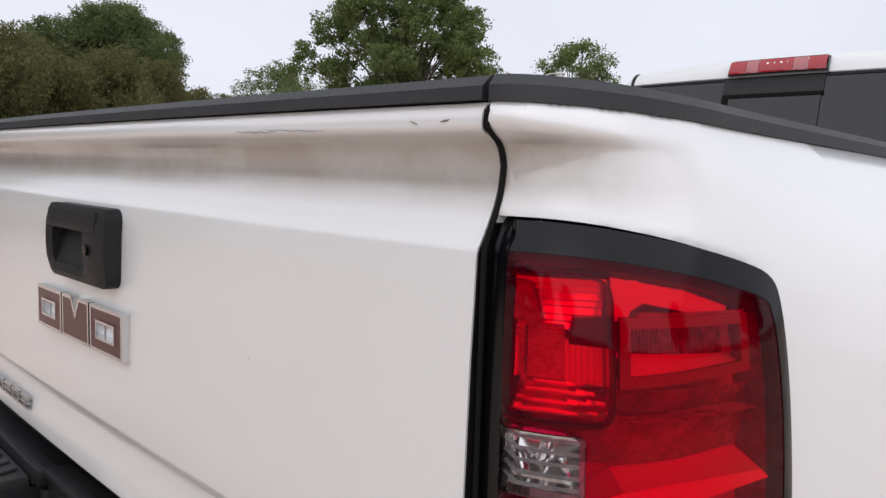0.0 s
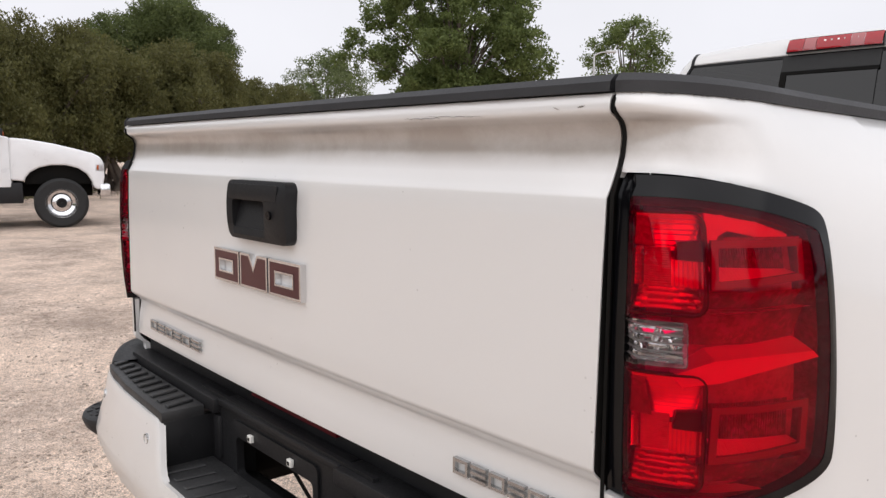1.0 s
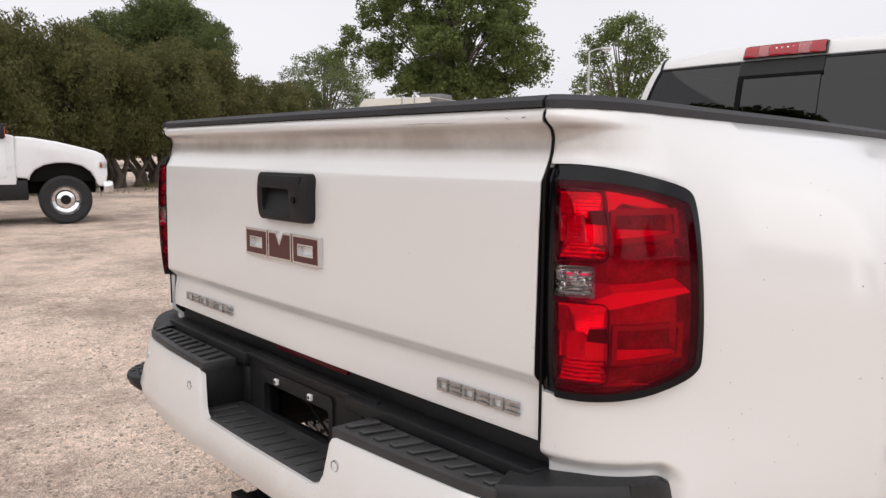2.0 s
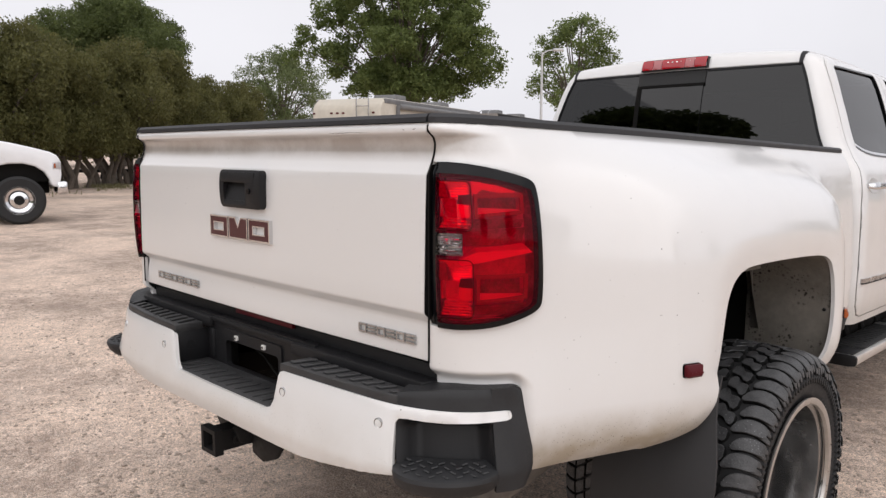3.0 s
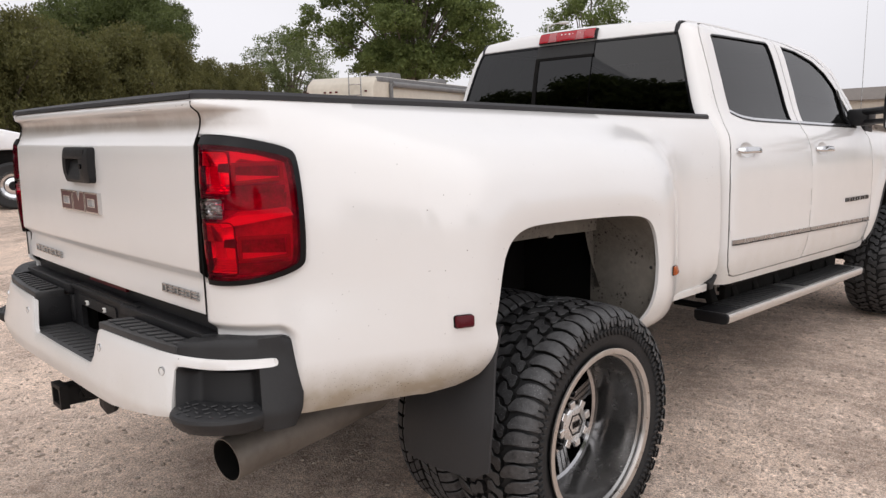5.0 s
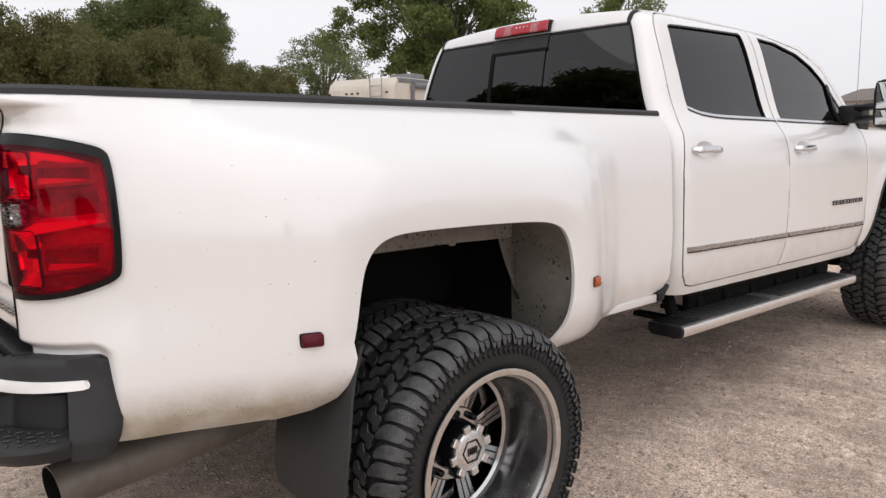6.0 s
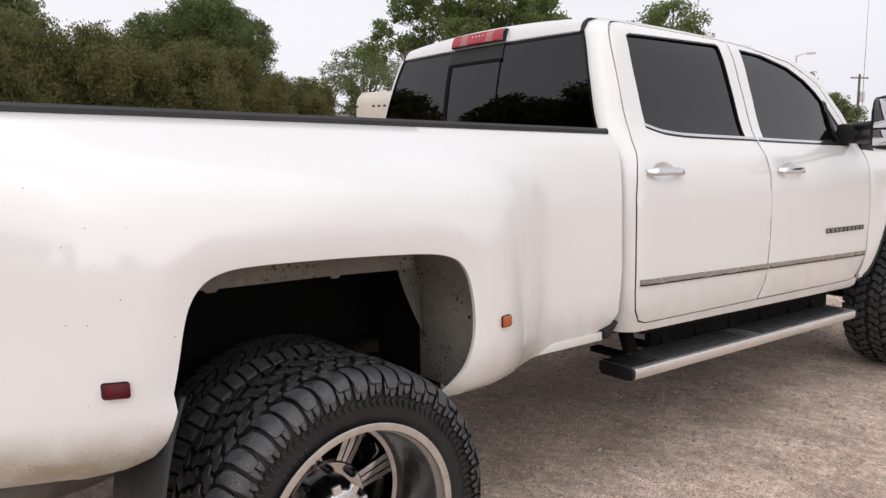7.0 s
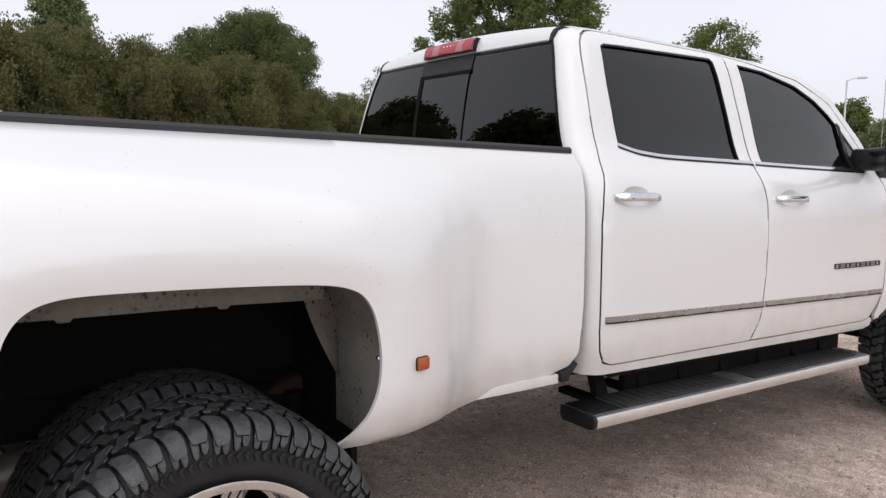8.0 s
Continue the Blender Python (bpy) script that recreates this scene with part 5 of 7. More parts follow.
tp("chain_plate", prism([(0.058, 0.560), (0.12, 0.545), (0.19, 0.575), (0.225, 0.62), (0.20, 0.665), (0.058, 0.665)], -0.060, -0.044, axis="y", r=0.005), DARK_STEEL, hitch)
tp("chain_plate", prism([(-0.052, 0.560), (-0.12, 0.575), (-0.16, 0.62), (-0.13, 0.665), (-0.052, 0.665)], -0.060, -0.044, axis="y", r=0.005), DARK_STEEL, hitch)
tp("pin_hole", moved(lathe([(0.0, 0.009), (0.006, 0.009), (0.006, 0.017), (0.0, 0.017)], 16), pose(0.045, -0.10, 0.61)), DARK_STEEL, hitch)
tp("hitch_crossbar", tube([(-0.52, 0.10, 0.66), (0.52, 0.10, 0.66)], 0.045, 16), DARK_STEEL, hitch)
for s in (1, -1):
    tp("hitch_arm", box(*sorted((s * 0.42, s * 0.50)), 0.0, 0.5, 0.62, 0.80, 0.01), DARK_STEEL, hitch)

# --- exhaust ---
pipe_axis = [(0.765, 0.035, 0.560), (0.752, 0.15, 0.570), (0.735, 0.35, 0.585), (0.71, 0.60, 0.605), (0.66, 0.85, 0.66)]
d0 = (Vector(pipe_axis[1]) - Vector(pipe_axis[0])).normalized()
pipe = tp("exhaust_pipe", tube(pipe_axis, [0.064, 0.064, 0.064, 0.062, 0.058], 28, False), EXHAUST, label="wide sooty steel exhaust tip", sharp=40, fix=False)
tp("pipe_bore", tube(pipe_axis, [0.0605, 0.0605, 0.0605, 0.058, 0.054], 28, False), UNDER, pipe, "black bore", sharp=40, fix=False)
ring = tube([pipe_axis[0], tuple(Vector(pipe_axis[0]) + d0 * 0.0005)], 0.064, 28, False)[0][:28]
ring2 = tube([pipe_axis[0], tuple(Vector(pipe_axis[0]) + d0 * 0.0005)], 0.0605, 28, False)[0][:28]
tp("pipe_rim", (ring + ring2, [(k, (k + 1) % 28, 28 + (k + 1) % 28, 28 + k) for k in range(28)]), EXHAUST, pipe)
# black disc across the bore, in place of the darkness deep in the pipe
tp("pipe_dark_disc", tube([tuple(Vector(pipe_axis[1]) + d0 * 0.1), tuple(Vector(pipe_axis[1]) + d0 * 0.104)], 0.0600, 20), UNDER, pipe, "black disc across the pipe, for its dark depth")
tp("pipe_hanger", tube([(0.66, 0.42, 0.66), (0.70, 0.42, 0.80), (0.60, 0.42, 0.84)], 0.008, 8), EXHAUST, pipe)

# --- mud flaps, marker lamps ---
for s in (1, -1):
    rows = []
    for k in range(13):
        t = k / 12
        z = 0.905 - 0.47 * t
        y = 0.716 - 0.10 * t - 0.02 * math.sin(math.pi * t)
        xo = 1.198 + 0.030 * sstep(t, 0.1, 0.6) - 0.06 * max(0.0, (t - 0.92) / 0.08) ** 2
        xi = 0.86 - 0.01 * sstep(t, 0, 0.35) + 0.03 * max(0, (t - 0.9) / 0.1) ** 2
        rows.append([(s * (xi + (xo - xi) * q), y - 0.014 * math.sin(math.pi * q) * t, z + 0.012 * q * t) for q in (0, 0.06, 0.25, 0.5, 0.75, 0.93, 0.96, 1)])
    v, f = grid(rows)
    n = len(v)
    tp("mud_flap", (v + [(x, y + 0.009, z) for x, y, z in v], f + [tuple(reversed([i + n for i in q])) for q in f] + [(b, a, a + n, b + n) for a, b in [(i * 8 + 7, (i + 1) * 8 + 7) for i in range(12)]] + [(a, b, b + n, a + n) for a, b in [(i * 8, (i + 1) * 8) for i in range(12)]] + [(96 + i, 97 + i, 97 + i + n, 96 + i + n) for i in range(7)]), FLAP, label="black rubber mud flap", sharp=30)
    fn = bed_surface(s)
    for u0, u1, z0, z1, m, lab in ((0.551, 0.607, 0.923, 0.961, LAMP_RED, "small red side marker lamp"), (1.704, 1.752, 0.934, 0.972, LAMP_AMBER, "small amber side marker lamp")):
        mk = tp("marker_lamp", skin(rounded(u0, u1, z0, z1, 0.007, 3), [], fn, 0.02, off=0.004, thick=0.006, edge=0.006), GLOSS_BLACK, label=lab)
        tp("marker_lens", skin(rounded(u0 + 0.002, u1 - 0.002, z0 + 0.002, z1 - 0.002, 0.006, 3), [], fn, 0.012, off=0.018, thick=0.016, edge=0.006, roll=0.006), m, mk)
        tp("marker_band", skin([(u0 + 0.008, z0 + 0.012), (u1 - 0.008, z0 + 0.012), (u1 - 0.008, z0 + 0.017), (u0 + 0.008, z0 + 0.017)], [], fn, 0.03, off=0.0188, thick=0.002, edge=0.03), m, mk)

# --- cab ---
R_DOOR = [(2.93, 2.058), (2.85, 2.056), (2.80, 2.045), (2.765, 2.024), (2.741, 1.99), (2.725, 1.94), (2.712, 1.82), (2.70, 1.58), (2.672, 1.48), (2.648, 1.405), (2.632, 1.30), (2.630, 1.19), (2.631, 0.906), (2.641, 0.835), (2.665, 0.790), (2.72, 0.776),
          (3.60, 0.777), (3.636, 0.83), (3.658, 0.88), (3.678, 1.09), (3.681, 1.38), (3.668, 1.556), (3.660, 1.85), (3.664, 2.0), (3.670, 2.054)]
F_DOOR = [(3.676, 2.053), (3.670, 2.0), (3.666, 1.85), (3.674, 1.556), (3.687, 1.38), (3.684, 1.09), (3.664, 0.88), (3.642, 0.83), (3.61, 0.778), (4.60, 0.776), (4.68, 0.792), (4.745, 0.86), (4.785, 0.95), (4.80, 1.2), (4.80, 1.45), (4.79, 1.565), (4.735, 1.664), (4.500, 1.883), (4.235, 1.984), (3.88, 2.032)]
R_WIN = [(2.842, 1.990), (2.868, 2.002), (3.556, 2.022), (3.573, 2.008), (3.578, 1.82), (3.584, 1.566), (3.10, 1.570), (2.93, 1.580), (2.822, 1.606), (2.824, 1.72), (2.830, 1.90)]
F_WIN = [(3.756, 2.016), (3.96, 2.005), (4.20, 1.958), (4.355, 1.896), (4.46, 1.834), (4.522, 1.785), (4.552, 1.554), (3.747, 1.562), (3.749, 1.80)]
F_SAIL = [(4.548, 1.768), (4.63, 1.694), (4.722, 1.604), (4.73, 1.575), (4.574, 1.558)]
to_u = lambda poly: [along(*p) for p in poly]
BELT = pchip([2.8, 2.93, 3.1, 3.56, 4.0, 4.8], [1.606, 1.578, 1.567, 1.563, 1.558, 1.553])

for s in (1, -1):
    fn = cab_surface(s)
    for tag, out, win in (("rear", R_DOOR, [R_WIN]), ("front", F_DOOR, [F_WIN, F_SAIL])):
        ha = 2.700 if tag == "rear" else 3.742
        hz = 1.406
        cup = smooth_poly([(ha + 0.06, hz - 0.034), (ha + 0.19, hz - 0.034), (ha + 0.21, hz), (ha + 0.18, hz + 0.038), (ha + 0.08, hz + 0.038), (ha + 0.04, hz)], 2)

        def dished(u, z, off=0.0, fn=fn, ha=ha, hz=hz):
            q = ((u - ha - 0.125) / 0.085) ** 2 + ((z - hz) / 0.040) ** 2
            return fn(u, z, off - 0.024 * max(0.0, 1 - q))

        door = tp("cab_door", skin(to_u(shrink(out, 0.0015)), [to_u(w) for w in win] + [to_u(cup)], fn, 0.035, thick=0.030, edge=0.016, roll=0.003), WHITE, label="white %s side door with chrome handle" % tag, sharp=35)
        w0 = win[0]
        tp("door_glass", skin(to_u(shrink(w0, -0.004)), [], fn, 0.05, off=-0.014, thick=0.004, back=False, edge=0.03), GLASS_DARK if tag == "rear" else GLASS_MID, door, "dark tinted side window")
        tp("window_seal", skin(to_u(shrink(w0, -0.003)), [to_u(shrink(w0, 0.008))], fn, 0.03, off=-0.004, thick=0.014, edge=0.014), GLOSS_BLACK, door, "black window seal")
        ya, yb = (2.815, 3.672) if tag == "rear" else (3.688, 4.66)
        ks = [ya + (yb - ya) * k / 24 for k in range(25)]
        strip = [(y, BELT(y) - 0.004) for y in ks] + [(y, BELT(y) + 0.008) for y in reversed(ks)]
        tp("belt_trim", skin(to_u(strip), [], fn, 0.03, off=0.004, thick=0.012, edge=0.03, roll=0.002), CHROME, door, "bright chrome belt strip")
        tp("belt_shadow_line", skin(to_u([(y, BELT(y) - 0.012) for y in ks] + [(y, BELT(y) - 0.005) for y in reversed(ks)]), [], fn, 0.03, off=0.0015, thick=0.008, edge=0.03), GLOSS_BLACK, door)
        ma, mb = (2.652, 3.664) if tag == "rear" else (3.682, 4.752)
        ml = lambda y: 0.952 - 0.0125 * (y - 2.65)
        mo = [(ma, ml(ma) - 0.013), (mb, ml(mb) - 0.013), (mb, ml(mb) + 0.013), (ma, ml(ma) + 0.013)]
        mould = tp("door_moulding", skin(to_u(mo), [], fn, 0.03, off=0.009, thick=0.010, edge=0.05, roll=0.004), MOULD, door, "bright side moulding")
        tp("moulding_insert", skin(to_u([(ma, ml(ma) - 0.013), (mb, ml(mb) - 0.013), (mb, ml(mb) - 0.0085), (ma, ml(ma) - 0.0085)]), [], fn, 0.03, off=0.0105, thick=0.004, edge=0.05, roll=0.001), BLACK_PLASTIC, mould)
        # chrome pull handle
        rows = []
        for k in range(25):
            t = k / 24
            y, rise = ha + 0.25 * t, (1 - abs(2 * t - 1) ** 5)
            hh = 0.0175 * (0.55 + 0.45 * (1 - abs(2 * t - 1) ** 8)) - 0.002 * t
            rows.append([fn(y, hz + 0.003 * math.sin(math.pi * t) + hh * math.copysign(abs(math.cos(a)) ** 0.6, math.cos(a)), 0.003 + 0.030 * rise + 0.009 * math.copysign(abs(math.sin(a)) ** 0.8, math.sin(a))) for a in [2 * math.pi * q / 16 for q in range(16)]])
        v, f = grid(rows, True)
        pull = tp("door_handle", (v, f + [tuple(range(16)), tuple(range(len(v) - 16, len(v)))]), CHROME, door, "chrome pull handle", sharp=50)
        tp("handle_cup", skin(shrink(cup, -0.002), [], dished, 0.012, off=-0.001, thick=0.002, edge=0.010), WHITE, pull, "white pressed cup behind the handle")
        if tag == "front":
            tp("sail_panel", skin(to_u(F_SAIL), [], fn, 0.04, off=-0.010, thick=0.006, edge=0.02), GLASS_MID, door)
            tp("sail_frame", skin(to_u([(4.523, 1.795), (4.550, 1.781), (4.579, 1.554), (4.546, 1.554)]), [], fn, 0.03, off=0.003, thick=0.02, edge=0.02, roll=0.002), BLACK_PLASTIC, door)
            name_bars(4.250, 4.710, 1.067, 1.093, 9, fn, door, metal=NAME_GREY)
    # rear quarter: pillar behind the rear door, sill, roof side
    q = [(2.50, 2.055), (2.50, 0.740), (4.66, 0.728), (4.712, 0.745), (4.710, 0.772), (4.69, 0.786), (4.60, 0.7725), (3.60, 0.7735), (2.72, 0.7725)] + [along(*p) for p in [(2.66, 0.785), (2.634, 0.832), (2.624, 0.906), (2.623, 1.19), (2.625, 1.30), (2.641, 1.405), (2.665, 1.48), (2.693, 1.58), (2.705, 1.82), (2.719, 1.94), (2.736, 1.993), (2.761, 2.029), (2.798, 2.050), (2.85, 2.0605), (2.93, 2.0625), (3.67, 2.0585), (3.88, 2.0365), (4.237, 1.989), (4.504, 1.888), (4.739, 1.669), (4.79, 1.577), (4.87, 1.575)]] + [(4.765, 1.705), (4.525, 1.926), (4.25, 2.018), (3.95, 2.058), (3.6, 2.068), (2.95, 2.070), (2.80, 2.066)]
    tp("cab_side", skin(q, [], fn, 0.035, thick=0.03, edge=0.016, roll=0.003), WHITE, label="white cab pillar, sill and roof side", sharp=35)
    # black strips close behind the door gaps, standing in for their shade
    for gap in ([(2.62, 0.80), (2.66, 0.80), (2.66, 1.42), (2.72, 1.58), (2.73, 1.9), (2.70, 1.9), (2.68, 1.58), (2.62, 1.42)], [(3.60, 0.79), (3.66, 0.79), (3.70, 1.4), (3.70, 2.02), (3.65, 2.02), (3.65, 1.4)], [(4.70, 0.80), (4.80, 0.90), (4.83, 1.55), (4.78, 1.55), (4.75, 0.95)]):
        tp("door_gap_backing", skin(gap, [], fn, 0.06, off=-0.006, thick=0.010, edge=0.04), UNDER)
    # dark inner trim behind the doors
    inner = [(2.72, 0.80), (4.70, 0.80), (4.76, 1.5), (4.73, 1.62), (4.50, 1.85), (4.235, 1.965), (3.88, 2.022), (2.84, 2.03), (2.76, 1.95), (2.74, 1.6)]
    tp("door_card", skin(inner, [shrink(R_WIN, -0.01), [(3.745, 2.0)] + F_WIN[1:5] + [(4.54, 1.78), (4.70, 1.60), (4.68, 1.545), (3.74, 1.545)]], fn, 0.08, off=-0.045, thick=0.01, edge=0.04), CABIN)
    # front fender with its arch
    half = smooth_poly([(4.718, 0.742), (4.79, 0.785), (4.86, 0.850), (4.93, 0.935), (4.99, 1.03), (5.055, 1.135), (5.13, 1.215), (5.25, 1.275), (5.41, 1.295), (5.41, 0.742)], 2)
    half = sorted(p for p in half if p[0] < 5.40 and (p[1] > 0.76 or p[0] < 4.8))
    arch = half + [(5.41, 1.294)] + [(10.82 - y, z) for y, z in reversed(half)]
    fender = arch + [(6.10, 0.80), (6.10, 1.0), (6.08, 1.30), (5.98, 1.46), (5.4, 1.515), (4.88, 1.545), (4.807, 1.56), (4.807, 1.2), (4.792, 0.95), (4.76, 0.86), (4.735, 0.80)]

    def fend(u, z, off=0.0, fn=fn, s=s):
        x, y, zz = fn(u, z, off)
        d = math.hypot(u - 5.41, z - 0.70)
        return x + s * 0.015 * (1 - sstep(d, 0.58, 0.70)), y, zz
    tp("arch_lip", tube([fend(y, z, -0.006) for y, z in arch], 0.011, 8), BLACK_PLASTIC, label="black rolled lip of the front arch")
    tp("front_fender", skin(fender, [], fend, 0.04, thick=0.02, edge=0.02, roll=0.003), WHITE, label="white front fender with round arch", sharp=35)
    v, f = grid([[(s * xx, y, z) for xx in (1.0, 0.8, 0.55)] for y, z in arch])
    n = len(v)
    tp("arch_liner", (v + [(x, y + 0.01 * (y - 5.41), z + 0.01) for x, y, z in v], f + [tuple(reversed([i + n for i in q])) for q in f]), UNDER)

# roof, rear panel, rear window
rows = []
for k in range(33):
    y = 2.672 + (4.12 - 2.672) * (k / 32) ** 1.5
    rz = pchip([2.672, 2.678, 2.69, 2.72, 2.80, 3.2, 3.7, 3.95, 4.12], [2.006, 2.022, 2.040, 2.060, 2.072, 2.080, 2.074, 2.062, 2.036])(y)
    w = 0.655
    rows.append([(w * t, y - 0.014 * (1 - t * t) * (1 - sstep(y, 2.67, 2.9)), rz + 0.030 * (1 - t * t) * sstep(y, 2.66, 2.72)) for t in [-1 + i / 8 for i in range(17)]])
v, f = grid(rows)
n = len(v)
rim = [[i for i in range(17)], [len(v) - 17 + i for i in range(17)], [i * 17 for i in range(33)], [i * 17 + 16 for i in range(33)]]
tp("roof", (v + [(x, y + 0.01, z - 0.02) for x, y, z in v], f + [tuple(reversed([i + n for i in q])) for q in f] + [(b, a, a + n, b + n) for r in rim for a, b in zip(r, r[1:])]), WHITE, label="white cab roof", sharp=40)
for s in (1, -1):
    rows = []
    for y, z in ((2.669, 2.002), (2.677, 2.027), (2.689, 2.045), (2.715, 2.062), (2.75, 2.062), (2.80, 2.058), (3.2, 2.062), (3.7, 2.056), (3.95, 2.044), (4.10, 2.02)):
        x = 0.655
        rows.append([(s * (x - 0.002), y, z), (s * (x + 0.015), y + 0.002, z - 0.001), (s * (x + 0.015), y + 0.006, z - 0.014), (s * (x - 0.002), y + 0.006, z - 0.014)])
    v, f = grid(rows, True)
    tp("roof_ditch_strip", (v, f + [(0, 1, 2, 3), tuple(range(len(v) - 4, len(v)))]), BLACK_PLASTIC, label="dark roof joint strip")


def back_surface(x, z, off=0.0):
    half = CAB_X(z) - 0.09
    return x, CAB_BACK(z) + 0.0 - 0.016 * (1 - min(1, abs(x) / max(half, 0.1)) ** 2) - off, z


def back_edge(z):
    return CAB_X(z) - 0.088


zs = [1.575 + (2.003 - 1.575) * k / 12 for k in range(13)]
GLASS = [(back_edge(z), z) for z in zs] + [(-back_edge(z), z) for z in reversed(zs)]
rear_win = tp("rear_window", skin(GLASS, [], back_surface, 0.06, off=-0.004, thick=0.006, back=False, edge=0.035), GLASS_DARK, label="dark tinted rear window with a sliding pane")
tp("window_seal", skin(shrink(GLASS, -0.002), [shrink(GLASS, 0.010)], back_surface, 0.04, off=0.0005, thick=0.014, edge=0.035), GLOSS_BLACK, rear_win)
tp("slider_pane", skin([(-0.186, 1.60), (0.180, 1.60), (0.180, 1.918), (-0.186, 1.918)], [], back_surface, 0.05, off=0.0015, thick=0.003, edge=0.05), GLASS_DARK, rear_win, "tinted sliding pane")
tp("slider_frame", merge(skin([(-0.212, 1.578), (-0.186, 1.578), (-0.186, 1.932), (-0.212, 1.932)], [], back_surface, 0.05, off=0.006, thick=0.008, edge=0.05),
                         skin([(-0.188, 1.918), (0.186, 1.918), (0.186, 1.931), (-0.188, 1.931)], [], back_surface, 0.05, off=0.006, thick=0.008, edge=0.05)), UNDER, rear_win, "black slider frame")
tp("slider_header", skin([(-0.212, 1.933), (0.186, 1.933), (0.186, 2.0), (-0.212, 2.0)], [], back_surface, 0.05, off=0.0015, thick=0.004, edge=0.05), CABIN, rear_win, "matt dark band under the brake lamp")
tp("slider_sill", skin([(-0.186, 1.578), (0.186, 1.578), (0.186, 1.604), (-0.186, 1.604)], [], back_surface, 0.05, off=0.0015, thick=0.004, edge=0.05), CABIN, rear_win)
tp("cab_back", skin([(-back_edge(1.0), 0.8), (back_edge(1.0), 0.8), (back_edge(1.5), 1.5), (back_edge(1.57), 1.572), (-back_edge(1.57), 1.572), (-back_edge(1.5), 1.5)], [], back_surface, 0.08, thick=0.02, edge=0.06), WHITE, label="white cab back wall")

# high brake lamp
def brake_surface(x, z, off=0.0):
    y = pchip([2.0, 2.02, 2.045, 2.07, 2.085], [2.664, 2.668, 2.676, 2.700, 2.726])(z)
    return x, y - 0.014 * (1 - (x / 0.65) ** 2) - off, z + 0.012 * (1 - (x / 0.65) ** 2)


HB = [(-0.196, 2.000), (0.196, 2.000), (0.192, 2.060), (0.18, 2.064), (-0.18, 2.064), (-0.192, 2.060)]
brake = tp("high_brake_lamp", skin(HB, [], brake_surface, 0.03, off=0.008, thick=0.02, edge=0.02), GLOSS_BLACK, label="red roof-mounted third brake lamp")
tp("brake_housing", skin(shrink(HB, 0.006), [], brake_surface, 0.03, off=0.009, thick=0.002, edge=0.02), LAMP_GREY, brake)
for x0, x1, m, lab in ((-0.190, -0.122, BRAKE_RED, ""), (-0.120, -0.07, BRAKE_CLEAR, "clear cargo lens"), (-0.068, 0.068, BRAKE_RED, ""), (0.07, 0.120, BRAKE_CLEAR, "clear cargo lens"), (0.122, 0.190, BRAKE_RED, "")):
    tp("brake_lens", skin([(x0, 2.006), (x1, 2.006), (x1, 2.060), (x0, 2.060)], [], brake_surface, 0.03, off=0.018, thick=0.004, back=False, edge=0.02, roll=0.003), m, brake, lab)
for k in range(10):
    x = -0.12 + 0.0267 * k
    tp("brake_rib", skin([(x, 2.012), (x + 0.008, 2.012), (x + 0.008, 2.054), (x, 2.054)], [], brake_surface, 0.03, off=0.0125, thick=0.004, edge=0.02), LAMP_SILVER if k % 2 else LAMP_GREY, brake)

# windscreen, hood, nose
line = [(4.06, 2.045), (4.24, 1.997), (4.485, 1.902), (4.73, 1.695), (4.87, 1.58)]
rows = []
for y, z in line:
    w = CAB_X(z) - 0.035
    rows.append([(w * t, y + 0.13 * (1 - t * t) * (0.35 + 0.65 * sstep(y, 4.0, 4.9)), z + 0.02 * (1 - t * t)) for t in [-1 + i / 8 for i in range(17)]])
v, f = grid(rows)
n = len(v)
tp("windscreen", (v + [(x, y - 0.004, z - 0.004) for x, y, z in v], f + [tuple(reversed([i + n for i in q])) for q in f]), GLASS_CLEAR, label="clear windscreen")
rows = []
for k in range(15):
    t0 = k / 14
    y = 4.86 + 1.22 * t0
    z = 1.575 - 0.05 * t0 - 0.10 * t0 ** 6
    w = 0.95 - 0.05 * t0
    rows.append([(w * t, y + 0.10 * (1 - t * t), z + 0.055 * (1 - t ** 4) + 0.02 * math.exp(-((abs(t) - 0.55) / 0.12) ** 2)) for t in [-1 + i / 10 for i in range(21)]])
v, f = grid(rows)
n = len(v)
tp("hood", (v + [(x, y, z - 0.02) for x, y, z in v], f + [tuple(reversed([i + n for i in q])) for q in f]), WHITE, label="white raised hood", sharp=40)
tp("cowl", box(-0.93, 0.93, 4.80, 4.97, 1.50, 1.575, 0.01), BLACK_PLASTIC)
nose = tp("grille", merge(box(-0.62, 0.62, 6.06, 6.12, 0.98, 1.46, 0.02), *[box(-0.58, 0.58, 6.11, 6.13, 1.03 + 0.09 * k, 1.06 + 0.09 * k, 0.006) for k in range(5)]), CHROME, label="chrome bar grille")
for s in (1, -1):
    tp("headlamp", box(*sorted((s * 0.64, s * 0.93)), 5.98, 6.10, 1.18, 1.45, 0.03), CLEAR_LENS, nose)
    tp("nose_panel", box(*sorted((s * 0.60, s * 0.95)), 5.97, 6.06, 0.95, 1.47, 0.02), WHITE, nose)
tp("front_bumper", merge(box(-0.98, 0.98, 5.98, 6.20, 0.66, 0.94, 0.04)), CHROME, label="chrome front bumper")

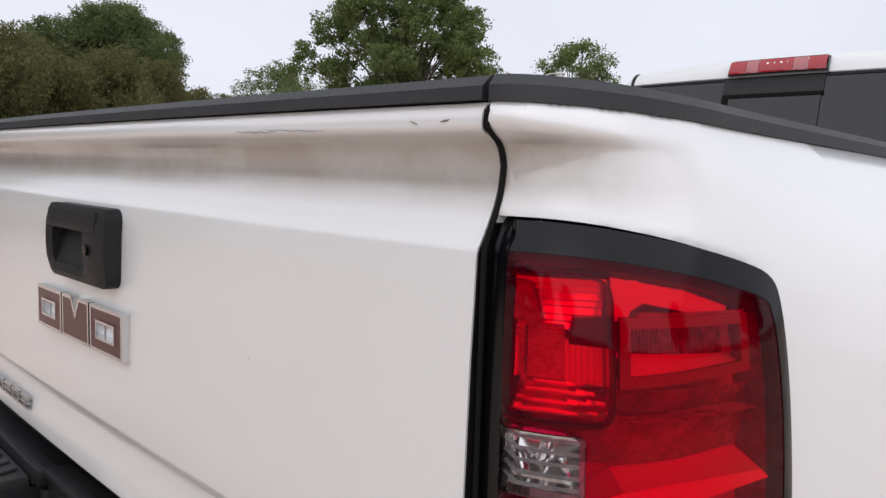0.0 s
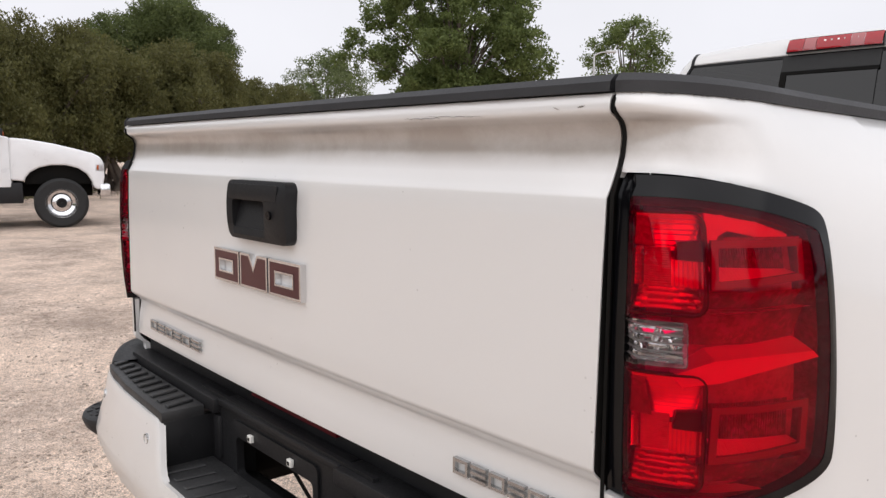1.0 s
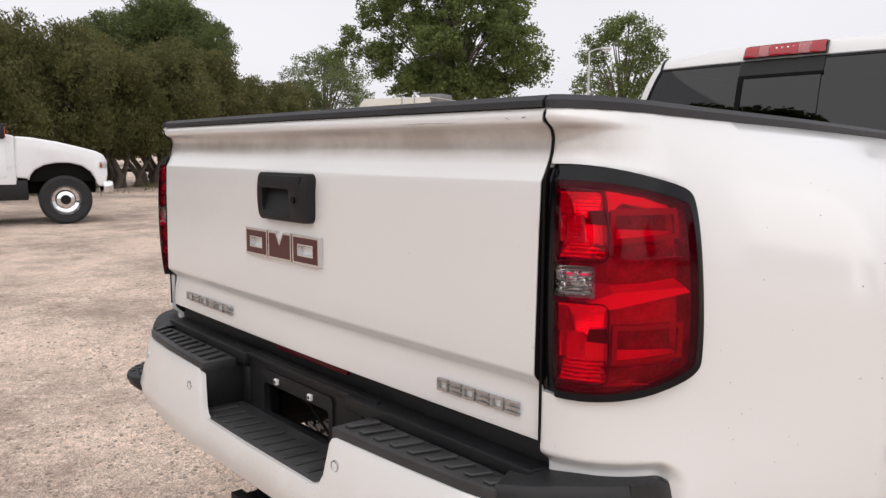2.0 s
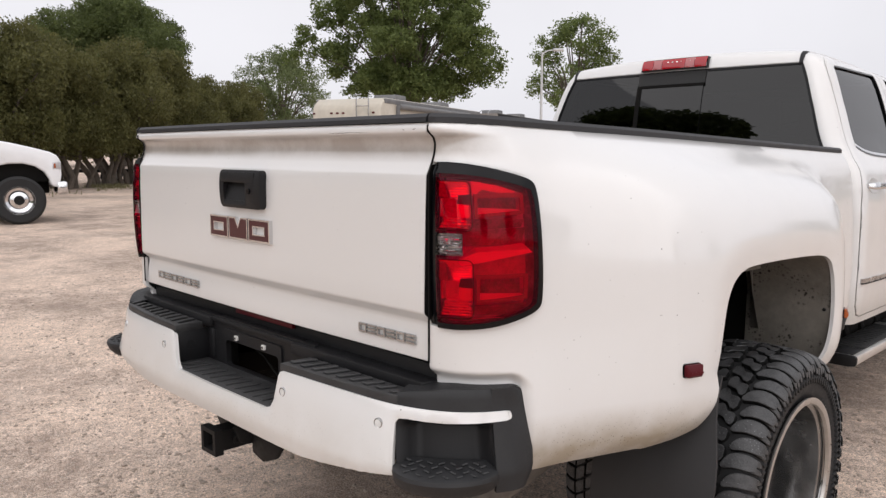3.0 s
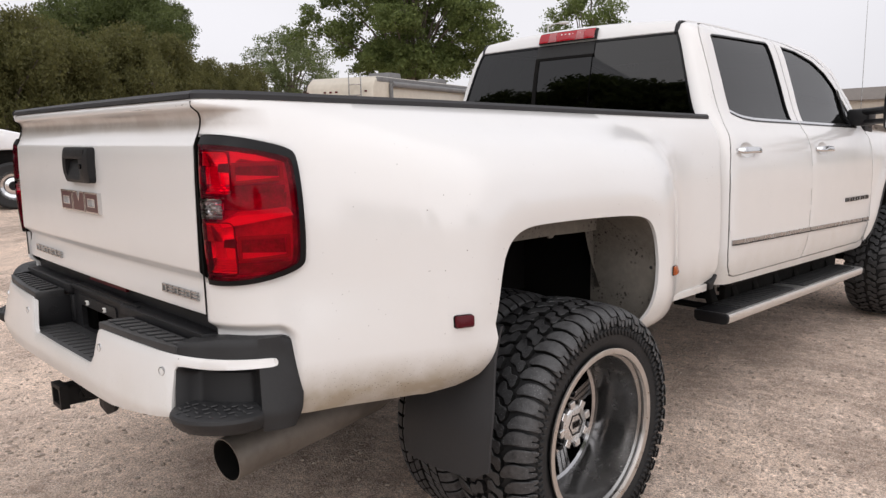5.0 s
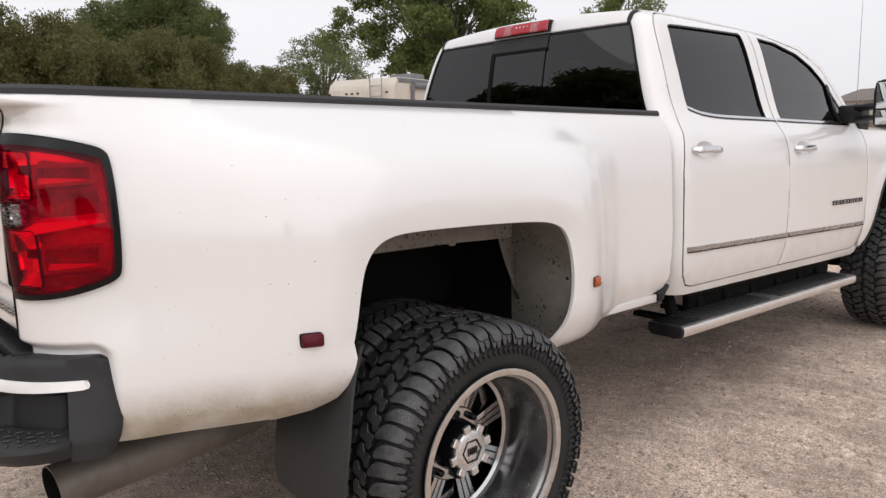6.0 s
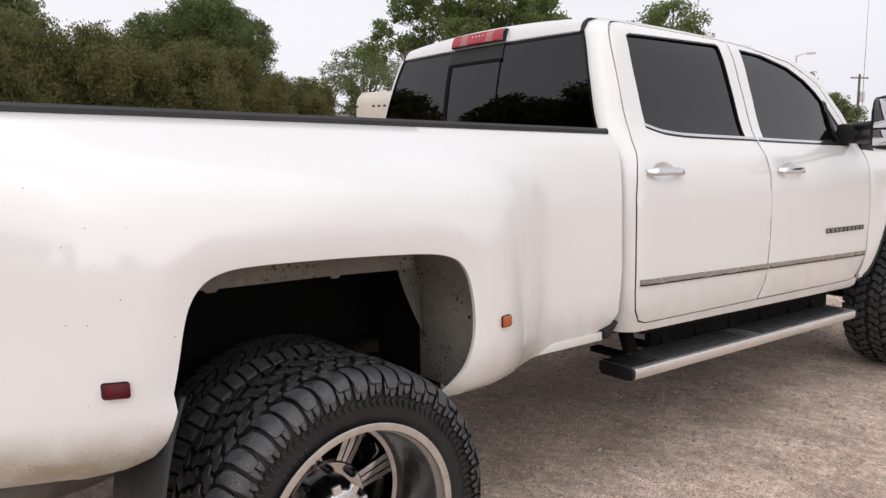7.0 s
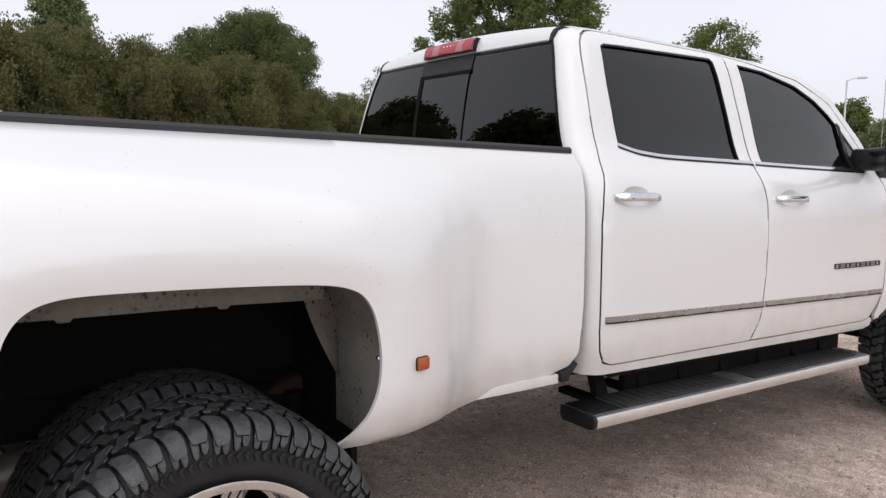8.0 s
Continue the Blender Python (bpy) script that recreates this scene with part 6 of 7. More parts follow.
# cabin furniture
tp("cabin_floor", box(-0.93, 0.93, 2.66, 4.85, 0.80, 0.83), CABIN)
tp("headliner", box(-0.60, 0.60, 2.76, 4.0, 2.02, 2.035, 0.006), CABIN)
tp("dashboard", prism([(4.45, 1.38), (4.50, 1.50), (4.80, 1.555), (4.85, 1.4), (4.7, 0.9), (4.5, 1.0)], -0.88, 0.88, axis="x", r=0.03), CABIN, label="dark dashboard")
for cx, cy in ((0.42, 3.85), (-0.42, 3.85), (0.42, 2.86), (-0.42, 2.86)):
    seat = tp("seat", merge(box(cx - 0.26, cx + 0.26, cy - 0.05, cy + 0.50, 1.02, 1.18, 0.05)), CABIN, label="dark cabin seat")
    tp("backrest", moved(box(cx - 0.25, cx + 0.25, -0.07, 0.07, 0, 0.58, 0.05), pose(0, cy, 1.08, 12)), CABIN, seat)
    tp("headrest", moved(box(cx - 0.13, cx + 0.13, -0.05, 0.05, 0.62, 0.80, 0.04), pose(0, cy, 1.05, 8)), CABIN, seat)
tp("steering_wheel", moved(lathe([(-0.015 + 0.015 * math.cos(a), 0.185 + 0.015 * math.sin(a)) for a in [k * math.pi / 4 for k in range(8)]], 28), pose(-0.42, 4.36, 1.44, 0, 25, 90)), CABIN)

# towing mirrors
for s in (1, -1):
    mx = lambda a, b: sorted((s * a, s * b))
    shell = prism(smooth_poly([(1.19, 1.515), (1.40, 1.515), (1.435, 1.55), (1.43, 1.76), (1.40, 1.795), (1.20, 1.79), (1.172, 1.76), (1.172, 1.545)], 1), 4.295, 4.42, axis="y", r=0.02)
    mir = tp("towing_mirror", shell if s > 0 else mirrored(shell), BLACK_PLASTIC, label="black towing mirror on two arms")
    tp("mirror_glass", box(*mx(1.195, 1.415), 4.289, 4.296, 1.625, 1.770, 0.002), MIRROR, mir, "mirror pane")
    tp("lower_glass", box(*mx(1.195, 1.415), 4.289, 4.296, 1.535, 1.615, 0.002), MIRROR, mir)
    tp("mirror_arm", tube([(s * 0.93, 4.64, 1.645), (s * 1.05, 4.55, 1.648), (s * 1.19, 4.38, 1.650)], 0.024, 10), BLACK_PLASTIC, mir)
    tp("mirror_arm", tube([(s * 0.93, 4.64, 1.580), (s * 1.05, 4.55, 1.580), (s * 1.19, 4.38, 1.580)], 0.018, 10), BLACK_PLASTIC, mir)
    tp("mirror_base", box(*mx(0.875, 1.02), 4.58, 4.72, 1.555, 1.665, 0.02), BLACK_PLASTIC, mir)

# whip antenna on the right front fender
ant = tp("antenna", tube([(0.84, 4.985, 1.56), (0.838, 4.99, 2.05), (0.836, 4.995, 2.55)], [0.0024, 0.002, 0.0014], 8), DARK_CHROME, label="thin grey whip antenna")
tp("antenna_foot", tube([(0.84, 4.985, 1.52), (0.84, 4.985, 1.60)], [0.016, 0.008], 10), BLACK_PLASTIC, ant)

# --- running boards ---
for s in (1, -1):
    mx = lambda a, b: sorted((s * a, s * b))
    prof = [(0.845, 0.600), (0.985, 0.601), (1.010, 0.600), (1.021, 0.596), (1.025, 0.586), (1.024, 0.562), (1.018, 0.551), (0.99, 0.545), (0.862, 0.545), (0.845, 0.56)]
    prof = [(s * x, z) for x, z in prof]
    board = tp("running_board", prism(prof, 2.612, 4.64, axis="y"), BOARD_ALLOY, label="stainless running board with black tread pads", sharp=40)
    tp("end_cap", prism([(x * 1.002, z) for x, z in prof], 2.596, 2.616, axis="y", r=0.003), BLACK_PLASTIC, board, "black end cap")
    tp("end_cap", prism([(x * 1.002, z) for x, z in prof], 4.636, 4.656, axis="y", r=0.003), BLACK_PLASTIC, board)
    tp("board_deck", box(*mx(0.850, 1.004), 2.617, 2.775, 0.599, 0.604, 0.001), BLACK_PLASTIC, board, "black end plate")
    for y0, y1 in ((2.79, 3.50), (3.64, 4.53)):
        pad = tp("tread_pad", box(*mx(0.858, 1.006), y0, y1, 0.599, 0.612, 0.005), BOARD_PAD, board, "black ribbed tread pad")
        n = int((y1 - y0) / 0.052)
        for k in range(n):
            y = y0 + 0.03 + k * 0.052
            tp("pad_rib", box(*mx(0.872, 0.985), y, y + 0.024, 0.611, 0.6165, 0.002, 1), BOARD_PAD, pad)
    for y in (2.80, 3.05, 3.32, 3.62, 3.92, 4.22, 4.48):
        tp("board_bracket", merge(box(*mx(0.62, 0.90), y, y + 0.06, 0.56, 0.585, 0.004), moved(box(-0.02, 0.02, y, y + 0.06, 0, 0.20, 0.004), pose(s * 0.84, 0, 0.575, 0, -s * 20))), UNDER, board)

# --- chassis ---
for s in (1, -1):
    mx = lambda a, b: sorted((s * a, s * b))
    # black plates added under the sill, in place of the shaded underside
    tp("rocker_under", box(*mx(0.82, 0.955), 2.75, 4.70, 0.712, 0.748, 0.006), UNDER)
    tp("rocker_dark_plate", box(*mx(0.79, 0.83), 2.98, 4.70, 0.575, 0.735, 0.01), UNDER)
    tp("frame_rail", box(*mx(0.40, 0.48), 0.10, 5.9, 0.66, 0.86, 0.01), UNDER, label="black chassis rail")
    tp("leaf_spring", merge(*[tube([(s * 0.52, 0.35 + 0.12 * k, 0.60 - 0.02 * k), (s * 0.52, 1.15, 0.52 - 0.012 * k), (s * 0.52, 1.95 - 0.12 * k, 0.62 - 0.02 * k)], 0.018, 6) for k in range(3)]), UNDER)
    tp("shock_absorber", tube([(s * 0.36, 1.05, 0.46), (s * 0.40, 0.86, 0.95)], 0.035, 12), UNDER)
tp("rear_axle", merge(part_axle(1.15)), UNDER, label="rear axle with differential")
tp("front_axle", merge(part_axle(5.41)), UNDER)
tp("drive_shaft", tube([(0, 1.3, 0.50), (0, 3.6, 0.70)], 0.05, 12), UNDER)
# unseen tank, case, pipe and beam, added to keep light from under the truck
tp("tank_light_block", box(-0.80, -0.14, 2.25, 3.95, 0.42, 0.78, 0.05), UNDER, label="unseen black tank-shaped block under the cab, added to stop light")
tp("case_light_block", box(-0.20, 0.22, 3.7, 4.9, 0.44, 0.82, 0.06), UNDER)
tp("rear_axle", tube([(-0.66, 1.15, 0.47), (-0.2, 1.15, 0.47), (-0.14, 1.15, 0.47), (0.14, 1.15, 0.47), (0.2, 1.15, 0.47), (0.66, 1.15, 0.47)], [0.055, 0.06, 0.17, 0.17, 0.06, 0.055], 20), UNDER, label="black rear axle with round housing")
tp("pipe_light_block", tube([(0.66, 0.83, 0.66), (0.56, 1.3, 0.72), (0.52, 2.2, 0.66), (0.50, 4.4, 0.62)], 0.06, 14), UNDER)
tp("cross_light_block", box(-0.46, 0.46, 2.02, 2.14, 0.60, 0.76, 0.02), UNDER)
tp("underbody", box(-0.88, 0.88, 2.62, 4.9, 0.78, 0.80), UNDER)
tp("engine_bay", box(-0.7, 0.7, 4.86, 5.98, 0.80, 1.42, 0.05), UNDER)

# --- wheels ---
def tyre_profile(w, r):
    """Half profile from the crown outwards: arc place -> (x, r, nx, nr)."""
    hw = w / 2
    pts = [(0.0, r), (hw * 0.45, r - 0.001), (hw * 0.74, r - 0.006), (hw * 0.88, r - 0.016), (hw * 0.965, r - 0.034), (hw * 1.0, r - 0.062), (hw * 0.995, r - 0.088), (hw * 0.955, r - 0.115), (hw * 0.88, r - 0.136), (hw * 0.84, r - 0.146)]
    s = [0.0]
    for a, b in zip(pts, pts[1:]):
        s.append(s[-1] + math.dist(a, b))
    fx, fr = pchip(s, [p[0] for p in pts]), pchip(s, [p[1] for p in pts])

    def f(t):
        a = abs(t)
        x, rr = fx(a), fr(a)
        dx, dr = fx(min(a + 0.001, s[-1])) - fx(max(a - 0.001, 0)), fr(min(a + 0.001, s[-1])) - fr(max(a - 0.001, 0))
        k = math.hypot(dx, dr) or 1
        sg = 1 if t >= 0 else -1
        return sg * x, rr, sg * -dr / k, dx / k
    return f, s[-1]


def lug(f, stations, h, base=-0.004, flare=0.0022, sag=0.0):
    """A raised tread block: stations (arc place, angle from, angle to) in metres round the crown."""
    R = f(0)[1]
    rows = []
    for i, (t, a, b) in enumerate(stations):
        x, r, nx, nr = f(t)
        row = []
        for s, hh in ((a - flare, base), (a, h - 0.002), (a + 0.002, h), (b - 0.002, h), (b, h - 0.002), (b + flare, base)):
            th = s / R
            rr = r + nr * hh
            row.append((x + nx * hh, rr * math.cos(th), rr * math.sin(th)))
        rows.append(row)
    for end in (0, -1):
        t, a, b = stations[end]
        other = stations[1 if end == 0 else -2][0]
        d = 0.003 if t > other else -0.003
        x, r, nx, nr = f(t + d)
        row = []
        for s in (a - flare, a, a + 0.002, b - 0.002, b, b + flare):
            rr = r + nr * base
            row.append((x + nx * base, rr * math.cos(s / R), rr * math.sin(s / R)))
        if end == 0:
            rows.insert(0, row)
        else:
            rows.append(row)
    return grid(rows)


def tops(g):
    """The worn upper faces of a block."""
    v, f = g
    return v, [q for i, q in enumerate(f) if i % 5 in (1, 2, 3) and 5 <= i < len(f) - 5]


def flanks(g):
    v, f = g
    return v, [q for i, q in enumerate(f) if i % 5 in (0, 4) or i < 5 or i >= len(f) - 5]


def spin(g, n, offset=0.0):
    out = []
    for k in range(n):
        a = 2 * math.pi * (k + offset) / n
        c, s = math.cos(a), math.sin(a)
        out.append(([(x, y * c - z * s, y * s + z * c) for x, y, z in g[0]], g[1]))
    return merge(*out)


def carcass(r, w, depth):
    f, end = tyre_profile(w, r - depth)
    ring = [f(-end + 2 * end * k / 44)[:2] for k in range(45)]
    return f, lathe(ring + [(w * 0.40, r - 0.165), (-w * 0.40, r - 0.165)], 96)


def mud_tyre(r, w, n=52):
    """Carcass with side-wall marks, and the tread blocks."""
    f, body = carcass(r, w, 0.017)
    blocks, side = [], [body]
    p = 2 * math.pi * r / n
    hw = w / 2
    vary = np.random.default_rng(17)
    for sg in (1, -1):
        o = 0.0 if sg > 0 else 0.5
        # leaf-shaped shoulder lugs, every second one set further out, that run on down the side wall
        for k in range(4):
            shift = (0.0, 0.085)[k % 2] + vary.uniform(-0.012, 0.012)
            wide = (1.1, 1.05)[k % 2] * vary.uniform(0.95, 1.05)
            bow = vary.uniform(0.85, 1.2)
            a = [(sg * hw * (t + shift), (c * bow - wd * wide) * p, (c * bow + wd * wide) * p) for t, c, wd in ((0.45, 0.36, 0.06), (0.47, 0.33, 0.17), (0.51, 0.24, 0.27), (0.57, 0.13, 0.33), (0.65, 0.04, 0.36), (0.74, 0.0, 0.375), (0.83, -0.01, 0.375), (0.90, 0.0, 0.36), (0.95, 0.01, 0.33), (0.98, 0.02, 0.26))]
            blocks.append((lug(f, a, 0.0165, -0.006, 0.0012), n // 4, (k + o) / 4))
            # flutes that carry the lug on over the shoulder
            for c0, wd0, t1 in ((-0.20, 0.150, 1.12 + 0.03 * (k % 2)), (0.19, 0.140, 1.16 - 0.03 * (k % 2))):
                b = [(sg * hw * (t0 + shift * 0.45), (c0 * wide + lean - wd) * p, (c0 * wide + lean + wd) * p) for t0, lean, wd in ((0.86, 0.0, wd0 * 1.2), (0.95, 0.03, wd0 * 1.3), (1.04, 0.06, wd0 * 1.2), (t1 - 0.04, 0.09, wd0), (t1, 0.11, wd0 * 0.6))]
                blocks.append((lug(f, b, 0.0105, -0.005, 0.0015), n // 4, (k + o) / 4))
        # a ring of zigzag teeth under the shoulder
        for c0 in (0.0, 0.5):
            z = [(sg * hw * 1.19, p * (c0 - 0.02), p * (c0 + 0.20)), (sg * hw * 1.25, p * (c0 + 0.10), p * (c0 + 0.34)), (sg * hw * 1.31, p * (c0 + 0.02), p * (c0 + 0.26)), (sg * hw * 1.34, p * (c0 + 0.0), p * (c0 + 0.14))]
            side.append(spin(lug(f, z, 0.0075, -0.002, 0.001), n, o))
        # one row of chunky hooked blocks between crown and shoulder, set in and out by turns
        for k in range(4):
            g, d = vary.uniform(0.92, 1.06), (0.0, 0.05)[k % 2]
            c = [(sg * hw * (0.03 + d + (0.40 - 0.3 * d) * t), p * (o + 0.62 + q * 0.20 - wd * g), p * (o + 0.62 + q * 0.20 + wd * g)) for t, q, wd in ((0.0, -0.7, 0.20), (0.05, -0.9, 0.32), (0.20, -1.0, 0.40), (0.34, -0.8, 0.40), (0.46, -0.1, 0.29), (0.56, 0.4, 0.28), (0.70, 0.9, 0.38), (0.86, 1.0, 0.39), (0.95, 0.9, 0.30), (1.0, 0.8, 0.18))]
            blocks.append((lug(f, c, 0.0164, -0.006, 0.001), n // 4, k / 4))
    # raised maker's marks as plain bars on the outer wall
    for k0 in (4, 13, 25):
        for k in range(5):
            t = hw * 1.52
            q = 0.028 * (k + k0 * 2.4)
            side.append(lug(f, [(t, q, q + 0.020), (t + 0.012, q, q + 0.020), (t + 0.024, q, q + 0.020)], 0.0025, -0.001, 0.0006))
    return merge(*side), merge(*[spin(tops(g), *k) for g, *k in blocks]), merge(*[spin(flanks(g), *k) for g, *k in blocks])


def road_tyre(r, w, n=58):
    f, body = carcass(r, w, 0.013)
    blocks = []
    p = 2 * math.pi * r / n
    hw = w / 2
    for sg in (1, -1):
        a = [(sg * hw * t, (c - 0.39) * p, (c + 0.39) * p) for t, c in ((0.60, 0.06), (0.75, 0.02), (0.92, -0.02), (1.06, -0.04), (1.16, -0.04))]
        blocks.append((lug(f, a, 0.013, -0.004, 0.002), n, 0.0 if sg > 0 else 0.5))
        for t0, o in ((0.33, 0.3), (0.05, 0.7)):
            c = [(sg * hw * (t0 + t), p * (o + k - wd), p * (o + k + wd)) for t, k, wd in ((0.0, -0.2, 0.38), (0.11, 0.0, 0.42), (0.22, 0.2, 0.38))]
            blocks.append((lug(f, c, 0.0125, -0.004, 0.002), n))
    return body, merge(*[spin(tops(g), *k) for g, *k in blocks]), merge(*[spin(flanks(g), *k) for g, *k in blocks])


def wheel(at, face, tyre_mesh, dish, spokes=True):
    """One wheel; face is the side (+1 or -1) to which it looks, dish how deep its spokes sit."""
    hub = part("wheel", lathe([(-0.15, 0.02), (0.13 - dish, 0.02), (0.13 - dish, 0.075), (0.11 - dish, 0.085), (-0.15, 0.085)], 32), RIM_METAL, truck, "polished deep-dish wheel with dusty mud tyre" if spokes else "plain inner dual wheel", m=pose(*at, 0, 0, 0 if face > 0 else 180))
    ty, tr, gv = new("tyre", tyre_mesh[0]), new("tread", tyre_mesh[1]), new("tread_groove", tyre_mesh[2])
    ty.parent = tr.parent = gv.parent = hub
    tr["kind"] = gv["kind"] = "stuff"
    ty["label"] = "black mud-terrain tyre with chunky tread" if spokes else "black road tyre"
    W = 0.150
    barrel = [(W + 0.004, 0.292), (W + 0.006, 0.287), (W + 0.002, 0.281), (W - 0.012, 0.277), (W - 0.022, 0.262), (0.02, 0.250), (-0.06, 0.247), (-W, 0.262), (-W - 0.004, 0.285), (-W, 0.292), (-W + 0.02, 0.272), (0, 0.262), (W - 0.02, 0.272)]
    rim = part("rim", lathe(barrel, 72), RIM_BARREL, hub, "dusty smoked barrel", sharp=40)
    part("rim_lip", lathe([(W + 0.0085, 0.293), (W + 0.0105, 0.287), (W + 0.007, 0.2725), (W - 0.003, 0.2695), (W - 0.006, 0.2745), (W + 0.0, 0.290)], 72), RIM_LIP, hub, "bright dusty rim lip", sharp=50)
    d = W - dish
    if not spokes:
        part("wheel_disc", lathe([(-0.02, 0.07), (0.0, 0.07), (0.03, 0.16), (0.0, 0.25), (-0.02, 0.25)], 48), UNDER, hub)
        return hub
    part("spoke_ring", lathe([(d - 0.03, 0.247), (d + 0.012, 0.247), (d + 0.016, 0.240), (d + 0.010, 0.228), (d - 0.03, 0.225)], 72), RIM_METAL, hub, sharp=40)
    for k in range(8):
        a = 2 * math.pi * (k + 0.35) / 8
        sp = part("spoke", merge(prism([(0.085, -0.026), (0.235, -0.034), (0.235, 0.034), (0.085, 0.026)], d - 0.03, d + 0.010, axis="z", r=0.004)), RIM_METAL, hub, m=Matrix.Rotation(a, 4, "X") @ Matrix(((0, 0, 1, 0), (1, 0, 0, 0), (0, 1, 0, 0), (0, 0, 0, 1))))
        for o in (-0.013, 0.013):
            part("spoke_groove", prism([(0.115, o * 0.7 - 0.0022), (0.225, o - 0.003), (0.225, o + 0.003), (0.115, o * 0.7 + 0.0022)], d + 0.0085, d + 0.0108, r=0.0005, seg=1), GLOSS_BLACK, hub, m=sp.matrix_basis.copy())
    part("hub_plate", lathe([(d - 0.04, 0.03), (d + 0.012, 0.03), (d + 0.015, 0.118), (d + 0.006, 0.126), (d - 0.04, 0.126)], 48), RIM_METAL, hub, sharp=40)
    top = d + 0.098
    part("hub_barrel", lathe([(d, 0.02), (top - 0.012, 0.02), (top - 0.012, 0.070), (top - 0.02, 0.078), (d + 0.010, 0.086), (d, 0.086)], 40), GLOSS_BLACK, hub, "dark hub barrel", sharp=40)
    cap = part("hub_cap", lathe([(top - 0.016, 0.005), (top, 0.005), (top + 0.002, 0.058), (top - 0.004, 0.066), (top - 0.016, 0.068)], 36), CAP_METAL, hub, "bright hub cap with plain hexagon mark", sharp=40)
    for k in range(8):
        a = 2 * math.pi * k / 8
        part("lug_nut", moved(lathe([(0.0, 0.002), (0.026, 0.002), (0.028, 0.008), (0.025, 0.0115), (0.0, 0.0125)], 14), pose(d + 0.011, 0.105 * math.cos(a), 0.105 * math.sin(a))), GLOSS_BLACK, hub)
        part("cap_tooth", moved(box(top - 0.012, top + 0.001, -0.014, 0.014, 0.060, 0.086, 0.002, 1), Matrix.Rotation(a + 0.2, 4, "X")), CAP_METAL, hub)
    hexa = [(0.042 * math.cos(math.pi / 3 * k), 0.042 * math.sin(math.pi / 3 * k)) for k in range(6)]
    part("cap_hexagon", skin(hexa, [shrink(hexa, 0.005)], lambda y, z, off=0.0: (top + 0.003 + off, y, z), 0.03, off=0.0, thick=0.003, edge=0.03), GLOSS_BLACK, hub)
    part("cap_bars", merge(*[box(top + 0.001, top + 0.0035, -0.018 + 0.009 * k, -0.014 + 0.009 * k, -0.012, 0.012) for k in range(5)]), GLOSS_BLACK, hub)
    return hub


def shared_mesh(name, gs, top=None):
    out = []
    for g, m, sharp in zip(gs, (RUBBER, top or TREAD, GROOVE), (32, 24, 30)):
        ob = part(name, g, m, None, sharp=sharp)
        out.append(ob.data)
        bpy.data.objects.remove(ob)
    return out


TYRE_R = 0.437
mud = shared_mesh("mud_tyre", mud_tyre(TYRE_R, 0.310))
road = shared_mesh("road_tyre", road_tyre(TYRE_R - 0.004, 0.26), TREAD_DIM)
for s in (1, -1):
    wheel((s * 1.118, 1.15, TYRE_R + 0.001), s, mud, 0.21)
    wheel((s * 0.805, 1.15, TYRE_R - 0.003), s, road, 0.10, False)
    wheel((s * 0.945, 5.41, TYRE_R + 0.001), s, mud, 0.12)

# ---- trees ----
def leaf_cloud(rng, crowns, clumps, per, sigma, size, stretch=1.0, fill=0.45, core=0.18):
    """Leaves in clumps on and under the surface of the crown's lobes."""
    vol = np.array([c[3] * c[4] * c[5] for c in crowns]) ** 0.67
    which = rng.choice(len(crowns), clumps, p=vol / vol.sum())
    C = np.array(crowns)[which]
    d = rng.normal(size=(clumps, 3))
    d /= np.linalg.norm(d, axis=1)[:, None]
    rad = fill + (1 - fill) * rng.random(clumps) ** 0.6
    rad *= rng.uniform(0.86, 1.1, clumps)
    cen = C[:, :3] + d * C[:, 3:6] * rad[:, None]
    n = clumps * per
    sg = sigma * rng.uniform(0.6, 1.3, clumps)
    p = np.repeat(cen, per, 0) + np.clip(rng.normal(size=(n, 3)), -1.5, 1.5) * np.repeat(sg, per)[:, None] * np.array((1, 1, 0.75 * stretch))
    a = rng.normal(size=(n, 3))
    a /= np.linalg.norm(a, axis=1)[:, None]
    if stretch > 1:
        a[:, 2] = np.abs(a[:, 2]) + 0.8
        a /= np.linalg.norm(a, axis=1)[:, None]
    b = np.cross(a, rng.normal(size=(n, 3)))
    b /= np.linalg.norm(b, axis=1)[:, None]
    L = size * rng.uniform(0.6, 1.3, n)[:, None]
    W = L * 0.42 / stretch ** 0.5
    v = np.stack([p - a * L * 0.5 + b * W, p + a * L * 0.6, p - a * L * 0.5 - b * W], 1).reshape(-1, 3)
    # a few broad sprays inside the crown stop the light
    m = clumps // 2
    q = C[:m, :3] + d[:m] * C[:m, 3:6] * rng.uniform(0.25, 0.62, m)[:, None]
    u = rng.normal(size=(m, 3))
    u *= (C[:m, 3] * core)[:, None] / np.linalg.norm(u, axis=1)[:, None]
    w = np.cross(u, rng.normal(size=(m, 3)))
    w *= (C[:m, 3] * core)[:, None] / np.maximum(np.linalg.norm(w, axis=1)[:, None], 1e-6)
    k = np.stack([q - u + w * 0.6, q + u, q - w], 1).reshape(-1, 3)
    return np.concatenate([v, k]), cen


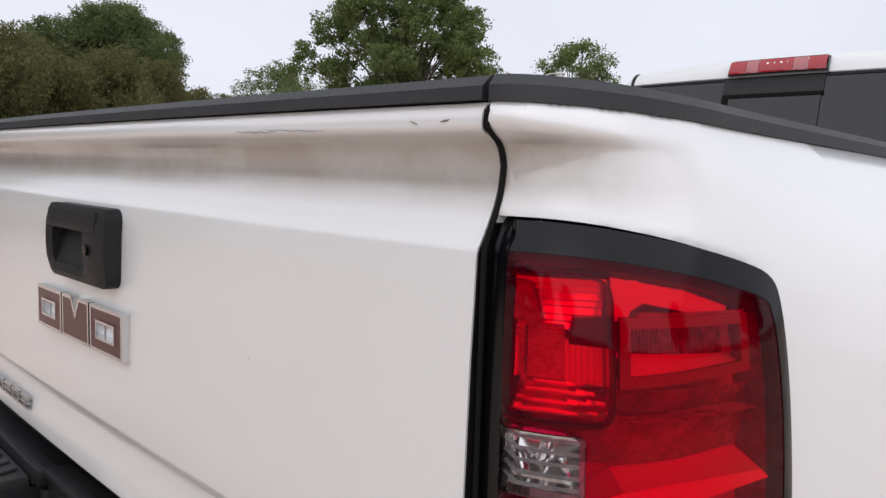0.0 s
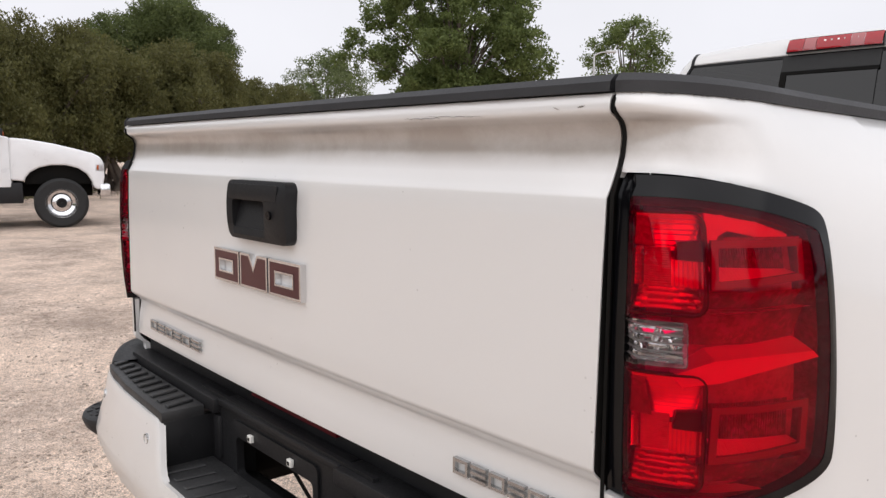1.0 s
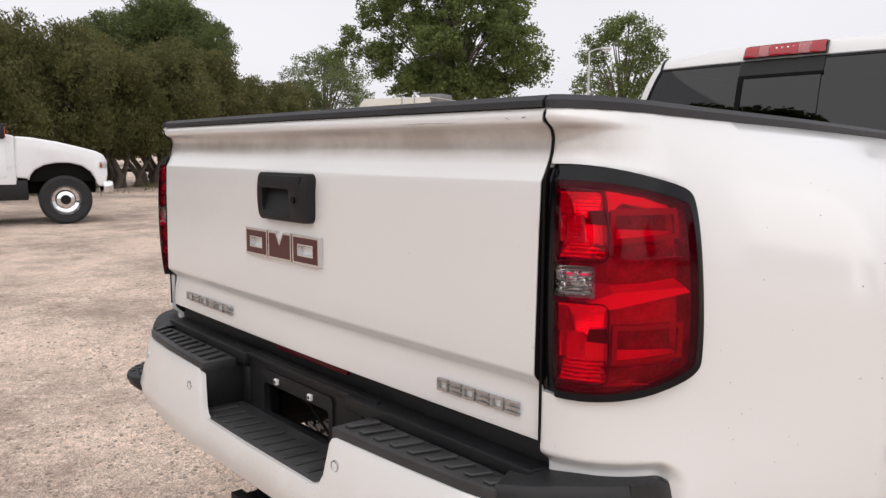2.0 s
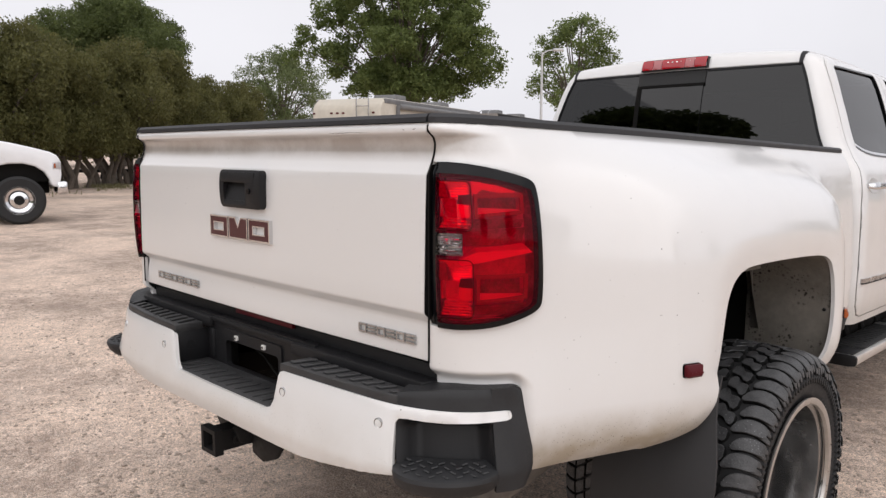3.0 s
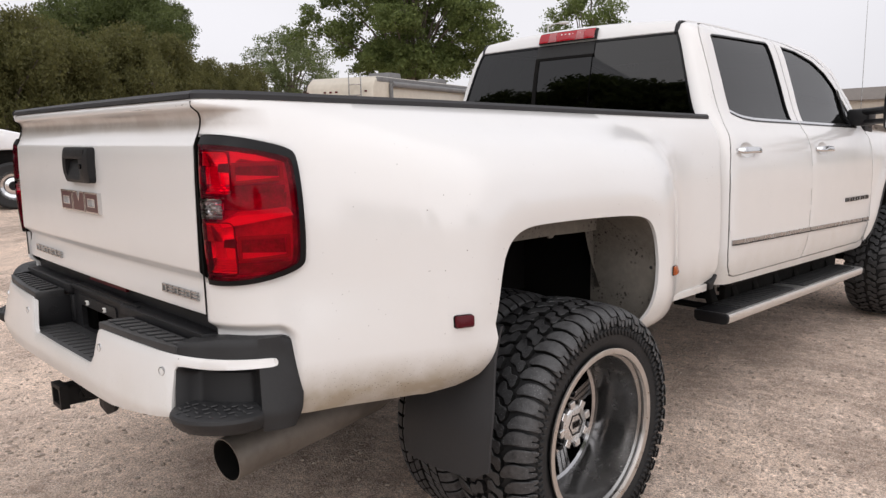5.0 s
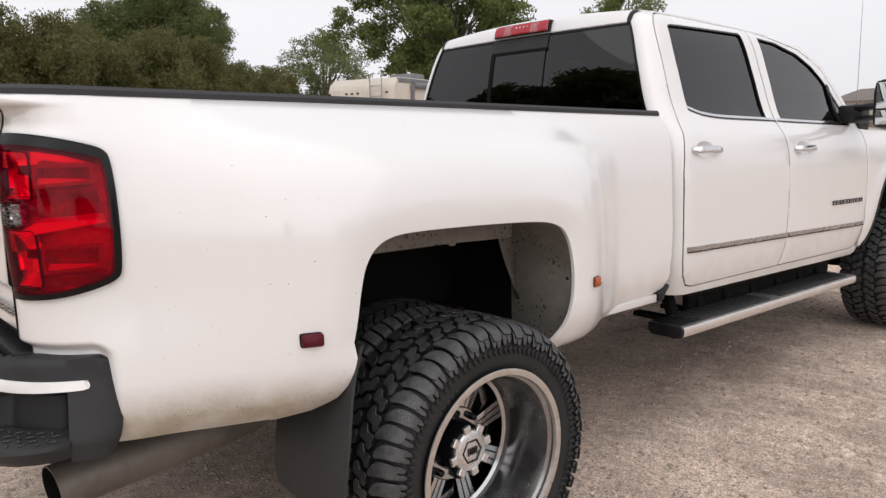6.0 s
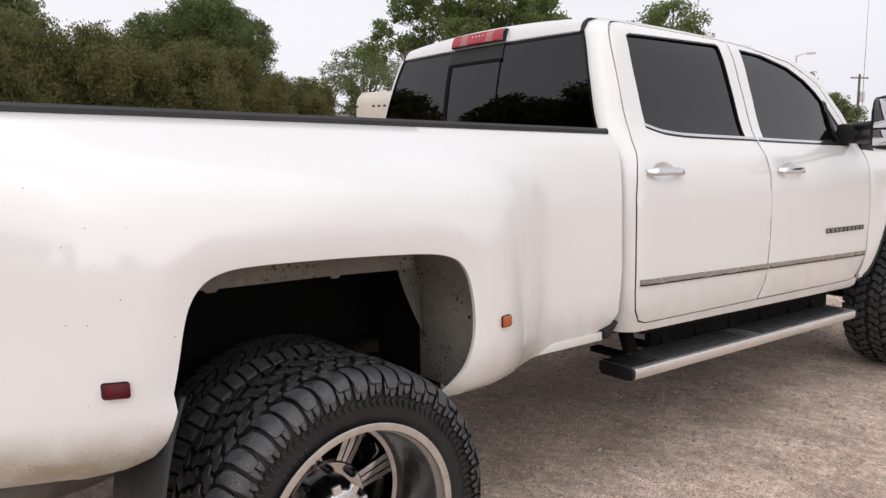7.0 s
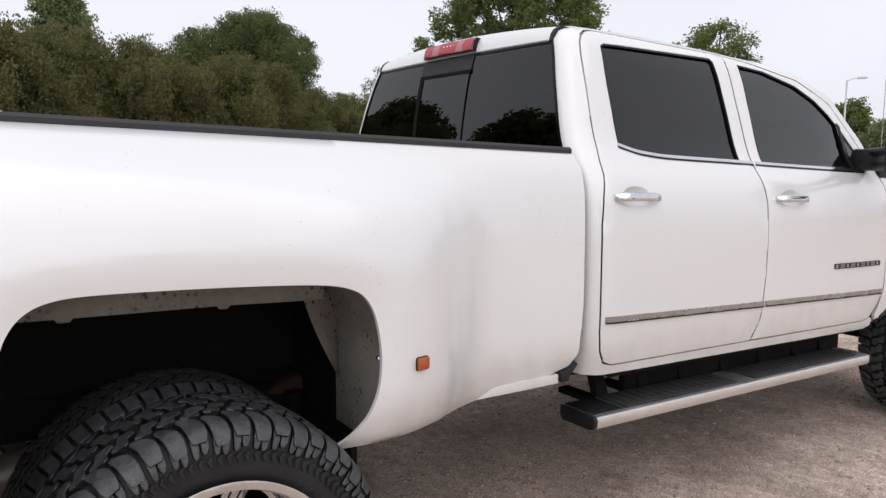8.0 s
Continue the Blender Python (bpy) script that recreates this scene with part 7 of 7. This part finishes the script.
def tree(name, label, at, crowns, trunk_r, fork, bark, leaf, clumps, per, sigma, size, seed, stems=1, stretch=1.0, fill=0.45, group="", category="tree", core=0.18):
    rng = np.random.default_rng(seed)
    t = thing(name, label, category, at, 0, group)
    v, cen = leaf_cloud(rng, crowns, clumps, per, sigma, size, stretch, fill, core)
    k = len(v) // 3
    me = bpy.data.meshes.new("crown")
    me.from_pydata(v.tolist(), [], np.arange(k * 3).reshape(-1, 3).tolist())
    me.materials.append(leaf)
    crown = new("crown", me)
    crown.parent = t
    crown["kind"] = "stuff"
    gs = []
    top = max(c[2] for c in crowns)
    for s in range(stems):
        ox, oy = (rng.normal(size=2) * 0.45) if stems > 1 else (0, 0)
        lean = np.clip(rng.normal(size=2), -1.2, 1.2) * (0.35 if stems > 1 else 0.15)
        r = trunk_r * (rng.uniform(0.5, 0.9) if stems > 1 else 1)
        pts = [(ox * 0.6, oy * 0.6, -0.05), (ox * 0.8, oy * 0.8, fork * 0.35), (ox + lean[0], oy + lean[1], fork), (ox * 1.0 + lean[0] * (1.0 if stems > 1 else 1.6), oy * 1.0 + lean[1] * (1.0 if stems > 1 else 1.6), fork + (0.22 if stems > 1 else 0.5) * (top - fork))]
        gs.append(tube(pts, [r * 1.35, r, r * 0.75, r * 0.3], 10))
    for c in crowns:
        base = Vector((0, 0, fork * 0.9))
        end = Vector(c[:3])
        mid = base.lerp(end, 0.5) + Vector((0, 0, 0.12 * (end - base).length))
        gs.append(tube([base, mid, end], [trunk_r * 0.55, trunk_r * 0.33, trunk_r * 0.12], 7))
    part("trunk", merge(*gs), bark, t)
    pick = rng.choice(len(cen), min(len(cen), 50), replace=False)
    tw = []
    for i in pick:
        e = Vector(cen[i])
        c = min(crowns, key=lambda q: (Vector(q[:3]) - e).length)
        tw.append(tube([Vector(c[:3]).lerp(e, 0.1), Vector(c[:3]).lerp(e, 0.6) + Vector((0, 0, 0.1)), e], [trunk_r * 0.10, trunk_r * 0.06, trunk_r * 0.025], 4))
    part("twig_mass", merge(*tw), bark, t)["kind"] = "stuff"
    return t


# cedar row along the edge of the lot
rng = np.random.default_rng(11)
cedars = []
for k in range(5):
    lobes = [(rng.normal() * 0.35, rng.normal() * 0.35, 2.25 + 0.68 * j, 1.35 - 0.13 * j + rng.normal() * 0.12, 1.35 - 0.13 * j, 0.95) for j in range(5)]
    lobes += [(rng.normal() * 0.9, rng.normal() * 0.9, rng.uniform(2.2, 4.4), 0.7, 0.7, 0.8) for j in range(3)]
    cedars.append(tree("cedar_tree", "dense dark olive cedar with bare grey stems", (0, 0, 0), lobes, 0.13, 1.3, BARK, LEAF_CEDAR, 620, 58, 0.15, 0.088, 40 + k, stems=6, stretch=1.6, fill=0.6, group="cedar row", core=0.22))
for k in range(27):
    q = (k - 7) / 19.0
    x, y = -24.0 - 13 * q + rng.normal() * 0.35, -1.0 + 23 * q + rng.normal() * 0.35
    sc = rng.uniform(0.96, 1.05) * (0.88 if k > 21 else 1.0)
    m = pose(x, y, 0, 0, 0, rng.uniform(0, 360)) @ Matrix.Diagonal((1.08 * sc, 1.08 * sc, sc, 1))
    if k < 5:
        cedars[k].matrix_basis = m
    else:
        copy_thing(cedars[k % 5], m)


def round_crown(rng, r, z0, z1, n, lobe):
    """Lobes that fill a rounded crown between two heights."""
    out = []
    for k in range(n):
        a, u = 2.4 * k + rng.uniform(-0.3, 0.3), (k + 0.5) / n
        z = z0 + (z1 - z0) * u
        w = r * math.sqrt(max(0.05, 1 - (2 * u - 0.85) ** 2)) * rng.uniform(0.35, 0.75)
        out.append((w * math.cos(a), w * math.sin(a), z, lobe * rng.uniform(0.8, 1.2), lobe * rng.uniform(0.8, 1.2), lobe * rng.uniform(0.6, 0.9)))
    return out


rng = np.random.default_rng(5)
tree("oak_tree", "broad dense dark green oak behind the cedars", (-72, 28.6, 0), round_crown(rng, 7.9, 5.4, 14.4, 15, 3.4), 0.5, 3.5, BARK, LEAF_OAK, 2400, 90, 0.42, 0.17, 61, fill=0.6)
tree("oak_tree", "dark green oak showing over the cedars", (-78, 22.0, 0), round_crown(rng, 4.8, 5.0, 10.5, 9, 2.7), 0.4, 3.0, BARK, LEAF_OAK, 1000, 56, 0.42, 0.22, 62, fill=0.6)
tree("oak_tree", "low dark green oak at the end of the cedars", (-60, 29.5, 0), round_crown(rng, 3.6, 2.6, 5.6, 8, 1.9), 0.3, 1.8, BARK, LEAF_OAK, 760, 34, 0.34, 0.26, 63, fill=0.6)
tree("elm_tree", "airy pale green elm in the distance", (-73, 48, 0), round_crown(rng, 8.0, 4.5, 12.6, 24, 1.75), 0.24, 4.0, BARK, LEAF_PALE, 540, 48, 0.34, 0.18, 64, fill=0.35, core=0.04)
pecan_lobes = round_crown(rng, 8.4, 6.5, 17.0, 38, 1.7) + [(-5.6, -5.6, 9.4, 1.2, 1.2, 2.0), (4.6, 4.2, 8.4, 1.5, 1.5, 2.0), (0.3, -0.4, 6.8, 2.6, 2.6, 1.2), (2.6, -1.6, 6.3, 1.7, 1.7, 1.0), (-2.4, 2.0, 6.4, 1.8, 1.8, 1.1), (2.4, 2.6, 6.6, 1.7, 1.7, 1.0), (-2.2, -2.2, 6.7, 1.7, 1.7, 1.0)]
tree("pecan_tree", "tall spreading green pecan with drooping branches", (-42, 39, 0), pecan_lobes, 0.26, 4.2, BARK, LEAF_PECAN, 1850, 60, 0.31, 0.19, 65, fill=0.45, core=0.08)
tree("elm_tree", "pale green elm beyond a lamp post", (-60.5, 89.1, 0), round_crown(rng, 8.8, 7.5, 20.0, 28, 1.75), 0.35, 6.0, BARK, LEAF_PECAN, 440, 34, 0.5, 0.30, 66, fill=0.4, core=0.04)
tree("elm_tree", "small rounded green tree far across the lot", (-42.4, 90, 0), round_crown(rng, 2.7, 3.5, 8.2, 9, 1.6), 0.25, 2.5, BARK, LEAF_PECAN, 360, 34, 0.4, 0.28, 67, fill=0.5)
tree("elm_tree", "small green tree beside a utility pole", (-37.5, 88, 0), round_crown(rng, 2.4, 2.5, 5.6, 7, 1.4), 0.2, 2.0, BARK, LEAF_PALE, 220, 32, 0.38, 0.28, 68, fill=0.5)
tree("pecan_tree", "light green tree rising behind the cedars", (-66.5, 10.6, 0), round_crown(rng, 2.9, 7.0, 14.6, 12, 1.5), 0.3, 4.0, BARK, LEAF_PALE, 560, 38, 0.38, 0.24, 69, fill=0.5)
tree("oak_tree", "dark tree rising behind the cedars", (-70, 4.0, 0), round_crown(rng, 3.6, 5.0, 10.6, 9, 2.0), 0.3, 3.0, BARK, LEAF_OAK, 700, 36, 0.42, 0.28, 70, fill=0.55)
# trees on the other sides of the lot
back_oak = tree("oak_tree", "broad green oak behind the lot", (-32, -14, 0), round_crown(rng, 5.4, 3.8, 9.8, 12, 2.4), 0.4, 2.6, BARK, LEAF_OAK, 700, 24, 0.4, 0.42, 71, fill=0.6)
back_pecan = tree("pecan_tree", "tall green tree behind the lot", (-25, -32.5, 0), round_crown(rng, 6.2, 4.6, 11.8, 16, 1.9), 0.36, 3.2, BARK, LEAF_PECAN, 700, 24, 0.4, 0.38, 72, fill=0.5)
back_pecan.matrix_basis = pose(-25, -32.5, 0) @ Matrix.Diagonal((1.38, 1.38, 1.38, 1))
for k, (src, x, y, s) in enumerate(((back_oak, -30, -27, 1.15), (back_oak, -19, -35, 1.42), (back_pecan, -4, -41, 1.0), (back_oak, 6, -46, 1.1), (back_oak, 16, -52, 1.0), (back_oak, 28, -54, 1.05), (back_pecan, 44, -50, 1.0), (back_oak, 62, -20, 1.0), (back_pecan, 66, 14, 1.0), (back_oak, 58, 48, 1.05), (back_oak, 30, 96, 1.0), (back_pecan, 12, 120, 1.1))):
    copy_thing(src, pose(x, y, 0, 0, 0, 67 * k) @ Matrix.Diagonal((s / src.scale.x, s / src.scale.x, s / src.scale.x, 1)))


def far_woods(seed):
    """The tree line on the horizon, all round."""
    r = np.random.default_rng(seed)
    n = 9000
    a = r.uniform(0, 2 * math.pi, n)
    d = r.uniform(270, 310, n)
    h = 4.0 + 4.5 * (0.5 + 0.5 * np.sin(a * 9) * np.sin(a * 23 + 1)) + r.uniform(-0.8, 0.8, n)
    z = h * r.random(n) ** 0.7
    p = np.stack([np.cos(a) * d, np.sin(a) * d, z], 1)
    u = r.normal(size=(n, 3))
    u /= np.linalg.norm(u, axis=1)[:, None]
    w = np.cross(u, r.normal(size=(n, 3)))
    w /= np.linalg.norm(w, axis=1)[:, None]
    v = np.stack([p - u * 1.8, p + w * 1.5, p + u * 1.8, p - w * 1.5], 1).reshape(-1, 3)
    return v.tolist(), np.arange(n * 4).reshape(-1, 4).tolist()


tagged(raw_mesh("far_woods", *far_woods(8), LEAF_OAK), "dim green tree line on the horizon", "woods", kind="stuff")


def grass_tufts(seed):
    r = np.random.default_rng(seed)
    n = 9000
    q = r.uniform(-0.4, 1.05, n)
    off = np.abs(r.normal(size=n)) * 2.2
    x, y = -24 - 13 * q + 0.87 * (off + 0.2), -1 + 23 * q - 0.49 * (off + 0.2)
    keep = np.array([noise.noise((a * 0.5, b * 0.5, 3)) > -0.05 for a, b in zip(x, y)])
    x, y = x[keep], y[keep]
    n = len(x)
    h, a = r.uniform(0.05, 0.20, n), r.uniform(0, 2 * math.pi, n)
    w = 0.02
    v = np.stack([np.stack([x - w * np.cos(a), y - w * np.sin(a), np.zeros(n) - 0.005], 1), np.stack([x + w * np.cos(a), y + w * np.sin(a), np.zeros(n) - 0.005], 1), np.stack([x + r.normal(size=n) * 0.05, y + r.normal(size=n) * 0.05, h], 1)], 1).reshape(-1, 3)
    return v.tolist(), np.arange(n * 3).reshape(-1, 3).tolist()


tagged(raw_mesh("grass", *grass_tufts(21), GRASS), "thin dry grass along the cedars", "grass", kind="stuff")

# ---- distant vehicles, buildings, poles ----
def work_truck(at, rz):
    """A white medium-duty truck, nose along its own +x, origin under the front axle."""
    t = thing("work_truck", "white medium-duty work truck parked across the lot", "truck", at, rz)
    W = 1.05
    hood = [(-0.85, 0.95), (-0.62, 0.92), (-0.60, 1.0), (-0.52, 1.10), (-0.36, 1.19), (-0.15, 1.235), (0.10, 1.235), (0.32, 1.18), (0.48, 1.06), (0.56, 0.92), (0.60, 0.78), (0.70, 0.74), (0.76, 0.80), (0.80, 1.0), (0.80, 1.26), (0.74, 1.40), (0.60, 1.475), (0.30, 1.56), (-0.10, 1.66), (-0.55, 1.74), (-0.85, 1.765)]
    part("hood", prism(hood, -W, W, axis="y", r=0.045, seg=3), FLEET_WHITE, t)
    cab = [(-2.55, 0.80), (-0.84, 0.80), (-0.84, 1.77), (-1.0, 1.80), (-1.52, 2.42), (-1.70, 2.50), (-2.45, 2.50), (-2.55, 2.42)]
    part("cab", prism(cab, -W + 0.02, W - 0.02, axis="y", r=0.04, seg=3), FLEET_WHITE, t)
    for s in (1, -1):
        y = s * (W - 0.018)
        part("side_window", prism([(-1.14, 1.74), (-1.56, 2.32), (-2.25, 2.34), (-2.25, 1.72)], *sorted((y, y + s * 0.006)), axis="y"), GLASS_DARK, t)
        door = part("door", prism(rounded(-2.36, -1.0, 0.95, 1.66, 0.06), *sorted((y, y + s * 0.010)), axis="y", r=0.004), FLEET_WHITE, t)
        part("door_handle", box(-2.26, -2.10, *sorted((y, y + s * 0.04)), 1.50, 1.55, 0.01), BLACK_PLASTIC, door)
        part("step_panel", box(-2.5, -0.66, *sorted((s * 0.80, s * (W - 0.03))), 0.50, 0.90, 0.02), BLACK_PLASTIC, t)
        part("headlamp", box(0.62, 0.795, *sorted((s * 0.72, s * (W + 0.004))), 1.10, 1.28, 0.03), CLEAR_LENS, t, "clear headlamp with an orange corner")
        part("turn_lamp", box(0.66, 0.70, *sorted((s * 0.9, s * (W + 0.007))), 1.14, 1.24, 0.01), LAMP_AMBER, t)
        mir = part("door_mirror", box(-1.12, -1.0, *sorted((s * (W + 0.05), s * (W + 0.27))), 1.70, 2.0, 0.03), BLACK_PLASTIC, t, "black mirror with an orange lamp")
        part("mirror_lamp", box(-1.0, -0.985, *sorted((s * (W + 0.07), s * (W + 0.25))), 1.73, 1.93, 0.005), LAMP_AMBER, mir)
        for x in (0.0, -4.1):
            w = part("wheel", lathe([(-0.14, 0.28), (-0.15, 0.44), (-0.11, 0.49), (0.11, 0.49), (0.15, 0.44), (0.14, 0.28)], 48), RUBBER, t, m=pose(x, s * 0.93, 0.49, 0, 0, 90 * s))
            part("rim", lathe([(0.04, 0.09), (0.02, 0.17), (0.06, 0.25), (0.13, 0.275), (0.145, 0.29), (0.10, 0.295), (-0.1, 0.29), (-0.1, 0.09)], 40), CHROME, w)
            part("hub", lathe([(0.0, 0.005), (0.12, 0.005), (0.125, 0.07), (0.10, 0.095), (0.0, 0.10)], 20), DARK_STEEL, w)
    part("wheel_well", box(-0.62, 0.58, -0.86, 0.86, 0.86, 1.24, 0.02), UNDER, t)
    part("front_bumper", box(0.70, 0.90, -1.08, 1.08, 0.60, 0.86, 0.04), CHROME, t)
    part("grille", box(0.76, 0.83, -0.62, 0.62, 0.92, 1.32, 0.02), BLACK_PLASTIC, t)
    part("frame", box(-5.8, 0.6, -0.45, 0.45, 0.60, 0.86, 0.02), UNDER, t)
    bed = part("flat_bed", box(-5.9, -2.7, -1.15, 1.15, 0.95, 1.10, 0.02), DARK_STEEL, t)
    part("headboard", box(-2.76, -2.70, -1.15, 1.15, 1.1, 2.2, 0.02), DARK_STEEL, bed)
    return t


work_truck((-15.75, 3.70, 0), 77)


def motorhome(at, rz, length, label, roof, body):
    """A boxy camper, +x towards its far end, origin at its near right corner on the ground."""
    t = thing("motorhome", label, "camper", at, rz)
    H, Wd = 3.05, 2.3
    end = [(0.0, 0.75), (0.0, H - 0.36), (0.08, H - 0.18), (0.32, H), (length - 0.3, H), (length, H - 0.25), (length, 0.75)]
    part("body", prism(end, 0, Wd, axis="y", r=0.05, seg=3), body, t)
    part("roof_edge", merge(box(0.25, length - 0.2, -0.02, 0.05, H - 0.16, H - 0.02, 0.02), box(0.25, length - 0.2, Wd - 0.05, Wd + 0.02, H - 0.16, H - 0.02, 0.02)), roof, t)
    for x in (2.6, 6.4):
        part("roof_unit", prism([(x, H), (x + 0.1, H + 0.28), (x + 0.85, H + 0.28), (x + 0.95, H)], 0.85, 1.65, axis="y", r=0.03), RV_GREY, t)
    part("awning_roll", tube([(1.0, -0.10, H - 0.22), (length - 1.6, -0.10, H - 0.22)], 0.085, 14), RV_GREY, t, "rolled grey awning")
    for x in (1.0, length - 1.6):
        part("awning_arm", box(x - 0.04, x + 0.04, -0.12, -0.02, 1.1, H - 0.2, 0.01), RV_GREY, t)
    for x0, x1 in ((1.4, 2.4), (4.0, 5.2), (7.0, 8.0)):
        w = part("window", box(x0, x1, -0.012, 0.01, 1.5, 2.2, 0.02), GLASS_DARK, t)
        part("window_frame", merge(box(x0 - 0.05, x1 + 0.05, -0.02, 0.0, 2.2, 2.25, 0.005), box(x0 - 0.05, x1 + 0.05, -0.02, 0.0, 1.45, 1.5, 0.005)), RV_GREY, w)
    part("stripe", box(0.2, length - 0.2, -0.008, 0.01, 1.15, 1.25), ROOF_BROWN, t)
    part("ladder", merge(*[tube([(-0.09, y, 0.9), (-0.09, y, H + 0.05), (0.2, y, H + 0.12)], 0.018, 8) for y in (0.35, 0.75)], *[tube([(-0.09, 0.35, 1.0 + 0.3 * k), (-0.09, 0.75, 1.0 + 0.3 * k)], 0.014, 6) for k in range(7)]), DARK_CHROME, t)
    for y in (1.2, 1.4, 1.6, 2.2, 0.2):
        part("marker_lamp", box(-0.02, 0.01, y, y + 0.08, H - 0.46, H - 0.41, 0.005), LAMP_RED, t)
    part("rear_window", box(-0.012, 0.01, 1.0, 2.0, 1.3, 2.0, 0.02), GLASS_DARK, t)
    for x in (2.0, length - 2.6):
        for y in (0.15, Wd - 0.15):
            part("wheel", lathe([(-0.12, 0.25), (-0.13, 0.36), (0.13, 0.36), (0.12, 0.25)], 28), RUBBER, t, m=pose(x, y, 0.37, 0, 0, 90))
            part("hub", lathe([(-0.1, 0.02), (0.1, 0.02), (0.1, 0.25), (-0.1, 0.25)], 24), CHROME, t, m=pose(x, y, 0.37, 0, 0, 90))
    part("chassis", box(0.3, length - 0.3, 0.3, Wd - 0.3, 0.45, 0.76, 0.03), UNDER, t)
    return t


motorhome((-14.5, 12.95, 0), 112, 8.6, "beige motorhome with a rolled grey awning", RV_GREY, RV_BEIGE)
motorhome((-19.6, 24.0, 0.15), 112, 8.8, "dark brown camper with a black roof edge", DARK_STEEL, ROOF_BROWN)


def street_lamp(at, h, rz, label):
    t = thing("street_lamp", label, "street lamp", at, rz)
    part("pole", tube([(0, 0, 0), (0, 0, h * 0.5), (0, 0, h)], [0.12, 0.10, 0.07], 14), GALV, t)
    part("arm", tube([(0, 0, h - 0.1), (0.5, 0, h + 0.12), (1.1, 0, h + 0.15)], 0.045, 8), GALV, t)
    part("lamp_head", box(0.85, 1.65, -0.18, 0.18, h + 0.05, h + 0.26, 0.07, 3), GALV, t, "pale lamp head")
    part("base", box(-0.22, 0.22, -0.22, 0.22, -0.02, 0.35, 0.03), WALL_TAN, t)


street_lamp((-34.2, 46.4, 0), 9.2, 36, "tall pale street lamp with one arm")
street_lamp((-33.7, 71.8, 0), 9.4, 20, "tall pale street lamp far across the lot")


def utility_pole(at, h, rz):
    t = thing("utility_pole", "wooden utility pole with crossarm and transformer", "utility pole", at, rz)
    part("pole", tube([(0, 0, -0.1), (0, 0, h)], [0.17, 0.12], 12), POLE_WOOD, t)
    part("crossarm", box(-1.3, 1.3, -0.06, 0.06, h - 0.5, h - 0.36, 0.01), POLE_WOOD, t)
    for x in (-1.15, -0.5, 0.5, 1.15):
        part("insulator", tube([(x, 0, h - 0.36), (x, 0, h - 0.2)], [0.05, 0.03], 8), GALV, t)
    part("transformer", tube([(0.42, 0, h - 3.2), (0.42, 0, h - 2.0)], 0.36, 18), GALV, t, "grey transformer can")
    part("bracket", box(0.0, 0.3, -0.05, 0.05, h - 2.7, h - 2.5, 0.01), GALV, t)


utility_pole((-36.9, 93, 0), 8.9, 70)
utility_pole((-70.0, 33.5, 0), 9.0, 60)

def house(at, rz, w, d, wall_h, roof_h, label, wall, roof, name="house"):
    t = thing(name, label, "building", at, rz)
    part("wall", merge(box(0, w, 0, 0.2, 0, wall_h), box(0, w, d - 0.2, d, 0, wall_h), box(0, 0.2, 0.2, d - 0.2, 0, wall_h), box(w - 0.2, w, 0.2, d - 0.2, 0, wall_h)), wall, t)
    part("gable", merge(prism([(0, wall_h), (d, wall_h), (d / 2, wall_h + roof_h)], 0, 0.2, axis="x"), prism([(0, wall_h), (d, wall_h), (d / 2, wall_h + roof_h)], w - 0.2, w, axis="x")), wall, t)
    part("roof", prism([(-0.4, wall_h - 0.22), (d / 2, wall_h + roof_h + 0.02), (d + 0.4, wall_h - 0.22), (d + 0.4, wall_h - 0.06), (d / 2, wall_h + roof_h + 0.2), (-0.4, wall_h - 0.06)], -0.4, w + 0.4, axis="x"), roof, t)
    for x in (w * 0.2, w * 0.7):
        win = part("window", box(x, x + 1.1, -0.03, 0.02, 1.0, 2.1, 0.01), GLASS_DARK, t)
        part("sill", box(x - 0.08, x + 1.18, -0.08, 0.0, 0.92, 1.0, 0.01), FLEET_WHITE, win)
    part("door", box(w * 0.46, w * 0.46 + 0.95, -0.03, 0.02, 0.0, 2.05, 0.01), ROOF_BROWN, t)


house((-68, 33.0, 0), 62, 8, 7, 2.7, 1.9, "small house with a brown shingle roof", WALL_TAN, ROOF_BROWN)
house((-42, 112, 0), -18, 26, 14, 4.2, 1.6, "long tan shed with a low roof", WALL_TAN, ROOF_BROWN, "shed")

trailer = thing("flat_trailer", "low dark flat trailer standing by the cedars", "trailer", (-33.5, 13.0, 0), 60)
part("deck", box(-1.9, 1.9, -0.9, 0.9, 0.52, 0.66, 0.02), DARK_STEEL, trailer)
part("tongue", box(1.9, 3.0, -0.05, 0.05, 0.45, 0.55, 0.01), DARK_STEEL, trailer)
part("jack", tube([(2.7, 0, 0.0), (2.7, 0, 0.6)], 0.04, 8), DARK_STEEL, trailer)
for s in (1, -1):
    part("wheel", lathe([(-0.1, 0.2), (-0.11, 0.33), (0.11, 0.33), (0.1, 0.2)], 24), RUBBER, trailer, m=pose(-0.3, s * 1.02, 0.335, 0, 0, 90))
    part("hub", lathe([(-0.08, 0.02), (0.08, 0.02), (0.08, 0.2), (-0.08, 0.2)], 20), GALV, trailer, m=pose(-0.3, s * 1.02, 0.335, 0, 0, 90))
    part("fender", box(-0.75, 0.15, *sorted((s * 0.9, s * 1.15)), 0.70, 0.74, 0.01), DARK_STEEL, trailer)
